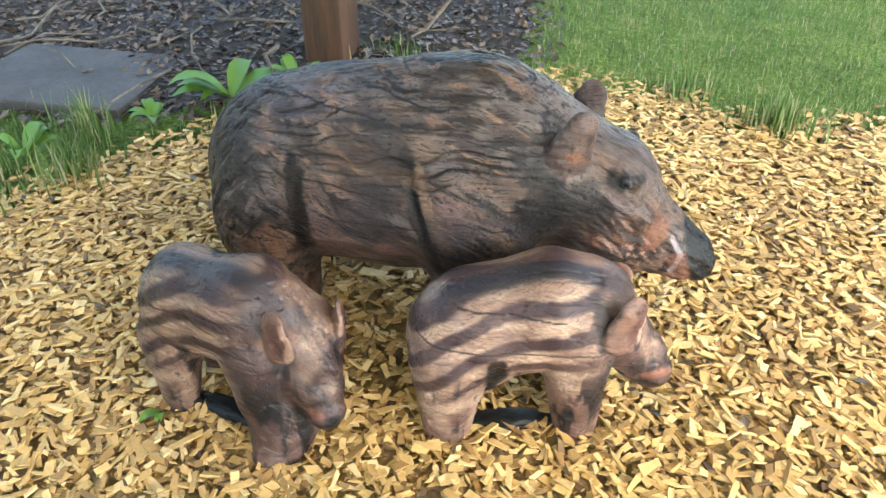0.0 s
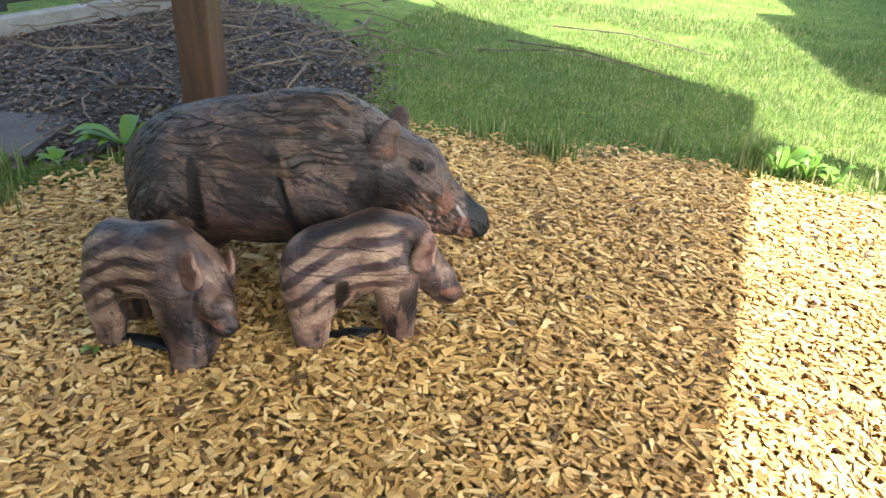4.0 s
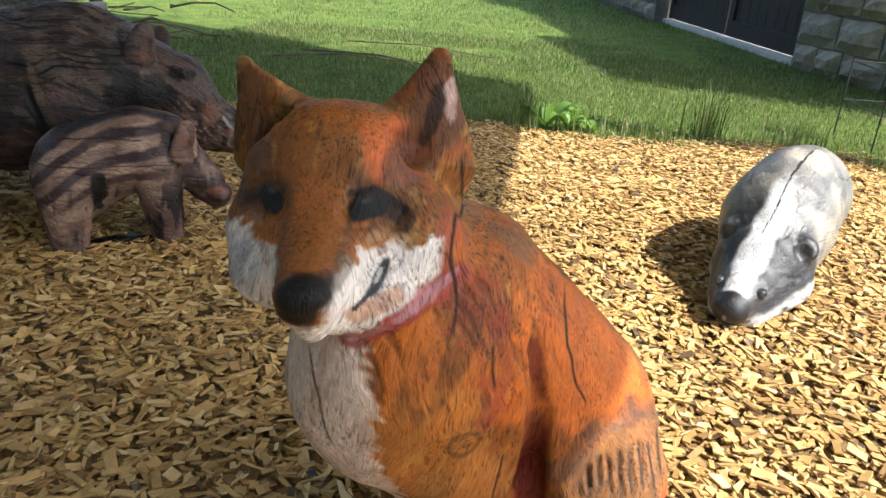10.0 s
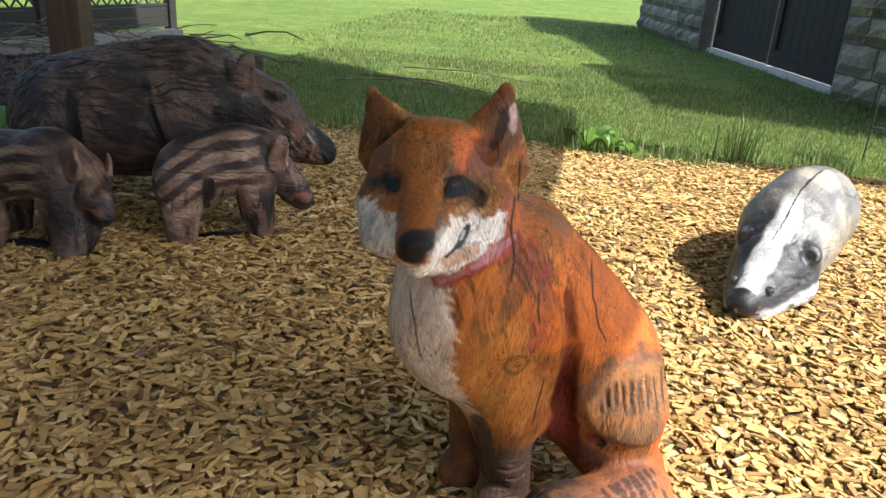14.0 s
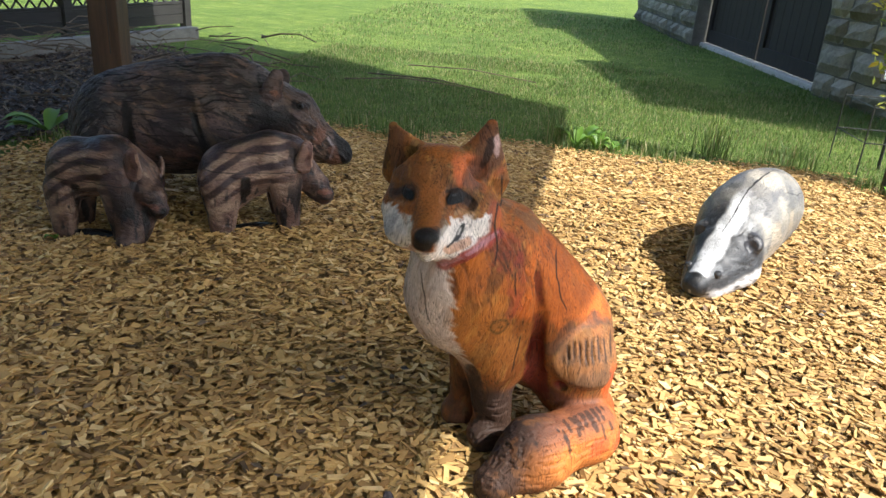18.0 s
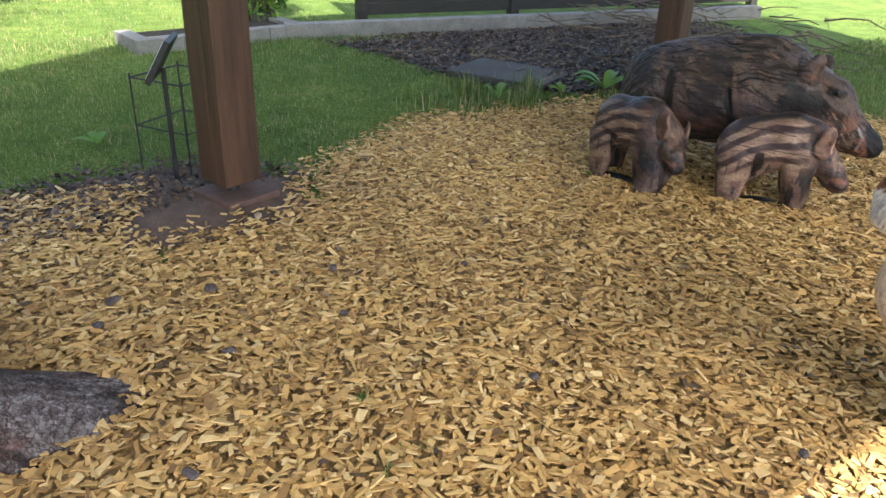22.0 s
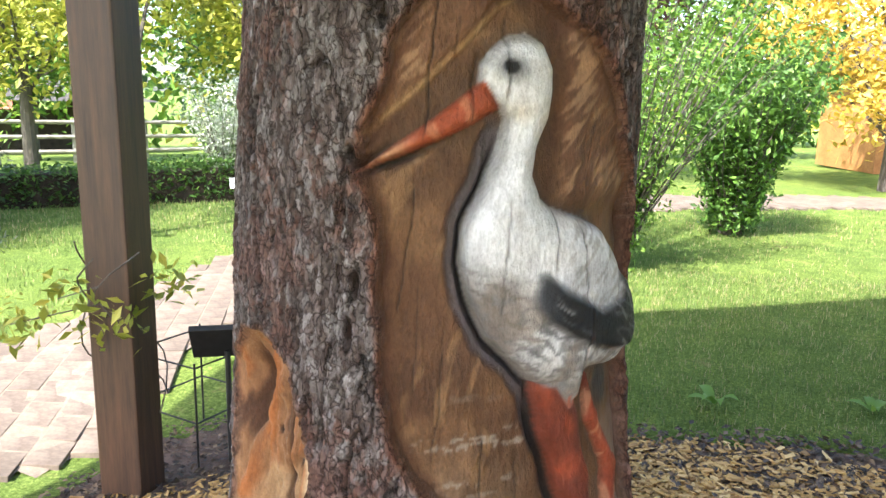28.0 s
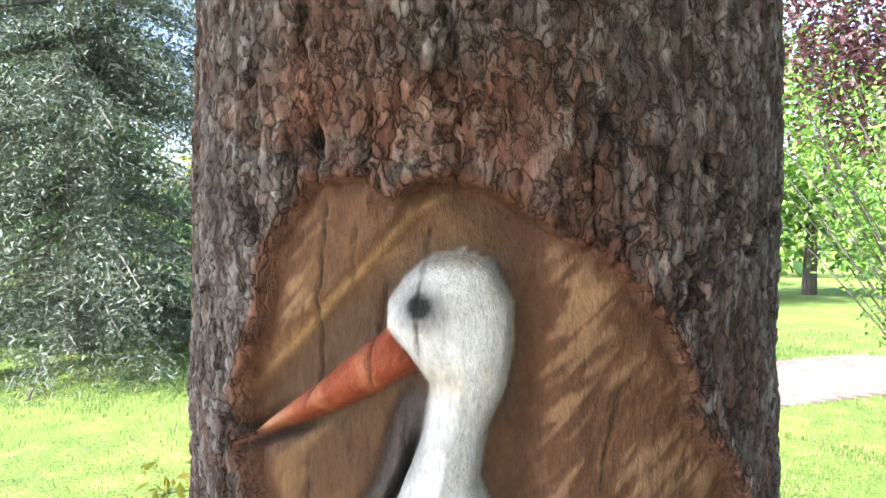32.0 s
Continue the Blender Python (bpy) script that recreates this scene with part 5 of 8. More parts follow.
        c = blend(c, (0.03, 0.028, 0.028), near_line(v, (0.47, 0.030 * s, 0.035), (0.30, 0.105 * s, 0.045), 0.007, 0.003) * 0.8)
    c = blend(c, (0.022, 0.023, 0.027), smooth01(x, 0.452, 0.460))
    c = blend(c, (0.42, 0.42, 0.43), near_line(v, (0.50, 0, 0.05), (0.492, 0, 0.02), 0.006) * 0.5)
    half = np.interp(x, [-0.34, -0.2, 0.02, 0.14, 0.26], [0.0004, 0.0014, 0.0040, 0.0024, 0.0010])
    crack = (np.abs(y + 0.012 - 0.014 * fuzz(v * np.array([1, 0, 0]), 7, 2.0)) < half) * (x > -0.34) * (x < 0.27) * (z > 0.13)
    crack = crack | ((np.abs(y - 0.085 - 0.02 * fuzz(v * np.array([1, 0, 0]), 9, 5.0)) < 0.0013) & (x > -0.30) & (x < -0.12) & (z > 0.1))
    crack = crack | ((np.abs(y + 0.055 - 0.02 * fuzz(v * np.array([1, 0, 0]), 12, 8.0)) < 0.0018) & (x > 0.36) & (x < 0.455) & (z > 0.05))
    c = blend(c, (0.012, 0.011, 0.011), crack)
    return np.clip(c, 0, 1) ** 1.1

carving("badger_sculpture", badger_field, (-0.52, -0.26, -0.03), (0.54, 0.26, 0.42), 0.0130, lambda v, n: 0.004 * fuzz(v, 12, 1.0) - 0.001 * smooth01(strokes(v, 132, (1, 0, 0), 3.0, 6), 0.2, 0.6), badger_paint, BADGER_PAINT,
        pose(0.490, 3.005, 0.0, 0, 0, -120), "carved wooden badger painted grey, black and white, on wood chips", "sculpture")


# ---- the carved tree ----
def cells(s, z, w, h, seed):
    """Cell noise: nearest and second distances and a random number of the nearest cell."""
    rng = np.random.default_rng(seed)
    jit = rng.random((257, 257, 3))
    gx, gz = s / w, z / h
    ix, iz = np.floor(gx).astype(int), np.floor(gz).astype(int)
    f1, f2, rid = np.full(s.shape, 9.0), np.full(s.shape, 9.0), np.zeros(s.shape)
    for a in (-1, 0, 1):
        for b in (-1, 0, 1):
            j = jit[(ix + a) % 257, (iz + b) % 257]
            d = np.hypot(ix + a + j[..., 0] - gx, iz + b + j[..., 1] - gz)
            closer = d < f1
            f2 = np.where(closer, f1, np.minimum(f2, d))
            rid = np.where(closer, j[..., 2], rid)
            f1 = np.where(closer, d, f1)
    return f1, f2, rid


def chain2(s, z, pts):
    """Distance in the unrolled trunk to a chain of (s, z, radius)."""
    best = np.full(s.shape, 9.0)
    for (s0, z0, r0), (s1, z1, r1) in zip(pts, pts[1:]):
        ds, dz = s1 - s0, z1 - z0
        t = np.clip(((s - s0) * ds + (z - z0) * dz) / (ds * ds + dz * dz), 0, 1)
        d = np.hypot(s - s0 - t * ds, z - z0 - t * dz) - (r0 + (r1 - r0) * t)
        best = join(best, d, 0.02)
    return best


def outline(s, z, pts):
    """Signed distance (inside negative) to a closed outline in the unrolled trunk."""
    best, odd = np.full(s.shape, 9.0), np.zeros(s.shape, bool)
    for (s0, z0), (s1, z1) in zip(pts, pts[1:] + pts[:1]):
        ds, dz = s1 - s0, z1 - z0
        t = np.clip(((s - s0) * ds + (z - z0) * dz) / (ds * ds + dz * dz), 0, 1)
        best = np.minimum(best, np.hypot(s - s0 - t * ds, z - z0 - t * dz))
        odd ^= ((z0 > z) != (z1 > z)) & (s < s0 + (z - z0) * ds / (dz if abs(dz) > 1e-9 else 1e-9))
    return np.where(odd, -best, best)


FIELD = [(-0.041, 1.237), (-0.02, 1.305), (0.01, 1.37), (0.033, 1.447), (0.063, 1.503), (0.099, 1.542), (0.156, 1.551), (0.205, 1.525), (0.233, 1.546),
         (0.271, 1.545), (0.325, 1.527), (0.392, 1.487), (0.479, 1.439), (0.533, 1.381), (0.571, 1.287), (0.65, 1.204), (0.72, 1.1), (0.74, 0.9), (0.70, 0.6),
         (0.66, 0.35), (0.61, 0.2), (0.569, 0.144), (0.506, 0.11), (0.459, 0.083), (0.373, 0.077), (0.243, 0.167), (0.185, 0.30), (0.197, 0.432),
         (0.171, 0.57), (0.077, 0.654), (0.033, 0.742), (0.018, 0.885), (0.003, 1.03), (0.010, 1.136), (-0.01, 1.2)]
STORK = [(0.195, 1.382), (0.197, 1.415), (0.216, 1.442), (0.25, 1.466), (0.285, 1.473), (0.32, 1.456), (0.345, 1.415), (0.347, 1.375), (0.336, 1.325),
         (0.316, 1.273), (0.310, 1.227), (0.325, 1.184), (0.355, 1.162), (0.42, 1.145), (0.492, 1.119), (0.56, 1.06), (0.62, 0.99), (0.66, 0.90),
         (0.64, 0.84), (0.577, 0.814), (0.450, 0.832), (0.437, 0.775), (0.40, 0.765), (0.365, 0.815), (0.317, 0.83), (0.274, 0.87), (0.222, 0.919),
         (0.183, 0.986), (0.168, 1.06), (0.172, 1.13), (0.190, 1.165), (0.211, 1.20), (0.236, 1.268), (0.247, 1.325), (0.229, 1.343)]
WING = [(0.306, 1.047), (0.297, 1.003), (0.321, 0.957), (0.384, 0.915), (0.489, 0.873), (0.60, 0.85), (0.70, 0.86), (0.70, 0.97), (0.60, 1.0), (0.53, 1.027),
        (0.524, 0.977), (0.453, 0.964), (0.376, 1.008), (0.319, 1.046)]
WOUND = [(-0.37, 0.876), (-0.30, 0.885), (-0.238, 0.879), (-0.176, 0.839), (-0.142, 0.72), (-0.122, 0.633), (-0.136, 0.513), (-0.177, 0.395), (-0.121, 0.324),
         (-0.117, 0.233), (-0.18, 0.126), (-0.261, 0.161), (-0.345, 0.216), (-0.417, 0.283), (-0.41, 0.42), (-0.40, 0.58), (-0.42, 0.78)]


def carved_tree():
    th = np.radians(np.r_[np.arange(-75, 135, 0.48), np.arange(135, 285, 3.0)])
    zz = np.r_[np.arange(-0.12, 1.75, 0.0052), np.arange(1.75, 2.3, 0.008), np.arange(2.3, 3.6, 0.06)]
    T, Z = (q.astype(np.float32) for q in np.meshgrid(th, zz, indexing="ij"))
    D = np.degrees(T)
    S = D * 0.00785
    P3 = np.stack([np.cos(T) * 0.45, np.sin(T) * 0.45, Z], -1)
    lobe = lambda a, w: np.exp(-((((D - a + 180) % 360) - 180) / w) ** 2)
    flare = 0.12 + 0.50 * lobe(76, 17) + 0.34 * lobe(-48, 22) + 0.10 * lobe(15, 25) + 0.35 * lobe(160, 30) + 0.3 * lobe(235, 25)
    R = 0.447 - 0.022 * (Z - 1.06) + flare * np.exp(-np.maximum(Z, -0.05) / 0.165) + 0.012 * fuzz(P3, 4, 3.0)
    n_big, n_mid, n_fine = fuzz(P3, 9, 5.0), fuzz(P3, 26, 4.0), fuzz(P3, 80, 2.0)
    # bark: flat flakes at uneven heights between upright fissures
    f1, f2, rid = cells(S + 0.010 * n_mid, Z + 0.03 * fuzz(P3, 18, 2.0), 0.016, 0.042, 4)
    g1, g2, rid2 = cells(S + 0.006 * n_fine, Z + 0.01 * n_mid, 0.011, 0.022, 9)
    fis = np.abs(fuzz(P3 * np.array([1, 1, 0.22]), 17, 7.0) + 0.10 * n_fine)
    fissure = 1 - smooth01(fis, 0.015, 0.075)
    gap = 1 - smooth01(f2 - f1, 0.0, 0.12)
    bark = 0.005 * rid - 0.003 * gap + 0.003 * rid2 - 0.010 * fissure + 0.005 * n_big + 0.002 * n_fine
    col = np.zeros((*D.shape, 3))
    col[:] = (0.078, 0.062, 0.058)
    mixw = lambda c, w: col * (1 - np.clip(w, 0, 1)[..., None]) + np.array(c) * np.clip(w, 0, 1)[..., None]
    col = mixw((0.165, 0.150, 0.150), smooth01(rid, 0.30, 0.9))
    ruddy = smooth01(fuzz(P3 * np.array([1, 1, 0.6]), 10, 8.0) + 0.8 * (rid2 - 0.5), 0.18, 0.5)
    col = mixw((0.120, 0.058, 0.044), ruddy * 0.6)
    col = mixw((0.24, 0.228, 0.228), smooth01(rid2, 0.72, 0.95) * 0.55 * (1 - ruddy))
    col = mixw((0.030, 0.020, 0.018), gap * 0.4)
    col = mixw((0.022, 0.015, 0.013), fissure * 0.75)
    near_top = np.exp(-((S - 0.22) / 0.25) ** 2 - ((Z - 1.62) / 0.07) ** 2)
    col = mixw((0.14, 0.062, 0.040), smooth01(near_top + 0.3 * n_mid, 0.35, 0.8) * 0.6)
    # the flat carved field
    edge = -outline(S, Z, FIELD) + 0.007 * n_mid + 0.002 * n_fine
    M = smooth01(edge, -0.0025, 0.0025)
    rim = smooth01(edge, -0.018, -0.003) * (1 - M)
    col = mixw((0.125, 0.055, 0.034), rim * 0.85)
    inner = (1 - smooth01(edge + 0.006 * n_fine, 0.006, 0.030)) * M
    wood = np.zeros_like(col)
    wood[:] = (0.120, 0.058, 0.029)
    onto = lambda c, w: wood * (1 - np.clip(w, 0, 1)[..., None]) + np.array(c) * np.clip(w, 0, 1)[..., None]
    slant = np.stack([(S + 0.9 * Z) * 0.22, 0 * S, Z - 0.9 * S], -1)
    stroke = fuzz(slant, 170, 2.0)
    flow = fuzz(np.stack([S, 0 * S, Z * 0.16], -1), 150, 6.0)
    wood = onto((0.185, 0.100, 0.048), smooth01(fuzz(P3, 7, 21.0) + 0.35 * n_mid + 0.25 * flow, -0.15, 0.45) * 0.75)
    wood = onto((0.062, 0.028, 0.014), smooth01(fuzz(P3, 10, 11.0) + 0.2 * n_mid, 0.12, 0.5) * 0.65)
    sweep = fuzz(np.stack([np.hypot(S - 0.55, Z - 0.75) * 1.0, 0 * S, np.arctan2(Z - 0.75, S - 0.55) * 0.10], -1), 60, 14.0)
    wood = onto((0.25, 0.145, 0.070), smooth01(sweep + 0.3 * n_mid, 0.25, 0.6) * smooth01(-S, -0.30, -0.2) * 0.55)
    # the lower left: duller, with pale rubbed marks
    low = smooth01(-Z, -0.75, -0.5) * smooth01(-S, -0.36, -0.28)
    wood = onto((0.135, 0.085, 0.045), low * 0.6)
    wood = onto((0.25, 0.16, 0.10), low * smooth01(fuzz(np.stack([S, 0 * S, Z * 0.3], -1), 45, 12.0), 0.05, 0.4) * 0.6)
    rub = smooth01(fuzz(np.stack([S * 0.6, 0 * S, Z * 2.4], -1), 60, 8.0) + 0.6 * fuzz(P3, 160, 3.0), 0.25, 0.7)
    rub = rub * smooth01(-np.hypot((S - 0.20) / 0.17, (Z - 0.70) / 0.13), -1.0, -0.5) * smooth01(np.sin(Z * 62 + 1.0), -0.2, 0.6)
    wood = onto((0.40, 0.36, 0.31), rub * 0.45)
    # lighter chiselled areas over the beak and behind the neck
    above = Z - np.interp(S, [-0.02, 0.067, 0.153, 0.225, 0.267, 0.3], [1.297, 1.364, 1.44, 1.511, 1.532, 1.56])
    lit = smooth01(above, 0.0, 0.02) * smooth01(-S, -0.26, -0.2) + smooth01(S, 0.36, 0.40) * smooth01(Z, 1.14, 1.2)
    lit = np.clip(lit, 0, 1)
    wood = onto((0.165, 0.080, 0.045), lit * 0.6)
    wood = onto((0.36, 0.215, 0.125), lit * smooth01(0.6 * stroke + 1.2 * fuzz(P3, 14, 41.0) + 0.4 * n_mid, 0.05, 0.7) * 0.75)
    wood = onto((0.13, 0.060, 0.032), lit * smooth01(-stroke, 0.12, 0.4) * 0.6)
    # the stork
    body = outline(S, Z, STORK) + 0.003 * n_mid
    beak = outline(S, Z, [(0.20, 1.388), (0.151, 1.353), (0.092, 1.311), (0.025, 1.270), (-0.048, 1.222), (-0.002, 1.240), (0.073, 1.266), (0.134, 1.291), (0.182, 1.313), (0.234, 1.342)])
    leg1 = chain2(S, Z, [(0.376, 0.81, 0.046), (0.402, 0.725, 0.044), (0.440, 0.60, 0.040), (0.468, 0.45, 0.033), (0.466, 0.33, 0.022), (0.456, 0.20, 0.005)])
    leg2 = chain2(S, Z, [(0.465, 0.82, 0.008), (0.500, 0.72, 0.015), (0.575, 0.59, 0.020), (0.553, 0.48, 0.018), (0.523, 0.38, 0.014), (0.497, 0.27, 0.007)])
    legs_d = np.minimum(leg1, leg2)
    birdd = np.minimum(np.minimum(body, beak), legs_d)
    swell = lambda d, r, h: h * np.sqrt(np.clip(1 - (np.clip(d + r, 0, r) / r) ** 2, 0, 1))
    up = np.maximum(swell(body, 0.075, 0.055), np.maximum(swell(beak, 0.022, 0.026), np.maximum(swell(leg1, 0.034, 0.032), swell(leg2, 0.018, 0.024))))
    folded = outline(S, Z, WING) + 0.004 * n_mid
    up = up + 0.012 * smooth01(-folded, -0.004, 0.012) * (body < 0)
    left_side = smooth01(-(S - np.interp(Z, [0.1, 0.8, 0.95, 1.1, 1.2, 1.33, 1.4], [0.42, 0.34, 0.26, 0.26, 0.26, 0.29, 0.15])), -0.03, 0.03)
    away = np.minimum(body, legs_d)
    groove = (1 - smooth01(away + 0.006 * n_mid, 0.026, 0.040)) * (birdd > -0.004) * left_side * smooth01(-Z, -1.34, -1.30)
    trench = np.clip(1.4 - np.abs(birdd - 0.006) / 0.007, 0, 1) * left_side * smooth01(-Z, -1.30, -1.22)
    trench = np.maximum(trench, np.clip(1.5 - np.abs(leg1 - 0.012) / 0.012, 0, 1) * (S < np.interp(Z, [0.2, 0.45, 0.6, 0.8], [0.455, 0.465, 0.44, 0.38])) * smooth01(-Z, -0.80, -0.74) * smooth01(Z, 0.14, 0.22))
    ridge = np.exp(-(above / 0.007) ** 2) * smooth01(-S, -0.28, -0.24)
    carve = 0.004 * n_mid * (birdd > 0) + 0.0018 * smooth01(stroke, -0.2, 0.4) * lit + 0.0010 * smooth01(flow, -0.2, 0.4) * (birdd > 0) + 0.003 * fuzz(P3, 12, 31.0) * (birdd > 0) + 0.008 * ridge
    deep = -0.034 * M + 0.014 * M * lit
    # shade round the bird and its beak, put into the wood's colour
    edge_shade = (1 - smooth01(birdd + 0.010 * n_mid, 0.0, 0.030)) * (birdd > 0)
    wood = onto((0.085, 0.055, 0.040), edge_shade * 0.7)
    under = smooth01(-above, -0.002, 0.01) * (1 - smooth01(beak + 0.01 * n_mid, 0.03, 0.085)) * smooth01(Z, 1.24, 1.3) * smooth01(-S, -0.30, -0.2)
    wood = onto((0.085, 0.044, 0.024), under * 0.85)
    wood = onto((0.36, 0.22, 0.105), ridge * 0.7)
    # carved cut on the left: its shade is also put into the colour
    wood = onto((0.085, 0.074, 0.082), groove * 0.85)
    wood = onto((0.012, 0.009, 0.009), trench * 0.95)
    # the pale buttress behind the legs, and the shadow under the tail painted on
    butt = smooth01(S, 0.53, 0.60) * smooth01(-Z, -0.72, -0.66) + smooth01(-Z, -0.30, -0.22) * smooth01(S, 0.44, 0.5)
    butt = np.clip(butt, 0, 1) * (legs_d > 0)
    wood = onto((0.21, 0.135, 0.095), butt * 0.85)
    wood = onto((0.40, 0.31, 0.24), butt * smooth01(fuzz(np.stack([S - 0.25 * Z, 0 * S, Z * 0.25], -1), 40, 4.0), 0.1, 0.4) * 0.7)
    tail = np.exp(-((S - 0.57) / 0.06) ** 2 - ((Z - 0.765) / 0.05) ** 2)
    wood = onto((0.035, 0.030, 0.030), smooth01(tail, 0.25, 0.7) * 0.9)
    # shade along the sunk field's inner edge, put into the colour
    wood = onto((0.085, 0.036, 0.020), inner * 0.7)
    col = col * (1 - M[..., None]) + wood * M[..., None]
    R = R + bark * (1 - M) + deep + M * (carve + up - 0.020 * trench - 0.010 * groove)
    W = lambda d, s=0.0035: M * (1 - smooth01(d, -s, s))
    B = W(body)
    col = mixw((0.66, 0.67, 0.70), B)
    feathers = smooth01(np.sin(190 * Z + 120 * S + 6 * fuzz(P3, 30, 1.0)) + 0.6 * n_fine, 0.25, 0.9)
    col = mixw((0.38, 0.40, 0.44), B * smooth01(fuzz(P3, 16, 52.0) + 0.4 * n_mid, 0.1, 0.6) * 0.55)
    chest = smooth01(-(Z + 0.35 * (S - 0.3)), -1.06, -0.98)
    col = mixw((0.20, 0.205, 0.225), B * chest * feathers * 0.95)
    col = mixw((0.27, 0.22, 0.18), B * chest * smooth01(n_big + 0.6 * n_mid, 0.0, 0.4) * 0.75)
    # left edge darkened: shading of the relief put into the paint
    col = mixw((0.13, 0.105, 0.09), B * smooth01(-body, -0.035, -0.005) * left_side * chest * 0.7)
    col = mixw((0.21, 0.175, 0.15), B * smooth01(-(Z - 0.06 * S), -0.885, -0.83) * smooth01(0.4 * n_mid + n_big, -0.3, 0.3) * smooth01(Z, 0.79, 0.82) * 0.8)
    col = mixw((0.28, 0.26, 0.24), B * smooth01(S, 0.35, 0.4) * smooth01(stroke + 0.4 * n_mid, 0.15, 0.4) * 0.6)
    col = mixw((0.47, 0.41, 0.32), B * smooth01(Z, 1.445, 1.468) * 0.7)
    col = mixw((0.50, 0.45, 0.36), B * np.exp(-((S - 0.265) / 0.03) ** 2 - ((Z - 1.335) / 0.018) ** 2) * 0.7)
    col = mixw((0.19, 0.18, 0.18), B * smooth01(body, -0.018, -0.002) * 0.55)
    h1, h2, _ = cells(S + 0.25 * (Z - 1.0) + 0.008 * n_mid, Z, 0.026, 0.017, 21)
    scale_edge = smooth01(h1, 0.42, 0.70) * chest * smooth01(body, -0.30, -0.02) * (1 - smooth01(S, 0.38, 0.46))
    col = mixw((0.17, 0.165, 0.17), B * scale_edge * 0.75)
    barbs = smooth01(np.sin(230 * (Z + 0.55 * S) + 9 * fuzz(P3, 10, 2.0)), 0.45, 1)
    soft_wing = W(folded, 0.012) * W(body, 0.006)
    col = mixw((0.012, 0.0125, 0.015), soft_wing)
    col = mixw((0.09, 0.095, 0.11), soft_wing * barbs * smooth01(n_mid, -0.3, 0.3) * 0.8)
    col = mixw((0.40, 0.41, 0.44), soft_wing * smooth01(np.sin(95 * (Z + 0.62 * S) + 5 * fuzz(P3, 8, 6.0)), 0.93, 0.995) * smooth01(n_mid, -0.1, 0.3) * 0.6)
    col = mixw((0.07, 0.078, 0.095), soft_wing * smooth01(-S, -0.36, -0.30) * 0.6)
    K = W(beak, 0.0025)
    col = mixw((0.32, 0.070, 0.030), K)
    col = mixw((0.46, 0.17, 0.09), K * smooth01(fuzz(np.stack([S + 0.5 * Z, 0 * S, (Z - 0.55 * S) * 0.35], -1), 90, 5.0), 0.0, 0.4) * 0.75)
    col = mixw((0.60, 0.36, 0.22), K * smooth01(-S, -0.10, 0.01) * 0.75)
    col = mixw((0.24, 0.055, 0.03), K * smooth01(beak, -0.007, -0.001) * 0.7)
    legs = np.maximum(W(leg1), W(leg2)) * (1 - smooth01(-body, -0.004, 0.004))
    col = mixw((0.27, 0.055, 0.024), legs)
    col = mixw((0.12, 0.028, 0.016), legs * smooth01(n_big + 0.5 * n_mid, 0.0, 0.45) * 0.8)
    # the leg's left side gets painted shading as well
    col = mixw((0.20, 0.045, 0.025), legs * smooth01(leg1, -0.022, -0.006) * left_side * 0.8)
    col = mixw((0.44, 0.22, 0.13), legs * smooth01(flow, 0.15, 0.45) * smooth01(S, 0.42, 0.46) * 0.7)
    ragged = smooth01(Z + 0.03 * fuzz(np.stack([S, 0 * S, Z * 0.3], -1), 110, 6.0), 0.775, 0.79)
    col = mixw((0.42, 0.14, 0.09), B * (1 - ragged) * smooth01(-Z, -0.83, -0.82))
    eye = np.hypot(S - 0.242, (Z - 1.413) * 1.15)
    smear = np.hypot((S - 0.246) * 0.8, Z - 1.413) + 0.006 * n_mid
    col = mixw((0.085, 0.085, 0.090), B * (1 - smooth01(smear, 0.008, 0.036)) * 0.9)
    col = mixw((0.012, 0.012, 0.014), B * (1 - smooth01(eye, 0.011, 0.017)))
    # drying splits, thin and wandering
    for s0, z0, s1, z1, wide in ((0.112, 1.535, 0.092, 1.275, 1.0), (0.247, 1.51, 0.240, 1.34, 0.8), (0.19, 1.44, 0.180, 1.31, 0.8), (0.252, 1.20, 0.238, 0.96, 0.6), (0.345, 1.17, 0.343, 1.04, 0.9),
                                 (0.413, 1.145, 0.420, 0.80, 1.5), (0.475, 1.33, 0.450, 1.20, 0.8), (0.068, 1.22, 0.040, 0.95, 0.9), (0.152, 1.50, 0.150, 1.42, 0.6), (0.14, 0.95, 0.12, 0.66, 0.7),
                                 (0.212, 1.30, 0.21, 1.23, 0.8), (0.22, 0.74, 0.215, 0.5, 0.8), (0.08, 1.03, 0.075, 0.80, 0.6), (0.30, 0.68, 0.31, 0.46, 0.6)):
        u = np.clip((Z - z1) / (z0 - z1), 0, 1)
        away = np.abs(S - (s1 + (s0 - s1) * u) - 0.006 * fuzz(P3 * np.array([0, 0, 1]), 16, s0 * 99) - 0.0015 * fuzz(P3 * np.array([0, 0, 1]), 90, s0 * 50))
        line = (1 - smooth01(away, 0.0004, 0.0034)) * smooth01(u, 0.0, 0.12) * smooth01(1 - u, 0.0, 0.12) * M
        col = mixw((0.014, 0.010, 0.008), line * min(1, 0.8 * wide))
        R = R - 0.005 * wide * line
    # the old wound beside the carving
    wd = -outline(S, Z, WOUND) + 0.006 * n_mid
    Wm = smooth01(wd, -0.002, 0.006)
    fold = np.clip(2.2 * fuzz(np.stack([S + 0.015 * np.sin(6 * Z), 0 * S, Z * 0.16], -1), 38, 3.0), -1.1, 1.1) + 0.35 * flow
    orange = np.zeros_like(col)
    orange[:] = (0.27, 0.135, 0.065)
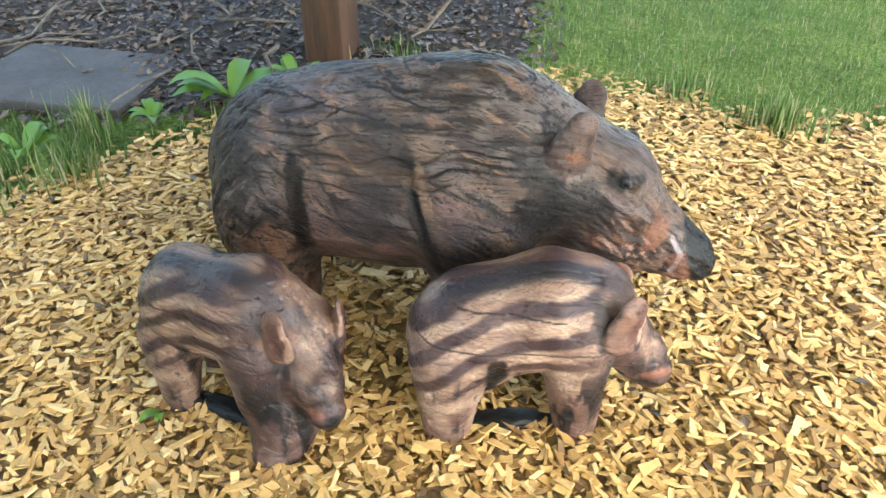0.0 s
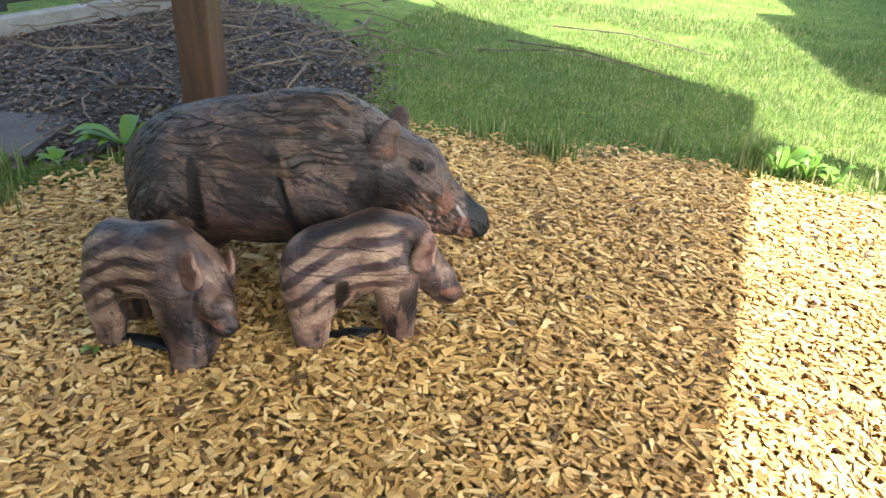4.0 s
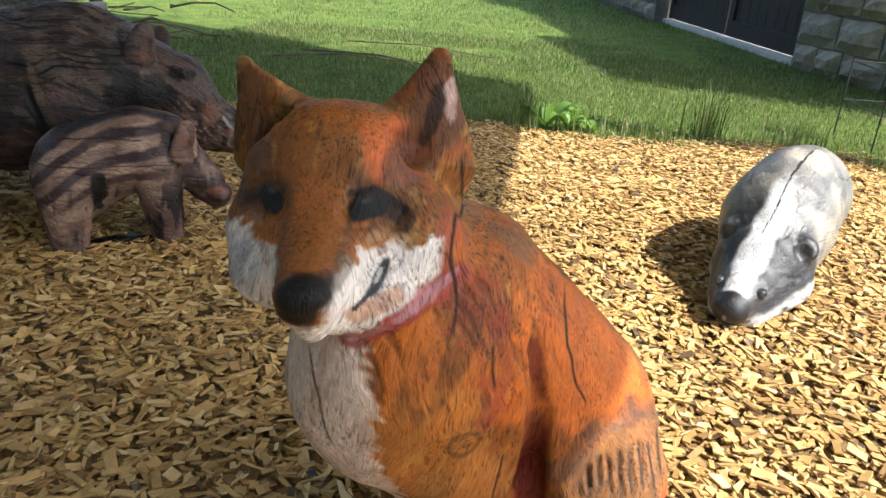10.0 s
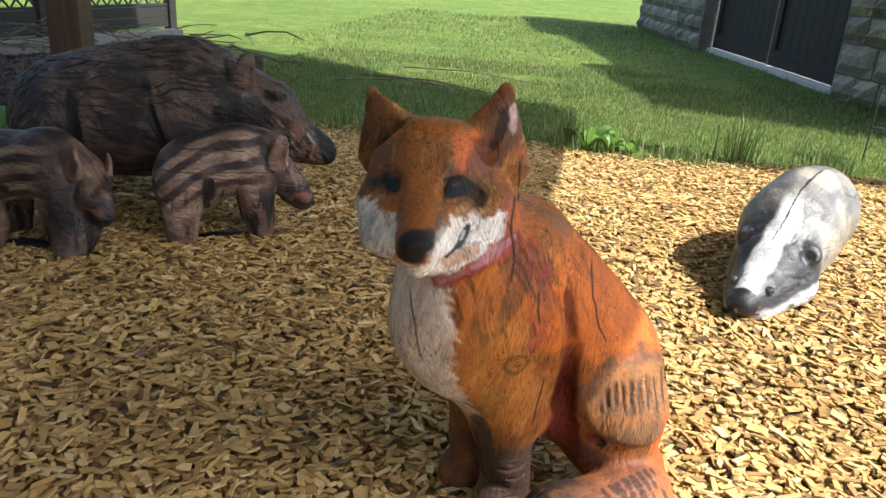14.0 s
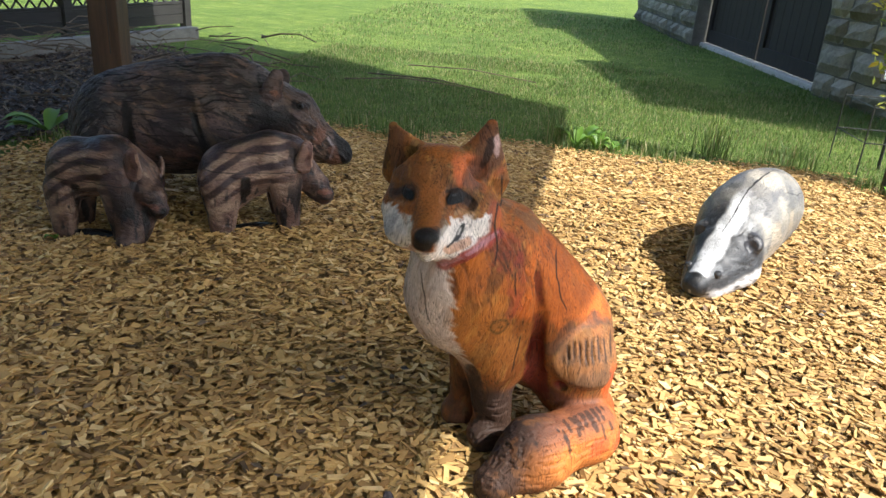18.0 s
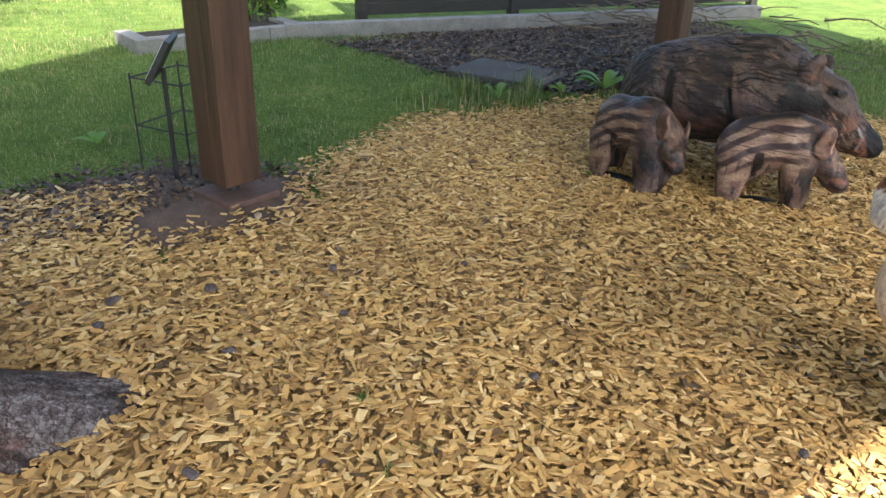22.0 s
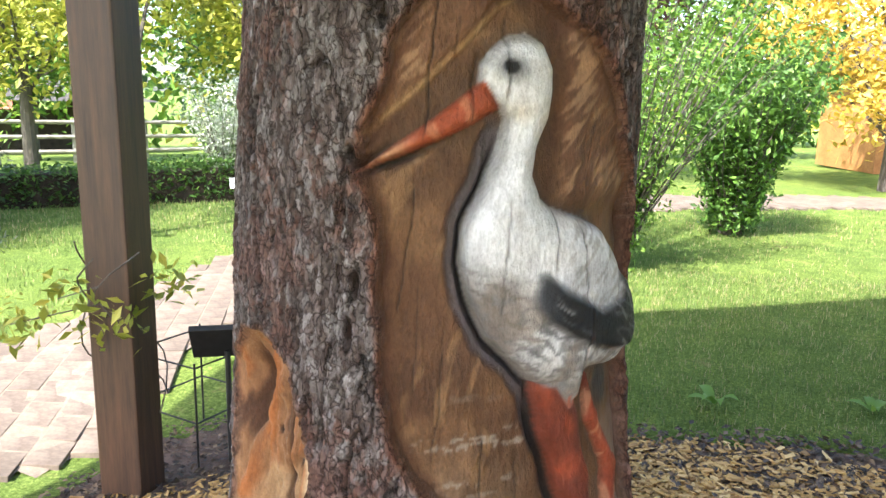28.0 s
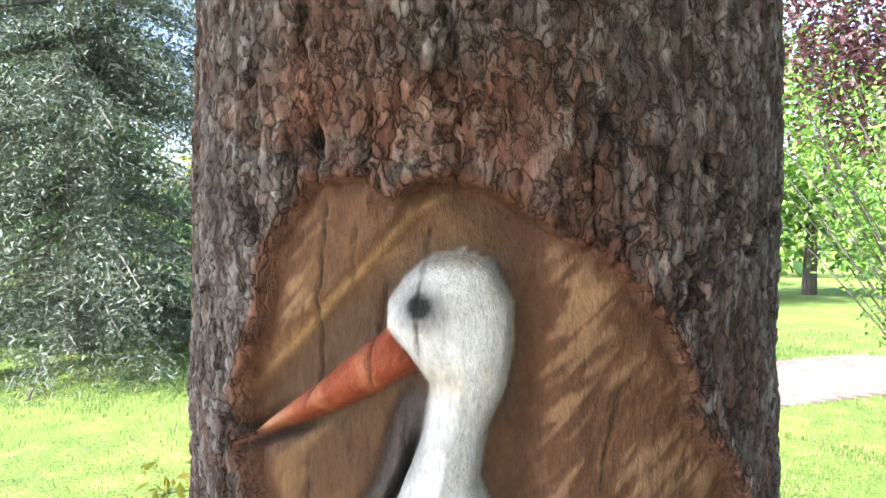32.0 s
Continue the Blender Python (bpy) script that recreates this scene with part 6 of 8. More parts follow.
    tint = lambda c, w: orange * (1 - np.clip(w, 0, 1)[..., None]) + np.array(c) * np.clip(w, 0, 1)[..., None]
    orange = tint((0.36, 0.125, 0.038), smooth01(fold, 0.1, 0.8) * 0.85)
    orange = tint((0.44, 0.29, 0.16), smooth01(fuzz(P3 * np.array([1, 1, 0.5]), 13, 9.0), 0.1, 0.5) * 0.7)
    orange = tint((0.060, 0.024, 0.012), smooth01(-fold, 0.25, 0.9) * 0.9)
    orange = tint((0.66, 0.50, 0.31), (1 - smooth01(wd, 0.010, 0.026)) * smooth01(S, -0.30, -0.22) * smooth01(Z, 0.34, 0.4) * 0.8)
    cutend = np.exp(-((S + 0.155) / 0.035) ** 2 - ((Z - 0.27) / 0.06) ** 2)
    orange = tint((0.50, 0.29, 0.12), smooth01(cutend, 0.3, 0.6) * 0.8)
    orange = tint((0.20, 0.095, 0.07), smooth01(-Z, -0.24, -0.17) * 0.5)
    R = R + Wm * (-bark - 0.012 - 0.060 * smooth01(wd, 0.0, 0.06) + 0.019 * fold * smooth01(wd, 0.0, 0.03) + 0.009 * n_mid + 0.02 * smooth01(cutend, 0.3, 0.6))
    for s1, z1, r1 in ((-0.31, 0.648, 0.008), (-0.219, 0.609, 0.008), (-0.165, 0.534, 0.015), (-0.266, 0.74, 0.010)):
        hole = 1 - smooth01(np.hypot(S - s1, (Z - z1) * 0.75) + 0.004 * n_mid, r1 * 0.7, r1 * 1.5)
        orange = tint((0.03, 0.02, 0.016), hole)
        R = R - 0.012 * hole * Wm
    col = col * (1 - Wm[..., None]) + orange * Wm[..., None]
    lip = smooth01(wd, -0.014, -0.003) * (1 - Wm)
    col = mixw((0.17, 0.085, 0.05), lip * 0.7)
    # dark pits in the bark
    for s1, z1, h in ((-0.045, 1.245, 0.035), (-0.038, 1.02, 0.03), (0.11, 1.595, 0.02), (0.58, 1.57, 0.02), (-0.05, 0.93, 0.04), (0.39, 1.78, 0.02)):
        pit = (1 - smooth01(np.hypot(S - s1, (Z - z1) * 0.012 / h) + 0.004 * n_mid, 0.005, 0.012)) * (1 - M)
        col = mixw((0.025, 0.015, 0.012), pit)
        R = R - 0.02 * pit
    V = np.stack([np.cos(T) * R, np.sin(T) * R, Z], -1)
    nt, nz = D.shape
    a = np.arange(nt)
    i = (a[:, None] * nz + np.arange(nz - 1)).ravel()
    j = (((a + 1) % nt)[:, None] * nz + np.arange(nz - 1)).ravel()
    f = np.stack([i, j, j + 1, i + 1], -1)
    bark_mat, n, l, b = tree_of("tree_surface")
    at = n.new("ShaderNodeAttribute")
    at.attribute_name = "paint"
    tc = n.new("ShaderNodeTexCoord")
    wob = n.new("ShaderNodeTexNoise")
    wob.inputs["Scale"].default_value, wob.inputs["Detail"].default_value = 26, 5
    l.new(tc.outputs["Object"], wob.inputs["Vector"])
    ad = n.new("ShaderNodeVectorMath")
    ad.operation = "MULTIPLY_ADD"
    l.new(wob.outputs["Color"], ad.inputs[0])
    ad.inputs[1].default_value = (0.05, 0.05, 0.08)
    l.new(tc.outputs["Object"], ad.inputs[2])
    mp = n.new("ShaderNodeMapping")
    mp.inputs["Scale"].default_value = (1, 1, 0.42)
    l.new(ad.outputs[0], mp.inputs[0])
    vo = n.new("ShaderNodeTexVoronoi")
    vo.feature, vo.inputs["Scale"].default_value = "DISTANCE_TO_EDGE", 74
    l.new(mp.outputs[0], vo.inputs["Vector"])
    vc = n.new("ShaderNodeTexVoronoi")
    vc.inputs["Scale"].default_value = 74
    l.new(mp.outputs[0], vc.inputs["Vector"])
    sep = n.new("ShaderNodeSeparateColor")
    l.new(vc.outputs["Color"], sep.inputs[0])
    crack = ramp(n, l, vo.outputs["Distance"], [(0.0, (0.20, 0.16, 0.15)), (0.06, (0.58, 0.54, 0.53)), (0.18, (1.0,) * 3), (0.4, (1.08,) * 3)])
    broken = ramp(n, l, noise_of(n, l, 34, 4, 0.7), [(0.36, (0.0,) * 3), (0.52, (1.0,) * 3)])
    crack = mixed(n, l, (1.0, 1.0, 1.0), crack, broken)
    tint = ramp(n, l, sep.outputs[0], [(0.0, (0.60, 0.48, 0.44)), (0.30, (0.92, 0.80, 0.76)), (0.5, (1.0, 0.98, 0.97)), (0.8, (1.2, 1.2, 1.2)), (1.0, (1.7, 1.7, 1.73))])
    bk = mixed(n, l, mixed(n, l, at.outputs["Color"], crack, 1.0, "MULTIPLY"), tint, 0.85, "MULTIPLY")
    g = noise_of(n, l, 24, 6, 0.7, (1, 1, 0.5))
    fine = noise_of(n, l, 150, 5, 0.7, (1, 1, 0.5))
    flake = noise_of(n, l, 70, 5, 0.75, (1, 1, 0.35))
    bk = mixed(n, l, bk, ramp(n, l, flake, [(0.36, (0.36, 0.32, 0.31)), (0.46, (0.92, 0.90, 0.89)), (0.58, (1.15,) * 3), (0.66, (1.7, 1.7, 1.72))]), 0.9, "MULTIPLY")
    wd = mixed(n, l, at.outputs["Color"], ramp(n, l, g, [(0.28, (0.6, 0.58, 0.56)), (0.72, (1.3, 1.28, 1.25))]), 0.8, "MULTIPLY")
    c = mixed(n, l, wd, bk, at.outputs["Alpha"])
    c = mixed(n, l, c, ramp(n, l, fine, [(0.3, (0.72,) * 3), (0.7, (1.2,) * 3)]), 0.9, "MULTIPLY")
    l.new(c, b.inputs["Base Color"])
    b.inputs["Specular IOR Level"].default_value = 0.3
    l.new(ramp(n, l, at.outputs["Alpha"], [(0.0, (0.5,) * 3), (1.0, (0.85,) * 3)]), b.inputs["Roughness"])
    hb = mixed(n, l, mixed(n, l, mixed(n, l, crack, tint, 0.30), flake, 0.5), fine, 0.2)
    bumped(n, l, b, mixed(n, l, mixed(n, l, g, fine, 0.5), hb, at.outputs["Alpha"]), 0.9, 0.014)
    me = big_mesh("tree_trunk", V.reshape(-1, 3), f, bark_mat)
    c4 = np.ones((nt * nz, 4), np.float32)
    c4[:, :3] = np.clip(col.reshape(-1, 3), 0.004, 1)
    c4[:, 3] = np.clip((1 - M) * (1 - Wm), 0, 1).reshape(-1)
    ca = me.color_attributes.new("paint", "FLOAT_COLOR", "POINT")
    ca.data.foreach_set("color", c4.ravel())
    me.polygons.foreach_set("use_smooth", [True] * len(f))
    ob = new("carved_tree_trunk", me)
    ob.matrix_world = pose(TRUNK[0], TRUNK[1], 0)
    tagged(ob, "thick barked tree trunk with a painted stork carved into it", "tree trunk")


carved_tree()

# ---- shelter: posts and an assumed roof ----
POST = plain("stained_post", (0.026, 0.013, 0.008), (0.105, 0.050, 0.026), 3.4, 0.55, 0.4, 0.003, (9, 9, 0.6))
RUST = plain("rusty_iron", (0.07, 0.04, 0.032), (0.13, 0.075, 0.058), 20, 0.8, 0.4)
BLACK = plain("black_iron", (0.012, 0.012, 0.012), (0.03, 0.03, 0.03), 30, 0.5, 0.2)


def shelter_post(x, y, yaw, plate, z0=None, side=0.17):
    z = float(rise(x, y)) if z0 is None else z0
    e = empty("shelter_post", pose(x, y, z, 0, 0, yaw), "square dark-stained timber post of a shelter" + (" on a rusty foot plate" if plate else ""), "post", "shelter posts")
    h = side / 2
    bm = bmesh.new()
    box(bm, -h, -h, 0.062 if plate else -0.02, h, h, 3.0 - z, bevel=0.008)
    part("timber", bm, POST, e)
    bm = bmesh.new()
    box(bm, h - 0.06, -h - 0.0015, 0.35, h - 0.056, -h + 0.01, 2.6 - z)
    part("drying_crack", bm, BLACK, e, "dark split along the grain")
    if plate:
        bm = bmesh.new()
        box(bm, -0.11, -0.12, -0.01, 0.15, 0.13, 0.020, bevel=0.004)
        part("foot_plate", bm, RUST, e, "rusty red foot plate")
        bm = bmesh.new()
        rod(bm, (0, 0, 0.015), (0, 0, 0.07), 0.03)
        part("dowel", bm, BLACK, e, "dark iron dowel under the timber")
    return e


shelter_post(-3.03, 4.03, 12, False)
shelter_post(1.66, 4.60, 8, False)
shelter_post(-2.82, 0.79, 12, True, side=0.175)
shelter_post(-2.455, -2.262, 5, False, z0=-0.1, side=0.158)


# pale, so that the underside bounces light into the shade
ROOF_BOARD = plain("pale_roof_board", (0.50, 0.40, 0.28), (0.68, 0.57, 0.42), 3, 0.7, 0.2, 0.003, (1, 8, 1))


def assumed_roof():
    """An assumed boarded roof on the posts, open round the trunk."""
    bm = bmesh.new()
    # never in view: outlined to drop its shadow where the shade lies
    outer = [(2.12, 5.3), (1.88, -3.6), (-1.7, -3.4), (-4.4, 1.7), (-4.4, 7.6), (-1.6, 7.15)]
    hole = [(TRUNK[0] + 0.40 * math.cos(a), TRUNK[1] + 0.40 * math.sin(a)) for a in np.linspace(0, 2 * math.pi, 17)[:-1]]
    es = []
    for ring in (outer, hole):
        vs = [bm.verts.new((x, y, 3.0)) for x, y in ring]
        es += [bm.edges.new((a, b)) for a, b in zip(vs, vs[1:] + vs[:1])]
    bmesh.ops.triangle_fill(bm, use_beauty=True, edges=es)
    r = bmesh.ops.extrude_face_region(bm, geom=bm.faces[:])
    bmesh.ops.translate(bm, vec=(0, 0, 0.06), verts=[v for v in r["geom"] if isinstance(v, bmesh.types.BMVert)])
    bmesh.ops.recalc_face_normals(bm, faces=bm.faces[:])
    ob = part("assumed_roof", bm, ROOF_BOARD)
    tagged(ob, "plain boarded timber roof over the carvings, assumed and unseen, added for its shade", "roof", kind="structure")


assumed_roof()

SIGN_FACE = plain("sign_print", (0.30, 0.36, 0.42), (0.5, 0.55, 0.6), 18, 0.35, 0)
WHITE = plain("white_print", (0.7, 0.7, 0.7), (0.8, 0.8, 0.8), 10, 0.5, 0)


def info_sign(x, y, yaw, board_yaw, cage_at, cage_yaw, cage=0.36, height=0.62, rings=(0.20, 0.42), w=0.13, tilt=60):
    z = float(rise(x, y))
    e = empty("info_sign", pose(x, y, z, 0, 0, yaw), "small slanted sign board on a black iron stake", "sign", "info signs")
    bm = bmesh.new()
    rod(bm, (0, 0, -0.05), (0, 0, height - 0.04), 0.011)
    part("stake", bm, BLACK, e)
    bm = bmesh.new()
    m = pose(0, 0, height, tilt, 0, board_yaw)
    box(bm, -w, -0.10, -0.012, w, 0.10, 0.012, m, 0.003)
    b = part("board", bm, BLACK, e)
    bm = bmesh.new()
    box(bm, 0.015 - w, -0.085, 0.013, w - 0.015, 0.085, 0.016, m)
    part("print", bm, SIGN_FACE, b, "pale printed sheet")
    bm = bmesh.new()
    for k in range(5):
        box(bm, 0.03 - w, 0.05 - 0.025 * k, 0.0165, w - 0.04 - 0.02 * (k % 3), 0.058 - 0.025 * k, 0.018, m)
    part("lines", bm, WHITE, b, "rows of unreadable white text")
    c = empty("wire_cage", pose(*cage_at, float(rise(*cage_at)), 0, 0, cage_yaw), "low square cage of thin black rods round a plant", "plant cage", "wire cages")
    h = cage / 2
    cs = [(-h, -h), (h, -h), (h, h), (-h, h)]
    for px, py in cs:
        bm = bmesh.new()
        rod(bm, (px, py, -0.04), (px, py, rings[-1] + 0.02), 0.0045, seg=6)
        part("upright", bm, BLACK, c)
    for rz in rings:
        for a, b2 in zip(cs, cs[1:] + cs[:1]):
            bm = bmesh.new()
            rod(bm, (*a, rz), (*b2, rz), 0.004, seg=6)
            part("rail", bm, BLACK, c)


info_sign(-2.72, -2.02, 20, -83, (-2.86, -2.24), -15, height=0.49, tilt=48)
info_sign(-3.19, 0.69, 10, -40, (-3.40, 0.83), 26, cage=0.30, height=0.54, w=0.11)
info_sign(1.72, 5.2, 5, -22, (1.72, 5.2), 5, cage=0.46, tilt=45)


# ---- the stone barn ----
STONE = plain("sandstone_block", (0.15, 0.135, 0.11), (0.36, 0.325, 0.265), 5, 0.9, 0.9, 0.02, obj=0.38)
MORTAR = plain("mortar", (0.09, 0.083, 0.072), (0.16, 0.15, 0.13), 12, 0.95, 0.6)
DOOR = plain("barn_door_paint", (0.012, 0.008, 0.007), (0.032, 0.021, 0.017), 5, 0.8, 0.4, 0.003, (8, 8, 0.6))
PALE = plain("pale_sill", (0.42, 0.40, 0.36), (0.6, 0.58, 0.54), 9, 0.8, 0.4)


def rough_stone(w, h, d, seed):
    """A hewn block: a box with an uneven, rounded face, front towards -y."""
    rng = random.Random(seed)
    nx, nz = 5, 4
    vs, fs = [], []
    for i in range(nx):
        for k in range(nz):
            x, z = -w / 2 + w * i / (nx - 1), h * k / (nz - 1)
            rim = i in (0, nx - 1) or k in (0, nz - 1)
            vs.append((x + (0 if rim else rng.uniform(-1, 1) * w * 0.05) + (rng.uniform(-0.012, 0.012) if rim else 0), -(0.004 if rim else d * rng.uniform(0.5, 1.0)), z + (rng.uniform(-0.01, 0.01) if rim else 0)))
    n = len(vs)
    vs += [(-w / 2, 0.06, 0), (w / 2, 0.06, 0), (w / 2, 0.06, h), (-w / 2, 0.06, h)]
    for i in range(nx - 1):
        for k in range(nz - 1):
            a = i * nz + k
            fs.append((a, a + nz, a + nz + 1, a + 1))
    lo = [i * nz for i in range(nx)]
    hi = [i * nz + nz - 1 for i in range(nx)]
    fs += [tuple(lo[::-1]) + (n, n + 1), tuple(hi) + (n + 2, n + 3)]
    fs += [tuple(range(0, nz)) + (n + 3, n), tuple((nx - 1) * nz + k for k in range(nz - 1, -1, -1)) + (n + 1, n + 2)]
    me = mesh_of("stone", vs, fs, STONE)
    return me


STONES = [(w, h, rough_stone(w, h, 0.075, 10 * i + j)) for i, w in enumerate((0.34, 0.44, 0.56)) for j, h in enumerate((0.24, 0.29))]


def stone_wall(name, a, b, height, label, seed):
    """A wall from a to b whose stony side is on the right hand of that way."""
    a, b = Vector((*a, 0)), Vector((*b, 0))
    d = b - a
    yaw = math.degrees(math.atan2(d.y, d.x))
    bm = bmesh.new()
    box(bm, 0, 0.0, -0.2, d.length, 0.5, height)
    ob = part(name, bm, MORTAR)
    ob.matrix_world = pose(a.x, a.y, 0, 0, 0, yaw)
    tagged(ob, label, "wall", kind="structure")
    rng, z, row = random.Random(seed), 0.0, 0
    while z < height - 0.2:
        hh = rng.choice((0.24, 0.29))
        x = 0.0
        while x < d.length - 0.05:
            w, h, me = rng.choice([s for s in STONES if s[1] == hh])
            fit_w = min(w, d.length - x)
            s = new("stone", me)
            s.parent = ob
            s.matrix_basis = Matrix.Translation((x + fit_w / 2, 0, z)) @ Matrix.Diagonal((fit_w / w * 0.94, rng.uniform(0.7, 1.3), 0.91, 1))
            x += fit_w
        z += hh
    return ob


stone_wall("wall_stone_1", (0.55, 16.2), (1.22, 12.15), 3.0, "rough sandstone block wall of a barn beside the door", 1)
stone_wall("wall_stone_2", (2.02, 8.28), (2.75, 5.9), 3.0, "rough sandstone block wall of a barn, mortared", 2)


def barn_doors():
    a, b = Vector((1.27, 12.15, 0)), Vector((2.04, 8.28, 0))
    d = b - a
    e = empty("door_1", pose(a.x + 0.18, a.y + 0.02, 0, 0, 0, math.degrees(math.atan2(d.y, d.x))), "wide dark brown boarded barn door, closed", "door", kind="structure")
    L = d.length
    for leaf in range(2):
        x0, x1 = L * leaf / 2 + 0.02, L * (leaf + 1) / 2 - 0.02
        n = 9
        for k in range(n):
            bm = bmesh.new()
            box(bm, x0 + (x1 - x0) * k / n + 0.004, 0.0, 0.06, x0 + (x1 - x0) * (k + 1) / n - 0.004, 0.03, 2.7, bevel=0.003)
            part("plank", bm, DOOR, e)
        for px in (x0, x1 - 0.12):
            bm = bmesh.new()
            box(bm, px, -0.035, 0.06, px + 0.12, -0.002, 2.7, bevel=0.004)
            part("stile", bm, DOOR, e)
        bm = bmesh.new()
        box(bm, x0 + 0.122, -0.035, 0.06, x1 - 0.122, -0.002, 0.24, bevel=0.004)
        part("rail", bm, DOOR, e)
    bm = bmesh.new()
    box(bm, -0.08, -0.10, -0.03, L + 0.05, 0.10, 0.045, bevel=0.01)
    part("sill", bm, PALE, e, "pale stone door sill")
    bm = bmesh.new()
    box(bm, -0.10, -0.07, 0.05, -0.02, 0.03, 2.8, bevel=0.008)
    part("jamb", bm, PALE, e, "whitewashed door jamb")


barn_doors()

# ---- kerbs, low walls and slabs at the back ----
CONCRETE = plain("concrete", (0.16, 0.15, 0.135), (0.27, 0.26, 0.235), 7, 0.9, 0.5, 0.006)
SLATE = plain("slate_slab", (0.045, 0.038, 0.033), (0.085, 0.075, 0.066), 5, 0.8, 0.6, 0.01)
DARKWALL = plain("dark_boarding", (0.012, 0.011, 0.011), (0.03, 0.027, 0.025), 4, 0.7, 0.3, 0.004, (1, 1, 8))


def slab(name, x0, y0, x1, y1, z0, z1, mat, label, category, yaw=0.0, kind="", bevel=0.012):
    bm = bmesh.new()
    w, d = x1 - x0, y1 - y0
    box(bm, -w / 2, -d / 2, z0, w / 2, d / 2, z1, bevel=bevel)
    ob = part(name, bm, mat)
    ob.matrix_world = pose((x0 + x1) / 2, (y0 + y1) / 2, 0, 0, 0, yaw)
    return tagged(ob, label, category, kind=kind)


slab("stone_slab", -4.25, 3.1, -3.5, 3.65, 0.0, 0.05, SLATE, "weathered grey stone slab lying in the soil", "slab", 20)
slab("kerb", -5.35, 2.6, -5.22, 8.0, -0.05, 0.12, CONCRETE, "pale concrete kerb along a dark fence", "kerb", -14, "structure")


def lattice_fence():
    e = empty("lattice_fence", pose(-5.95, 5.6, 0.0, 0, 0, 76), "dark boarded fence with a narrow strip of diamond lattice", "fence")
    for k in range(4):
        bm = bmesh.new()
        box(bm, -1.9 + 1.7 * k - 0.05, -0.05, 0, -1.9 + 1.7 * k + 0.05, 0.05, 1.5, bevel=0.005)
        part("post", bm, DARKWALL, e)
    for k in range(3):
        x0, x1 = -1.84 + 1.7 * k, -0.26 + 1.7 * k
        for z in (0.05, 0.165, 0.49, 0.605, 0.72, 0.835, 0.95, 1.065, 1.18, 1.295):
            bm = bmesh.new()
            box(bm, x0, -0.02, z, x1, 0.02, z + 0.11, bevel=0.003)
            part("board", bm, DARKWALL, e)
        for z in (0.28, 0.45):
            bm = bmesh.new()
            box(bm, x0, -0.025, z, x1, 0.025, z + 0.03, bevel=0.003)
            part("rail", bm, DARKWALL, e)
        for s in (-1, 1):
            for q in range(11):
                a = x0 + 0.03 + 0.144 * q
                bm = bmesh.new()
                rod(bm, (a, 0.006 * s, 0.30 if s > 0 else 0.46), (min(a + 0.13, x1), 0.006 * s, 0.46 if s > 0 else 0.30), 0.012, seg=4)
                part("slat", bm, DARKWALL, e)


lattice_fence()


def planter():
    e = empty("planter_kerb", pose(-5.92, 2.14, 0, 0, 0, 92), "low bed edged with pale concrete blocks", "planter")
    for k in range(4):
        bm = bmesh.new()
        box(bm, -0.74 + 0.37 * k, -0.06, -0.04, -0.376 + 0.37 * k, 0.06, 0.105, bevel=0.008)
        part("block", bm, CONCRETE, e)
    for s in (-0.74, 0.62):
        bm = bmesh.new()
        box(bm, s, 0.065, -0.04, s + 0.12, 0.43, 0.105, bevel=0.008)
        part("block", bm, CONCRETE, e)
    bm = bmesh.new()
    box(bm, -0.617, 0.065, -0.02, 0.617, 0.43, 0.075)
    part("soil", bm, SOIL, e, "dark soil filling")


planter()

# ---- paving ----
PAVER = plain("pale_paver", (0.105, 0.078, 0.060), (0.185, 0.145, 0.113), 6, 0.85, 0.4, 0.004, obj=0.15)
PAVER_FAR = plain("pale_paver_far", (0.105, 0.078, 0.060), (0.185, 0.145, 0.113), 6, 0.85, 0.4, 0.004, island=0.15)
SAND = plain("joint_sand", (0.15, 0.12, 0.09), (0.24, 0.195, 0.15), 20, 0.95, 0.4)
path = bed_sheet("path", PAVED, SAND, 0.0215, "path of pale sand-coloured square pavers", "path")


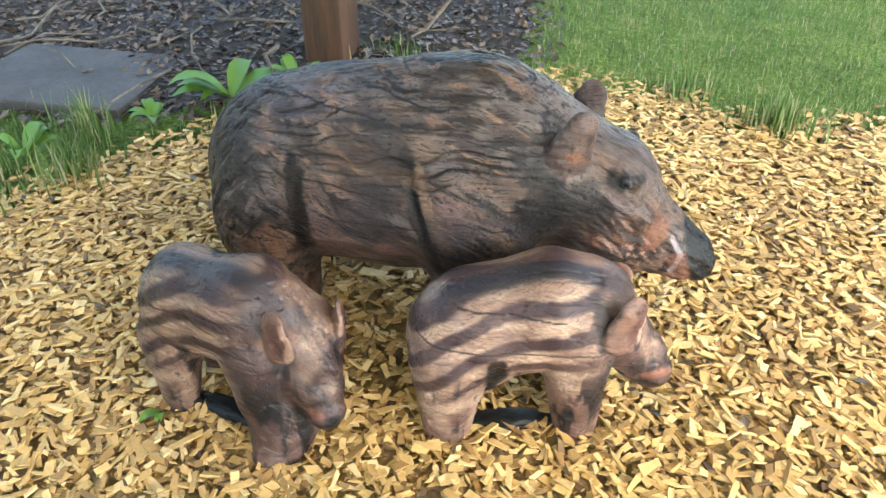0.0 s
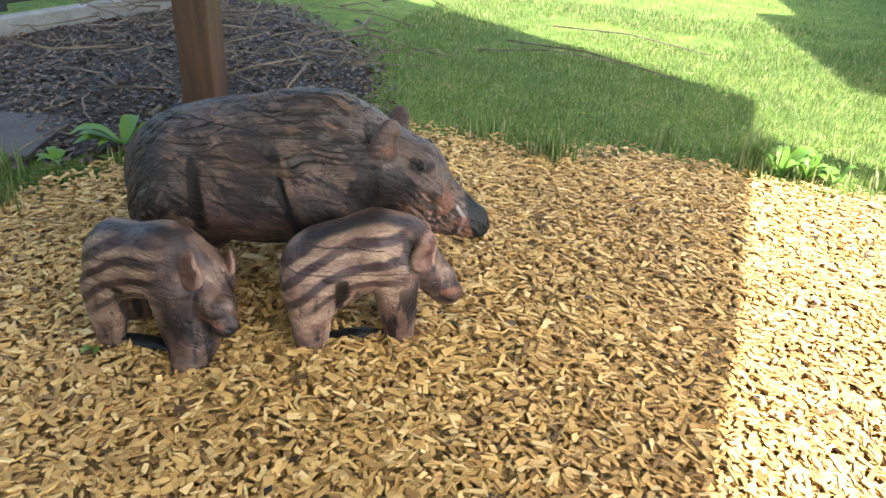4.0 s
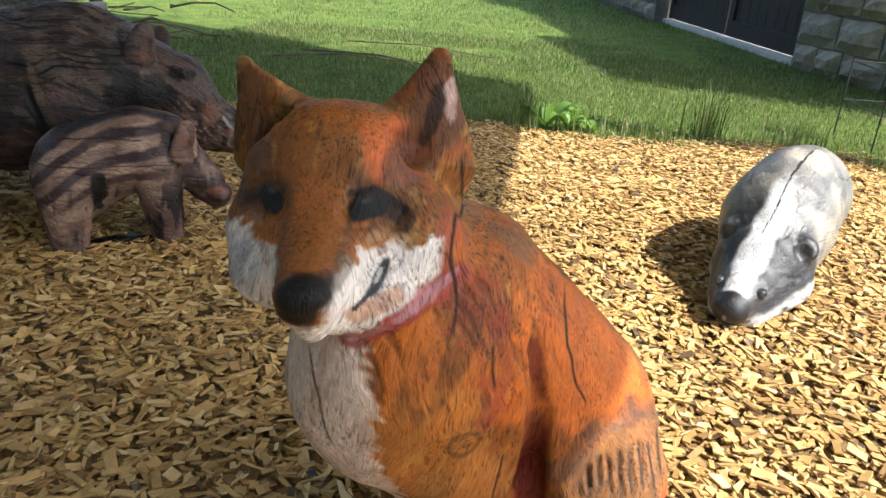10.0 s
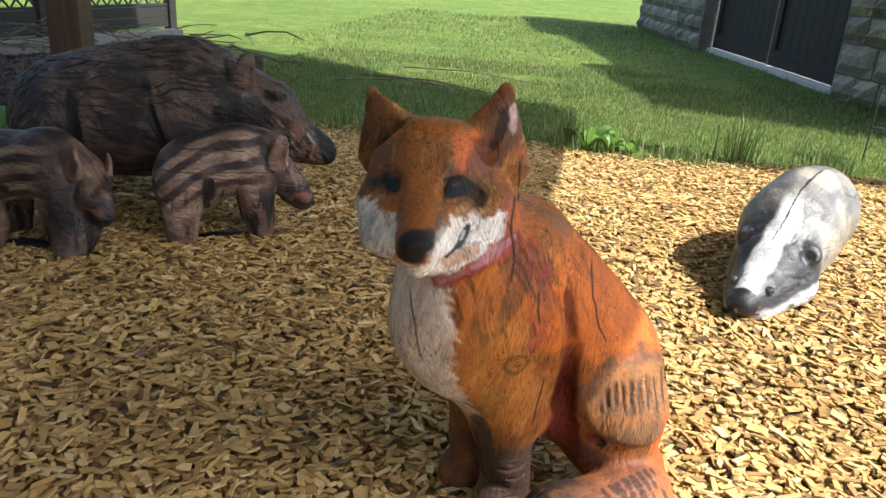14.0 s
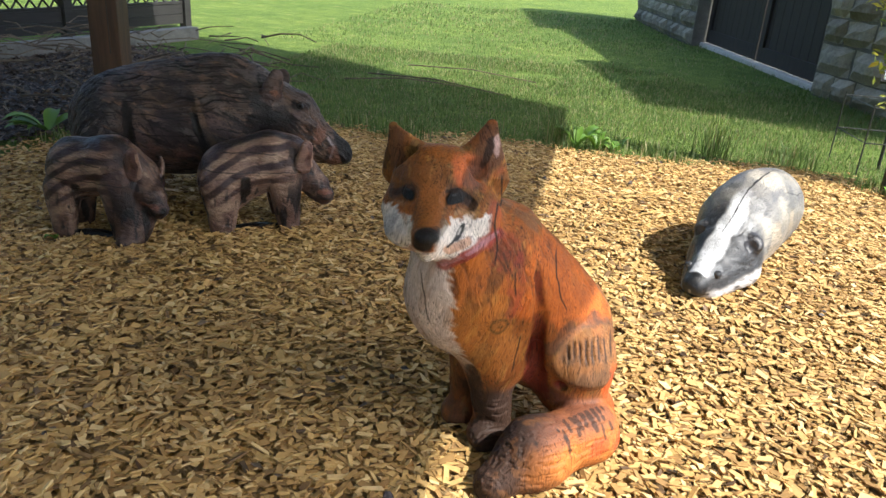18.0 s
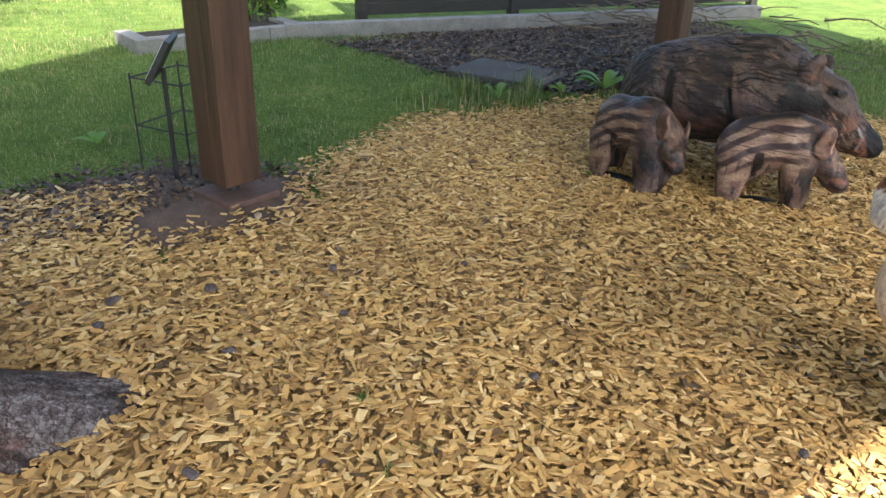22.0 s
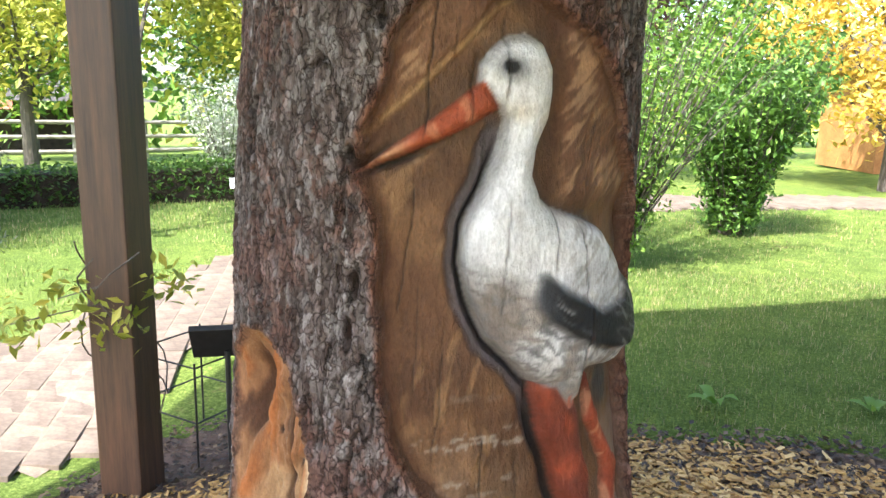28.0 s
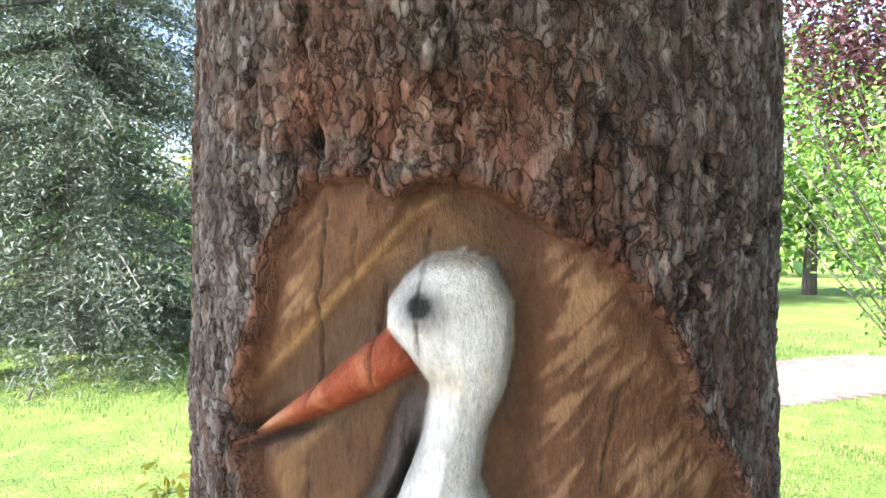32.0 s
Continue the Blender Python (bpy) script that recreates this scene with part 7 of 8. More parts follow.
def pavers():
    bm = bmesh.new()
    box(bm, -0.105, -0.068, -0.02, 0.105, 0.068, 0.007, bevel=0.003)
    me = bpy.data.meshes.new("paver")
    bm.to_mesh(me)
    bm.free()
    me.materials.append(PAVER)
    base = np.array([v.co[:] for v in me.vertices])
    quads = np.array([p.vertices[:] for p in me.polygons if len(p.vertices) == 4])
    rng = random.Random(8)
    c, s = math.cos(radians(24)), math.sin(radians(24))
    spots = []
    for i in range(-60, 60):
        for j in range(-80, 80):
            a, w = 0.218 * i + 0.109 * (j % 2), 0.144 * j
            x, y = -4.5 + c * a - s * w, -2.5 + s * a + c * w
            if inside(PAVED, x, y):
                spots.append((math.hypot(x + 3.2, y + 3.2), x, y))
    rest = []
    for k, (_, x, y) in enumerate(sorted(spots)):
        z = float(rise(x, y))
        up = Vector((-(float(rise(x + 0.1, y)) - z) / 0.1 + rng.uniform(-0.008, 0.008), -(float(rise(x, y + 0.1)) - z) / 0.1 + rng.uniform(-0.008, 0.008), 1)).normalized()
        m = Matrix.Translation((x, y, z + rng.uniform(0.002, 0.006))) @ Vector((0, 0, 1)).rotation_difference(up).to_matrix().to_4x4() @ pose(0, 0, 0, 0, 0, 24 + rng.uniform(-1.2, 1.2))
        if k < 300:
            p = new("paver", me)
            p.parent = path
            p.matrix_basis = m
        else:
            q = np.array(m)
            rest.append(base @ q[:3, :3].T + q[:3, 3])
    n = len(base)
    f = (quads[None] + n * np.arange(len(rest))[:, None, None]).reshape(-1, 4)
    ob = new("far_pavers", big_mesh("far_pavers", np.concatenate(rest), f, PAVER_FAR))
    ob.parent = path
    tagged(ob, kind="stuff")


# ---- plants ----
def leaf_material(name, dark, mid, light, trans=0.35):
    m, n, l, b = tree_of(name)
    g = n.new("ShaderNodeNewGeometry").outputs["Random Per Island"]
    c = ramp(n, l, g, [(0.0, dark), (0.5, mid), (1.0, light)])
    l.new(c, b.inputs["Base Color"])
    b.inputs["Roughness"].default_value = 0.5
    t = n.new("ShaderNodeBsdfTranslucent")
    l.new(c, t.inputs[0])
    mx = n.new("ShaderNodeMixShader")
    mx.inputs[0].default_value = trans
    l.new(b.outputs[0], mx.inputs[1]), l.new(t.outputs[0], mx.inputs[2])
    l.new(mx.outputs[0], n["Material Output"].inputs[0])
    return m


LEAF = leaf_material("spring_leaf", (0.05, 0.11, 0.015), (0.12, 0.24, 0.03), (0.24, 0.38, 0.06))
LEAF_DARK = leaf_material("hedge_leaf", (0.025, 0.06, 0.012), (0.07, 0.15, 0.026), (0.15, 0.27, 0.045))
LEAF_MID = leaf_material("bush_leaf", (0.03, 0.075, 0.012), (0.08, 0.18, 0.026), (0.17, 0.31, 0.05))
BLOSSOM = leaf_material("white_blossom", (0.10, 0.16, 0.06), (0.35, 0.40, 0.28), (0.75, 0.76, 0.72))
LEAF_YELLOW = leaf_material("maple_leaf", (0.16, 0.20, 0.02), (0.34, 0.36, 0.05), (0.55, 0.50, 0.10))
LEAF_GOLD = leaf_material("golden_leaf", (0.40, 0.26, 0.03), (0.60, 0.42, 0.06), (0.75, 0.58, 0.16))
LEAF_PURPLE = leaf_material("purple_leaf", (0.035, 0.012, 0.016), (0.08, 0.028, 0.035), (0.15, 0.06, 0.06))
NEEDLE = leaf_material("blue_spruce_needles", (0.030, 0.044, 0.024), (0.078, 0.100, 0.060), (0.19, 0.22, 0.155), 0.2)
BARK = plain("grey_bark", (0.05, 0.04, 0.035), (0.14, 0.12, 0.10), 9, 0.9, 0.8, 0.01, (3, 3, 0.6))


def leaf_cloud(pts, size, rng, flat=0.6, long=1.8):
    """Small folded leaves at the points, as arrays."""
    n = len(pts)
    yaw, tilt, roll = rng.uniform(0, 6.3, n), rng.normal(0, flat, n), rng.normal(0, flat, n)
    s = size * rng.uniform(0.6, 1.3, n)
    base = np.array([[0, 0, 0], [0.5 * long, 0.42, 0.10], [long, 0, 0], [0.5 * long, -0.42, 0.10]]) - np.array([long / 2, 0, 0])
    v = np.einsum("nij,kj->nki", rotations(yaw, tilt, roll), base) * s[:, None, None] + pts[:, None]
    f = np.array([[0, 1, 2], [0, 2, 3]])
    return v.reshape(-1, 3), (f[None] + 4 * np.arange(n)[:, None, None]).reshape(-1, 3)


def clumps(rng, count, per, centre, radii, clump, hollow=0.5):
    """Points in many clumps over an uneven ellipsoid."""
    d = rng.normal(size=(count, 3))
    d /= np.linalg.norm(d, axis=1, keepdims=True)
    c = d * rng.uniform(hollow, 1.0, (count, 1)) * np.array(radii) * (1 + 0.18 * fuzz(d, 3.0, 2.0))[:, None] + np.array(centre)
    p = c[:, None] + rng.normal(size=(count, per, 3)) * clump
    return p.reshape(-1, 3)


def limbs(bm, rng, base, top, r, crown, n):
    rod(bm, base, top, r, r * 0.6, 10)
    for k in range(n):
        t = rng.uniform(0.45, 1.0)
        a = Vector(base).lerp(Vector(top), t)
        b = Vector(crown[0]) + Vector([rng.uniform(-0.7, 0.7) * q for q in crown[1]])
        rod(bm, a, b, r * 0.4 * (1.2 - t * 0.6), r * 0.08, 6)


def broadleaf(name, x, y, trunk_h, r, centre_h, radii, count, per, size, mat, label, clump=0.25, seed=1, n_limbs=9, category="tree", trunk=True, hollow=0.5):
    rng, py = np.random.default_rng(seed), random.Random(seed)
    e = empty(name, pose(x, y, float(rise(x, y))), label, category)
    bm = bmesh.new()
    if trunk:
        limbs(bm, py, (0, 0, -0.1), (0.05, 0.02, trunk_h), r, ((0, 0, centre_h), radii), n_limbs)
    else:
        for k in range(n_limbs):
            a = py.uniform(0, 6.3)
            q = py.uniform(0.3, 1.0)
            rod(bm, (0.12 * math.cos(a), 0.12 * math.sin(a), -0.05), (q * radii[0] * math.cos(a), q * radii[1] * math.sin(a), centre_h + radii[2] * py.uniform(0.2, 0.9)), r, r * 0.3, 5)
    part("trunk" if trunk else "stem", bm, BARK, e)
    pts = clumps(rng, count, per, (0, 0, centre_h), radii, clump, hollow)
    pts = pts[pts[:, 2] > 0.05]
    v, f = leaf_cloud(pts, size, rng)
    c = new("crown", big_mesh("crown", v, f, mat))
    c.parent = e
    return e


def shrub(x, y, height, spread, stems, size, mat, label, seed, start=0.10):
    """A vase of many upright stems, each set with small leaves from low down to its tip."""
    rng, py = np.random.default_rng(seed), random.Random(seed)
    e = empty("bush", pose(x, y, float(rise(x, y))), label, "bush")
    pts = []
    for k in range(stems):
        a, out, h = py.uniform(0, 6.3), spread * math.sqrt(py.random()), height * py.uniform(0.6, 1.0)
        t = np.linspace(0, 1, 26)
        bow = out * t ** 1.35
        wig = 0.05 * np.sin(5 * t + k)
        line = np.stack([math.cos(a) * (0.10 + bow) + wig * math.sin(a), math.sin(a) * (0.10 + bow) - wig * math.cos(a), h * t], -1)
        bm = bmesh.new()
        for q in range(0, 24, 6):
            rod(bm, line[q], line[min(q + 6, 25)], 0.011 * (1 - q / 30), 0.011 * (1 - (q + 6) / 30), 5)
        part("stem", bm, BARK, e)
        n = int(190 * h / height)
        u = rng.uniform(start, 1, n) ** 0.8 * 25
        i0 = np.minimum(u.astype(int), 24)
        p = line[i0] + (line[i0 + 1] - line[i0]) * (u - i0)[:, None]
        pts.append(p + rng.normal(size=(n, 3)) * np.array([0.075, 0.075, 0.06]) * (1.1 - 0.5 * u / 25)[:, None])
    v, f = leaf_cloud(np.concatenate(pts), size, rng, 0.7, 2.0)
    c = new("crown", big_mesh("crown", v, f, mat))
    c.parent = e
    return e


shrub(-6.6, -0.75, 2.7, 1.35, 120, 0.027, LEAF, "tall loose bush of upright stems with fresh green leaves", 11, 0.02)
shrub(-8.7, 0.45, 2.1, 0.85, 90, 0.042, LEAF_MID, "dense green bush beside the path", 12, 0.03)
shrub(-6.55, 2.75, 1.9, 0.5, 30, 0.040, LEAF, "slim green climbing bush in the planter bed", 18, 0.05)
shrub(-9.2, -5.7, 1.7, 0.6, 40, 0.032, BLOSSOM, "loose bush with small white blossoms by the hedge", 19, 0.2)
broadleaf("golden_tree", -14.0, 3.4, 1.6, 0.10, 2.6, (1.9, 2.2, 1.7), 320, 24, 0.085, LEAF_GOLD, "small tree with golden yellow leaves", 0.25, 13)
broadleaf("golden_tree", -17.0, 7.0, 1.8, 0.12, 3.0, (2.4, 2.4, 2.0), 300, 22, 0.11, LEAF_GOLD, "small tree with golden yellow leaves", 0.3, 33)
broadleaf("purple_tree", -13.5, -1.8, 2.0, 0.14, 4.4, (2.6, 2.6, 2.6), 1000, 28, 0.062, LEAF_PURPLE, "tree with dark purple-red leaves", 0.28, 14)
broadleaf("maple_tree", -12.5, -12.0, 2.2, 0.15, 4.2, (2.8, 2.8, 2.6), 520, 26, 0.10, LEAF_YELLOW, "maple tree with fresh yellow-green leaves behind the fence", 0.3, 15)
broadleaf("maple_tree", -15.5, -8.5, 2.4, 0.16, 4.4, (2.8, 2.8, 2.6), 460, 26, 0.11, LEAF_YELLOW, "maple tree with fresh yellow-green leaves behind the fence", 0.3, 16)
broadleaf("maple_tree", -6.3, -5.15, 2.3, 0.075, 3.5, (1.3, 1.3, 1.35), 210, 22, 0.06, LEAF_YELLOW, "slim young maple with pale green leaves on the lawn", 0.25, 17, 6)
for k, (x, y, hgt) in enumerate(((-22, -6, 7), (-24, -13, 8), (-19, -18, 7.5), (-24, 1, 7), (-25, 9, 8), (-17, 14, 7), (-10, -24, 8), (-2, -22, 7))):
    broadleaf("broadleaf_tree", x, y, hgt * 0.35, 0.2, hgt * 0.6, (3.2, 3.2, hgt * 0.42), 360, 22, 0.16, (LEAF, LEAF_DARK, LEAF)[k % 3], "leafy green tree at the far edge of the park", 0.4, 40 + k)


def hedge():
    rng = np.random.default_rng(21)
    a, b = np.array([-4.2, -11.1]), np.array([-10.1, -4.55])
    n = 20000
    t, w, z = rng.random(n), rng.uniform(-0.35, 0.35, n), rng.uniform(0.02, 0.50, n)
    keep = (np.abs(w) > 0.2) | (z > 0.36)
    t, w, z = t[keep], w[keep], z[keep]
    d = (b - a) / np.linalg.norm(b - a)
    p = a + t[:, None] * (b - a) + w[:, None] * np.array([-d[1], d[0]])
    z = z + 0.05 * np.sin(9 * t) + rng.normal(0, 0.02, len(z))
    v, f = leaf_cloud(np.stack([p[:, 0], p[:, 1], z], -1), 0.045, rng)
    e = empty("hedge", pose(0, 0, 0), "low clipped green hedge in front of a fence", "hedge")
    c = new("foliage", big_mesh("foliage", v, f, LEAF_DARK))
    c.parent = e
    bm = bmesh.new()
    m = pose((a[0] + b[0]) / 2, (a[1] + b[1]) / 2, 0, 0, 0, math.degrees(math.atan2(d[1], d[0])))
    box(bm, -4.38, -0.24, -0.1, 4.38, 0.24, 0.38, m)
    part("twig_core", bm, SOIL, e, "dark twiggy inside")


hedge()
FENCE_WOOD = plain("grey_fence_wood", (0.16, 0.15, 0.13), (0.34, 0.32, 0.29), 5, 0.85, 0.5, 0.005, (1, 1, 1))


def rail_fence():
    a, b = Vector((-10.5, -21.5, 0)), Vector((-24.0, -11.0, 0))
    d = b - a
    e = empty("rail_fence", pose(a.x, a.y, 0, 0, 0, math.degrees(math.atan2(d.y, d.x))), "weathered grey horizontal rail fence of a paddock", "fence")
    n = 9
    g = [float(rise(a.x + d.x * k / n, a.y + d.y * k / n)) for k in range(n + 1)]
    for k in range(n + 1):
        bm = bmesh.new()
        rod(bm, (d.length * k / n, 0, g[k] - 0.1), (d.length * k / n, 0, g[k] + 1.2), 0.075, 0.07)
        part("post", bm, FENCE_WOOD, e)
    for z in (0.30, 0.70, 1.10):
        for k in range(n):
            bm = bmesh.new()
            rod(bm, (d.length * k / n, -0.09, g[k] + z), (d.length * (k + 1) / n, -0.09, g[k + 1] + z), 0.055)
            part("rail", bm, FENCE_WOOD, e)


rail_fence()


def spruce(x, y, height, spread, seed):
    rng = np.random.default_rng(seed)
    e = empty("spruce_tree", pose(x, y, float(rise(x, y))), "tall blue-grey spruce with drooping branches", "tree")
    bm = bmesh.new()
    rod(bm, (0, 0, -0.1), (0, 0, height), 0.17, 0.02, 10)
    part("trunk", bm, BARK, e)
    bm = bmesh.new()
    pts = []
    for k in range(430):
        t = rng.uniform(0.05, 0.97) if k % 4 == 0 else rng.uniform(0.04, 0.50)
        a = rng.uniform(0, 6.3)
        ln = spread * (1 - t) ** 0.8 * rng.uniform(0.75, 1.1)
        z0 = height * t
        u = np.linspace(0.15, 1, int(8 + ln * 22))
        dr = -0.45 * ln * u ** 1.5 + 0.12 * ln * u
        path3 = np.stack([np.cos(a) * ln * u, np.sin(a) * ln * u, z0 + dr], -1)
        if k % 2 == 0:
            rod(bm, (0, 0, z0), path3[-1], 0.022, 0.005, 4)
        side = np.array([-math.sin(a), math.cos(a), 0])
        for q in range(11):
            w = rng.normal(0, 0.11, len(u)) * (0.4 + u)
            pts.append(path3 + side * w[:, None] + np.array([0, 0, 1]) * (-np.abs(rng.normal(0, 0.10, len(u))))[:, None])
    part("branch", bm, BARK, e)
    v, f = leaf_cloud(np.concatenate(pts), 0.015, rng, 0.6, 5.0)
    c = new("crown", big_mesh("crown", v, f, NEEDLE))
    c.parent = e


spruce(-4.45, -8.5, 9.5, 3.0, 5)


def tuft(x, y, n, h, spread, seed, mat=GRASS, label="tuft of tall green grass at the edge of the chips"):
    rng = np.random.default_rng(seed)
    a, r = rng.uniform(0, 6.3, n), np.abs(rng.normal(0, spread, n))
    v, f = blades(x + r * np.cos(a), y + r * np.sin(a), h * rng.uniform(0.5, 1.1, n), rng.uniform(0.004, 0.009, n), rng, 0.35)
    ob = new("grass_tuft", big_mesh("grass_tuft", v - np.array([x, y, 0]), f, mat))
    ob.location = (x, y, 0)
    tagged(ob, label, "grass tuft", "grass tufts", "stuff")


for k, (x, y, n, h, s) in enumerate(((-1.33, 4.47, 160, 0.17, 0.08), (-0.36, 4.85, 130, 0.26, 0.09), (-0.1, 4.9, 120, 0.14, 0.16), (0.65, 5.0, 60, 0.34, 0.05), (0.25, 4.9, 90, 0.12, 0.1),
                                     (1.1, 4.95, 80, 0.2, 0.12), (1.45, 4.55, 70, 0.12, 0.07), (-3.25, 2.9, 130, 0.16, 0.09), (-3.4, 3.1, 90, 0.2, 0.06), (-3.6, 2.5, 120, 0.12, 0.15), (-3.5, 2.75, 120, 0.11, 0.12), (-3.35, 2.62, 90, 0.10, 0.10), (-3.0, 3.45, 60, 0.10, 0.08), (-3.75, 2.85, 120, 0.14, 0.12), (-2.75, 4.15, 70, 0.10, 0.10), (-1.7, 4.6, 60, 0.14, 0.1), (-0.8, 4.95, 70, 0.15, 0.08), (-1.37, 0.49, 30, 0.045, 0.03), (-1.13, 0.42, 30, 0.04, 0.05), (0.38, 4.75, 50, 0.10, 0.08))):
    tuft(x, y, n, h, s, 60 + k)


# ---- litter, twigs and weeds ----
LITTER = leaf_material("dead_leaf", (0.02, 0.012, 0.007), (0.060, 0.036, 0.020), (0.21, 0.135, 0.075), 0.1)
TWIG = plain("dry_twig", (0.055, 0.040, 0.028), (0.19, 0.145, 0.10), 9, 0.9, 0.4, island=0.4)


def litter(name, poly, count, size, seed, label, lift=0.015):
    rng = np.random.default_rng(seed)
    x, y = scatter(poly, count, rng, 0.12)
    p = np.stack([x, y, rise(x, y) + rng.uniform(0, lift, len(x))], -1)
    v, f = leaf_cloud(p, size, rng, 0.35, 1.5)
    tagged(new(name, big_mesh(name, v, f, LITTER)), label, "leaf litter", kind="stuff")


litter("leaf_litter", SOIL_BED, 20000, 0.028, 31, "dead brown leaves and bark scraps on the soil")
litter("mulch_scraps", MULCH_C[2:], 4200, 0.024, 32, "dark bark mulch scraps round the post")
litter("mulch_scraps", MULCH_D, 3800, 0.020, 34, "dark bark mulch scraps round the post")
litter("dark_scraps", BED, 1500, 0.022, 35, "few dark bark scraps among the chips", 0.024)


def twig(points, r, label="dry bare stick lying on the soil"):
    bm = bmesh.new()
    for a, b in zip(points, points[1:]):
        rod(bm, a, b, r, r * 0.8, 6)
        r *= 0.8
    tagged(part("stick", bm, TWIG), label, "stick", "dry sticks")


def brushwood():
    rng = random.Random(4)
    for k in range(110):
        x, y = rng.uniform(-4.8, -2.5), rng.uniform(4.2, 6.2)
        if k > 92:
            x, y = rng.uniform(-4.8, -3.2), rng.uniform(3.3, 4.2)
        z = float(rise(x, y)) + (rng.uniform(0.02, 0.32) if k <= 92 else 0.02)
        a = rng.uniform(0, 6.3)
        ln, pts = rng.uniform(0.25, 0.8), []
        for q in range(4):
            pts.append((x + math.cos(a) * ln * q / 3, y + math.sin(a) * ln * q / 3, max(float(rise(x, y)) + 0.01, z + rng.uniform(-0.04, 0.05))))
            a += rng.uniform(-0.3, 0.3)
        twig(pts, rng.uniform(0.004, 0.010))
    for (x0, y0), (x1, y1) in (((-2.2, 6.6), (-0.9, 6.2)), ((-2.0, 7.3), (-0.7, 7.0)), ((-2.3, 6.2), (-1.3, 6.4))):
        twig([(x0, y0, 0.03), ((x0 + x1) / 2, (y0 + y1) / 2 + 0.06, 0.06), (x1, y1, 0.03)], 0.007, "long thin dry twig lying on the lawn")
    twig([(0.95, 2.62, 0.012), (1.2, 2.68, 0.02), (1.42, 2.66, 0.014)], 0.005, "thin dry twig lying on the chips")


brushwood()


STONE_BIT = plain("loose_bark_bit", (0.035, 0.028, 0.030), (0.12, 0.095, 0.095), 40, 0.9, 0.5, 0.004)
PEBBLE = plain("pale_pebble", (0.36, 0.27, 0.16), (0.52, 0.42, 0.28), 30, 0.8, 0.3)


def loose_bit(x, y, size, seed, mat, label, category):
    """A small uneven lump lying on the chips."""
    rng = random.Random(seed)
    bm = bmesh.new()
    bmesh.ops.create_icosphere(bm, subdivisions=2, radius=1)
    sx, sy = rng.uniform(0.8, 1.3), rng.uniform(0.5, 0.9)
    for v in bm.verts:
        k = 1 + 0.16 * math.sin(5 * v.co.x + seed) * math.cos(4 * v.co.y) + rng.uniform(-0.08, 0.08)
        v.co = Vector((v.co.x * sx * k, v.co.y * sy * k, v.co.z * 0.5 * k)) * size
    ob = part("bark_bit" if mat is STONE_BIT else "pebble", bm, mat)
    ob.matrix_world = pose(x, y, float(rise(x, y)) + 0.012 + size * 0.25, 0, 0, rng.uniform(0, 360))
    tagged(ob, label, category, "loose bits on the chips")


for k, (x, y, r) in enumerate(((-2.04, 0.81, 0.022), (-2.13, 0.40, 0.030), (-2.23, 0.12, 0.024), (-2.11, 0.04, 0.020), (-1.76, 0.30, 0.022), (-1.81, 1.22, 0.016), (-1.17, 0.94, 0.020), (-0.55, 1.28, 0.016),
                              (-1.76, 0.68, 0.016), (-1.35, 0.02, 0.024), (-1.30, -0.12, 0.020))):
    loose_bit(x, y, r, 200 + k, STONE_BIT, "small dark lump of bark lying on the wood chips", "bark piece")
loose_bit(-2.53, 0.765, 0.022, 230, PEBBLE, "small pale pebble on the dark earth", "pebble")


def weed(x, y, n, size, height, seed):
    """A small plant of broad upright leaves."""
    rng = np.random.default_rng(seed)
    e = empty("weed_plant", pose(x, y, float(rise(x, y))), "small broad-leaved green weed in the soil", "weed", "weeds")
    for k in range(n):
        a, ln = rng.uniform(0, 6.3), size * rng.uniform(0.7, 1.2)
        up = rng.uniform(0.4, 1.0) * height
        vs, m = [], 6
        for i in range(m + 1):
            t = i / m
            w = ln * 0.22 * math.sin(math.pi * min(t * 0.92 + 0.06, 1))
            cx, cz = ln * t, up * math.sin(t * 2.2)
            for q in (-1, 0, 1):
                vs.append((cx * math.cos(a) - q * w * math.sin(a), cx * math.sin(a) + q * w * math.cos(a), cz + abs(q) * w * 0.35))
        fs = [(3 * i + j, 3 * i + j + 1, 3 * i + j + 4, 3 * i + j + 3) for i in range(m) for j in (0, 1)]
        ob = new("leaf", mesh_of("leaf", vs, fs, LEAF, True))
        ob.parent = e


for k, (x, y, n, s, h) in enumerate(((-3.15, 3.55, 7, 0.20, 0.12), (-3.0, 3.75, 6, 0.12, 0.10), (-2.72, 3.75, 6, 0.10, 0.06), (-3.3, 3.3, 6, 0.10, 0.05), (-2.2, 2.34, 4, 0.05, 0.035), (-0.25, 4.8, 8, 0.16, 0.14),
                                     (-0.12, 4.82, 8, 0.14, 0.12), (0.02, 4.85, 6, 0.12, 0.10), (1.55, 4.42, 6, 0.10, 0.06), (-3.75, -0.15, 5, 0.12, 0.06), (-3.9, 0.55, 5, 0.1, 0.05), (-3.5, 2.9, 6, 0.12, 0.08))):
    weed(x, y, n, s, h, 80 + k)


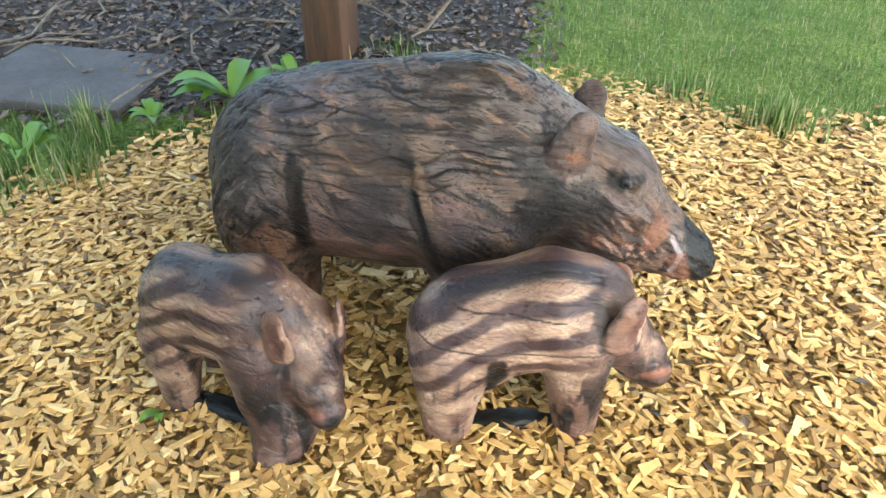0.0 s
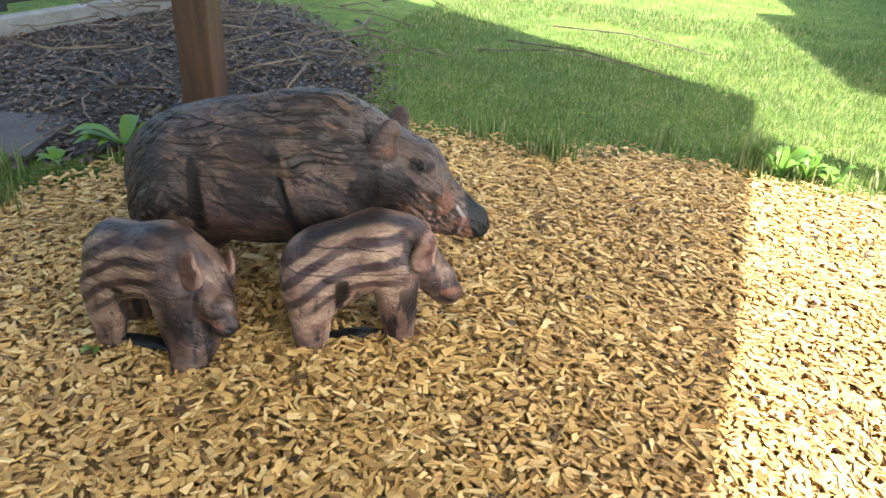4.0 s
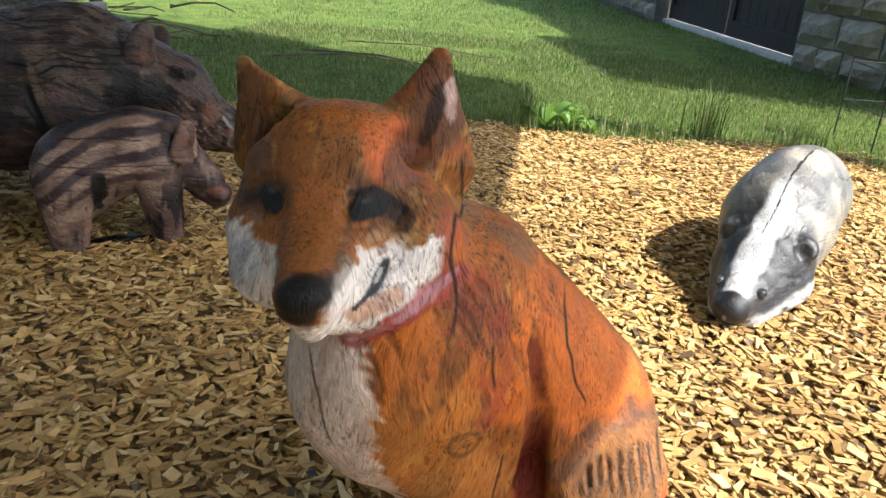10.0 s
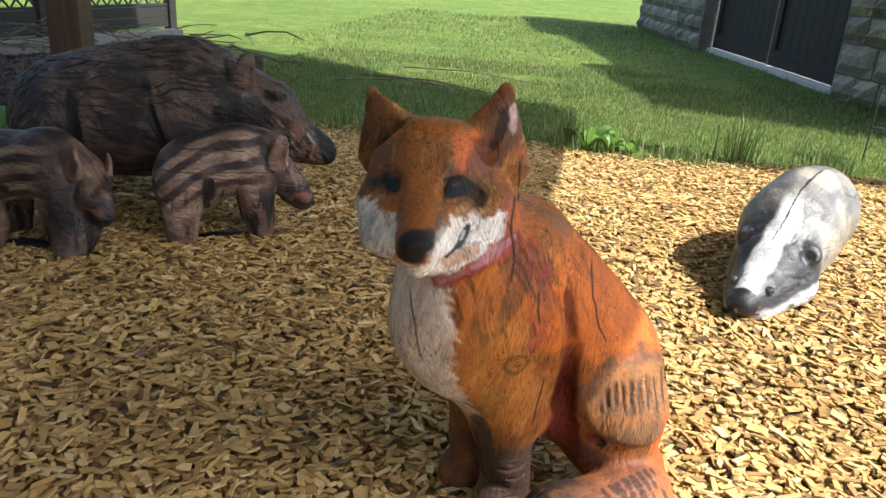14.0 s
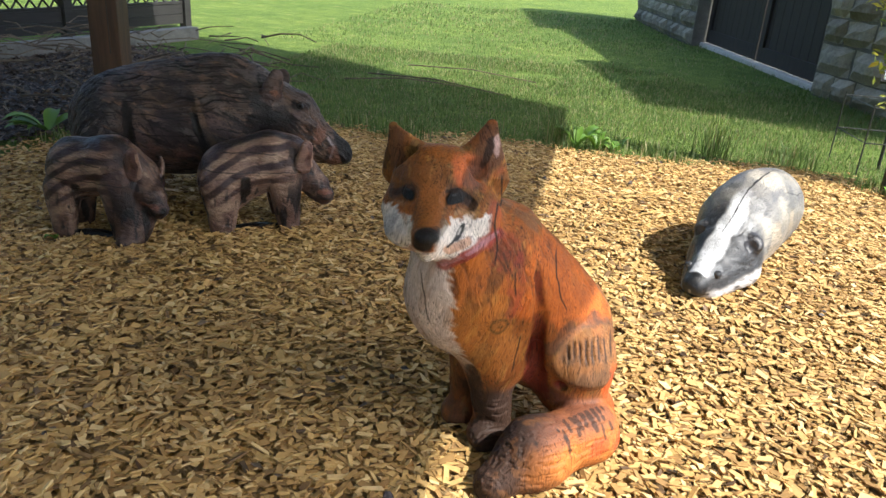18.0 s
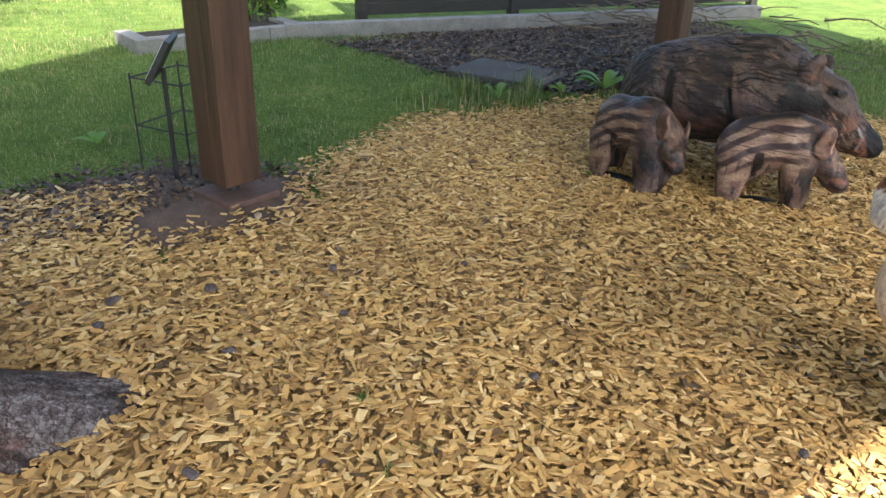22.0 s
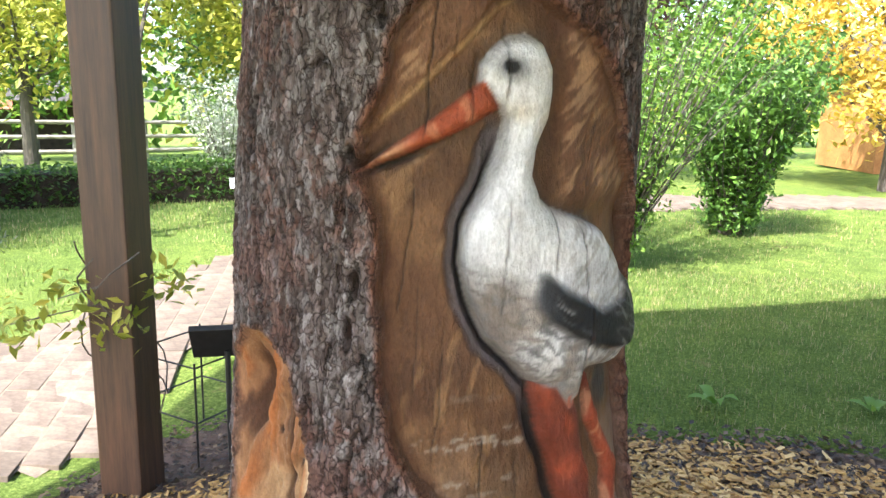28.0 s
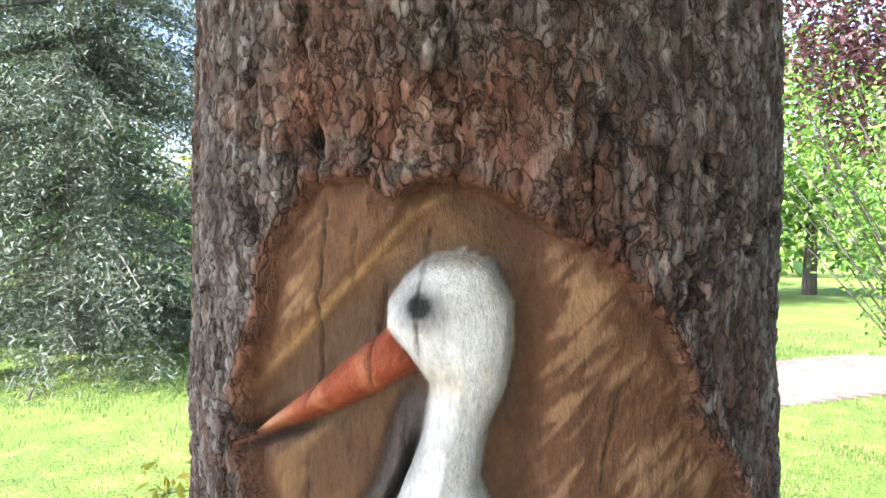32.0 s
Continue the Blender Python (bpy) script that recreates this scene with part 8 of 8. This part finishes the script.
def vine(x, y, z0, z1, r, seed, spray):
    """A climbing stem with pale young leaves, hanging on a post."""
    rng, pr = np.random.default_rng(seed), random.Random(seed)
    e = empty("vine", pose(x, y, 0), "thin climbing vine with pale green leaves on a post", "vine", "vines")
    pts = []
    for k in range(3):
        bm, a, p = bmesh.new(), pr.uniform(0, 6.3), []
        for q in range(12):
            t = q / 11
            p.append((r * math.cos(a + 4 * t), r * math.sin(a + 4 * t), z0 + (z1 - z0) * t + 0.03 * math.sin(9 * t + k)))
        for u, w in zip(p, p[1:]):
            rod(bm, u, w, 0.003, seg=5)
        part("stem", bm, BARK, e)
    for sx, sy, sz in spray:
        bm = bmesh.new()
        rod(bm, (r * 0.8 * np.sign(sx), 0, sz), (sx, sy, sz - 0.04), 0.003, 0.002, 5)
        part("shoot", bm, BARK, e)
        q = rng.normal(size=(48, 3)) * np.array([0.06, 0.05, 0.05]) + np.array([sx, sy, sz - 0.04])
        pts.append(q)
    v, f = leaf_cloud(np.concatenate(pts), 0.028, rng, 0.6, 2.0)
    c = new("leaves", big_mesh("leaves", v, f, LEAF_YELLOW))
    c.parent = e
    tagged(c, kind="stuff")


vine(-2.455, -2.262, 0.25, 0.85, 0.135, 3, ((0.16, -0.12, 0.72), (-0.05, 0.16, 0.74), (0.12, 0.05, 0.66), (0.28, -0.2, 0.66)))
vine(1.66, 4.60, 0.3, 1.2, 0.14, 4, ((-0.2, -0.05, 0.95), (-0.28, 0.0, 0.75), (-0.16, -0.1, 0.55), (-0.3, 0.1, 1.1)))


# ---- far things ----
def far_woods():
    rng = np.random.default_rng(90)
    for mat, n, seed in ((LEAF, 9000, 0), (LEAF_DARK, 9000, 1), (LEAF_YELLOW, 4000, 2)):
        a = rng.uniform(math.radians(95), math.radians(300), n)
        r = rng.uniform(38, 48, n)
        h = rng.random(n) ** 0.8 * (5.0 + 2.2 * np.sin(7 * a + seed) + 1.5 * np.sin(17 * a))
        keep = ~((a > math.radians(222)) & (a < math.radians(236)) & (h > 1.8))
        p = np.stack([r * np.cos(a), r * np.sin(a), h + rise(r * np.cos(a), r * np.sin(a))], -1)[keep]
        v, f = leaf_cloud(p, 0.5, rng, 0.8, 1.4)
        tagged(new("far_woods", big_mesh("far_woods", v, f, mat)), "far leafy trees along the edge of the park", "woods", kind="stuff")


far_woods()
TILE = plain("red_roof_tile", (0.25, 0.075, 0.04), (0.42, 0.15, 0.08), 3, 0.8, 0.3)
RENDER = plain("pale_render", (0.5, 0.47, 0.42), (0.65, 0.62, 0.57), 2, 0.9, 0.1)
SHED = plain("orange_shed_board", (0.36, 0.15, 0.05), (0.52, 0.26, 0.09), 3, 0.7, 0.2)
STABLE = plain("stable_board", (0.04, 0.03, 0.025), (0.09, 0.07, 0.055), 4, 0.85, 0.3)


def house(name, x, y, yaw, w, d, h, roof_h, wall_mat, roof_mat, label, windows=3):
    e = empty(name, pose(x, y, float(rise(x, y)), 0, 0, yaw), label, "building")
    bm = bmesh.new()
    box(bm, -w / 2, -d / 2, 0, w / 2, d / 2, h)
    part("wall", bm, wall_mat, e)
    bm = bmesh.new()
    o = 0.35
    vs = [bm.verts.new(q) for q in ((-w / 2 - o, -d / 2 - o, h), (w / 2 + o, -d / 2 - o, h), (w / 2 + o, d / 2 + o, h), (-w / 2 - o, d / 2 + o, h), (-w / 2 - o, 0, h + roof_h), (w / 2 + o, 0, h + roof_h))]
    for f in ((0, 1, 5, 4), (2, 3, 4, 5), (1, 2, 5), (3, 0, 4), (3, 2, 1, 0)):
        bm.faces.new([vs[i] for i in f])
    part("roof", bm, roof_mat, e)
    for k in range(windows):
        bm = bmesh.new()
        cx = -w / 2 + w * (k + 0.5) / windows
        box(bm, cx - 0.4, -d / 2 - 0.03, h * 0.4, cx + 0.4, -d / 2 + 0.02, h * 0.8)
        part("window", bm, BLACK, e, "dark window")


def pavilion(x, y, yaw, w, d, h, roof_h):
    """An open shelter: dark posts under a low hipped roof."""
    e = empty("pavilion", pose(x, y, float(rise(x, y)), 0, 0, yaw), "dark open wooden pavilion with a low hipped roof", "building")
    for i in range(4):
        for s in (-1, 1):
            px, py = -w / 2 + 0.3 + (w - 0.6) * i / 3, s * (d / 2 - 0.3)
            bm = bmesh.new()
            box(bm, px - 0.11, py - 0.11, -0.2, px + 0.11, py + 0.11, h, bevel=0.01)
            part("post", bm, STABLE, e)
    bm = bmesh.new()
    box(bm, -w / 2 + 0.4, d / 2 - 0.5, -0.2, w / 2 - 0.4, d / 2 - 0.45, h * 0.8)
    part("back_wall", bm, STABLE, e)
    bm = bmesh.new()
    o = 0.45
    x0, y0 = w / 2 + o, d / 2 + o
    vs = [bm.verts.new(q) for q in ((-x0, -y0, h), (x0, -y0, h), (x0, y0, h), (-x0, y0, h), (-x0 + y0, 0, h + roof_h), (x0 - y0, 0, h + roof_h))]
    for f in ((0, 1, 5, 4), (2, 3, 4, 5), (1, 2, 5), (3, 0, 4), (3, 2, 1, 0)):
        bm.faces.new([vs[i] for i in f])
    part("roof", bm, SLATE, e, "grey roof")


pavilion(-25.6, -23.3, 137, 6.6, 4.4, 2.1, 0.75)
house("house", -46, -53, 140, 12, 8, 1.9, 2.3, RENDER, TILE, "pale house with a red tiled roof, far off")
house("garden_shed", -19.0, 5.4, 105, 3.2, 2.4, 2.1, 0.7, SHED, STABLE, "small orange-stained wooden garden shed", 1)


def bare_tree(x, y, seed, h=7.5):
    rng = random.Random(seed)
    e = empty("bare_tree", pose(x, y, float(rise(x, y))), "tall slim tree still bare of leaves", "tree", "bare trees")
    bm = bmesh.new()
    rod(bm, (0, 0, -0.1), (0.1, 0.05, h), 0.12, 0.03, 8)
    part("trunk", bm, BARK, e)
    for k in range(9):
        t = rng.uniform(0.35, 0.95)
        a = rng.uniform(0, 6.3)
        bm = bmesh.new()
        rod(bm, (0.1 * t, 0.05 * t, h * t), (0.9 * math.cos(a), 0.9 * math.sin(a), h * t + rng.uniform(0.8, 1.8)), 0.035, 0.01, 5)
        part("limb", bm, BARK, e)


bare_tree(-17.6, -19.6, 1, 8.5)
bare_tree(-18.8, -20.9, 2, 9.0)


def flower_label(x, y, h, yaw):
    e = empty("plant_label", pose(x, y, float(rise(x, y)), 0, 0, yaw), "small white plant label on a thin stake in the lawn", "sign", "plant labels")
    bm = bmesh.new()
    rod(bm, (0, 0, -0.05), (0, 0, h), 0.008, seg=6)
    part("stake", bm, BLACK, e)
    bm = bmesh.new()
    box(bm, -0.10, -0.006, -0.06, 0.10, 0.006, 0.06, pose(0, 0, h, -35, 0, 0), 0.002)
    part("plate", bm, WHITE, e)


flower_label(-6.12, -5.0, 0.36, 130)
flower_label(-7.3, -4.55, 0.42, 125)
pavers()
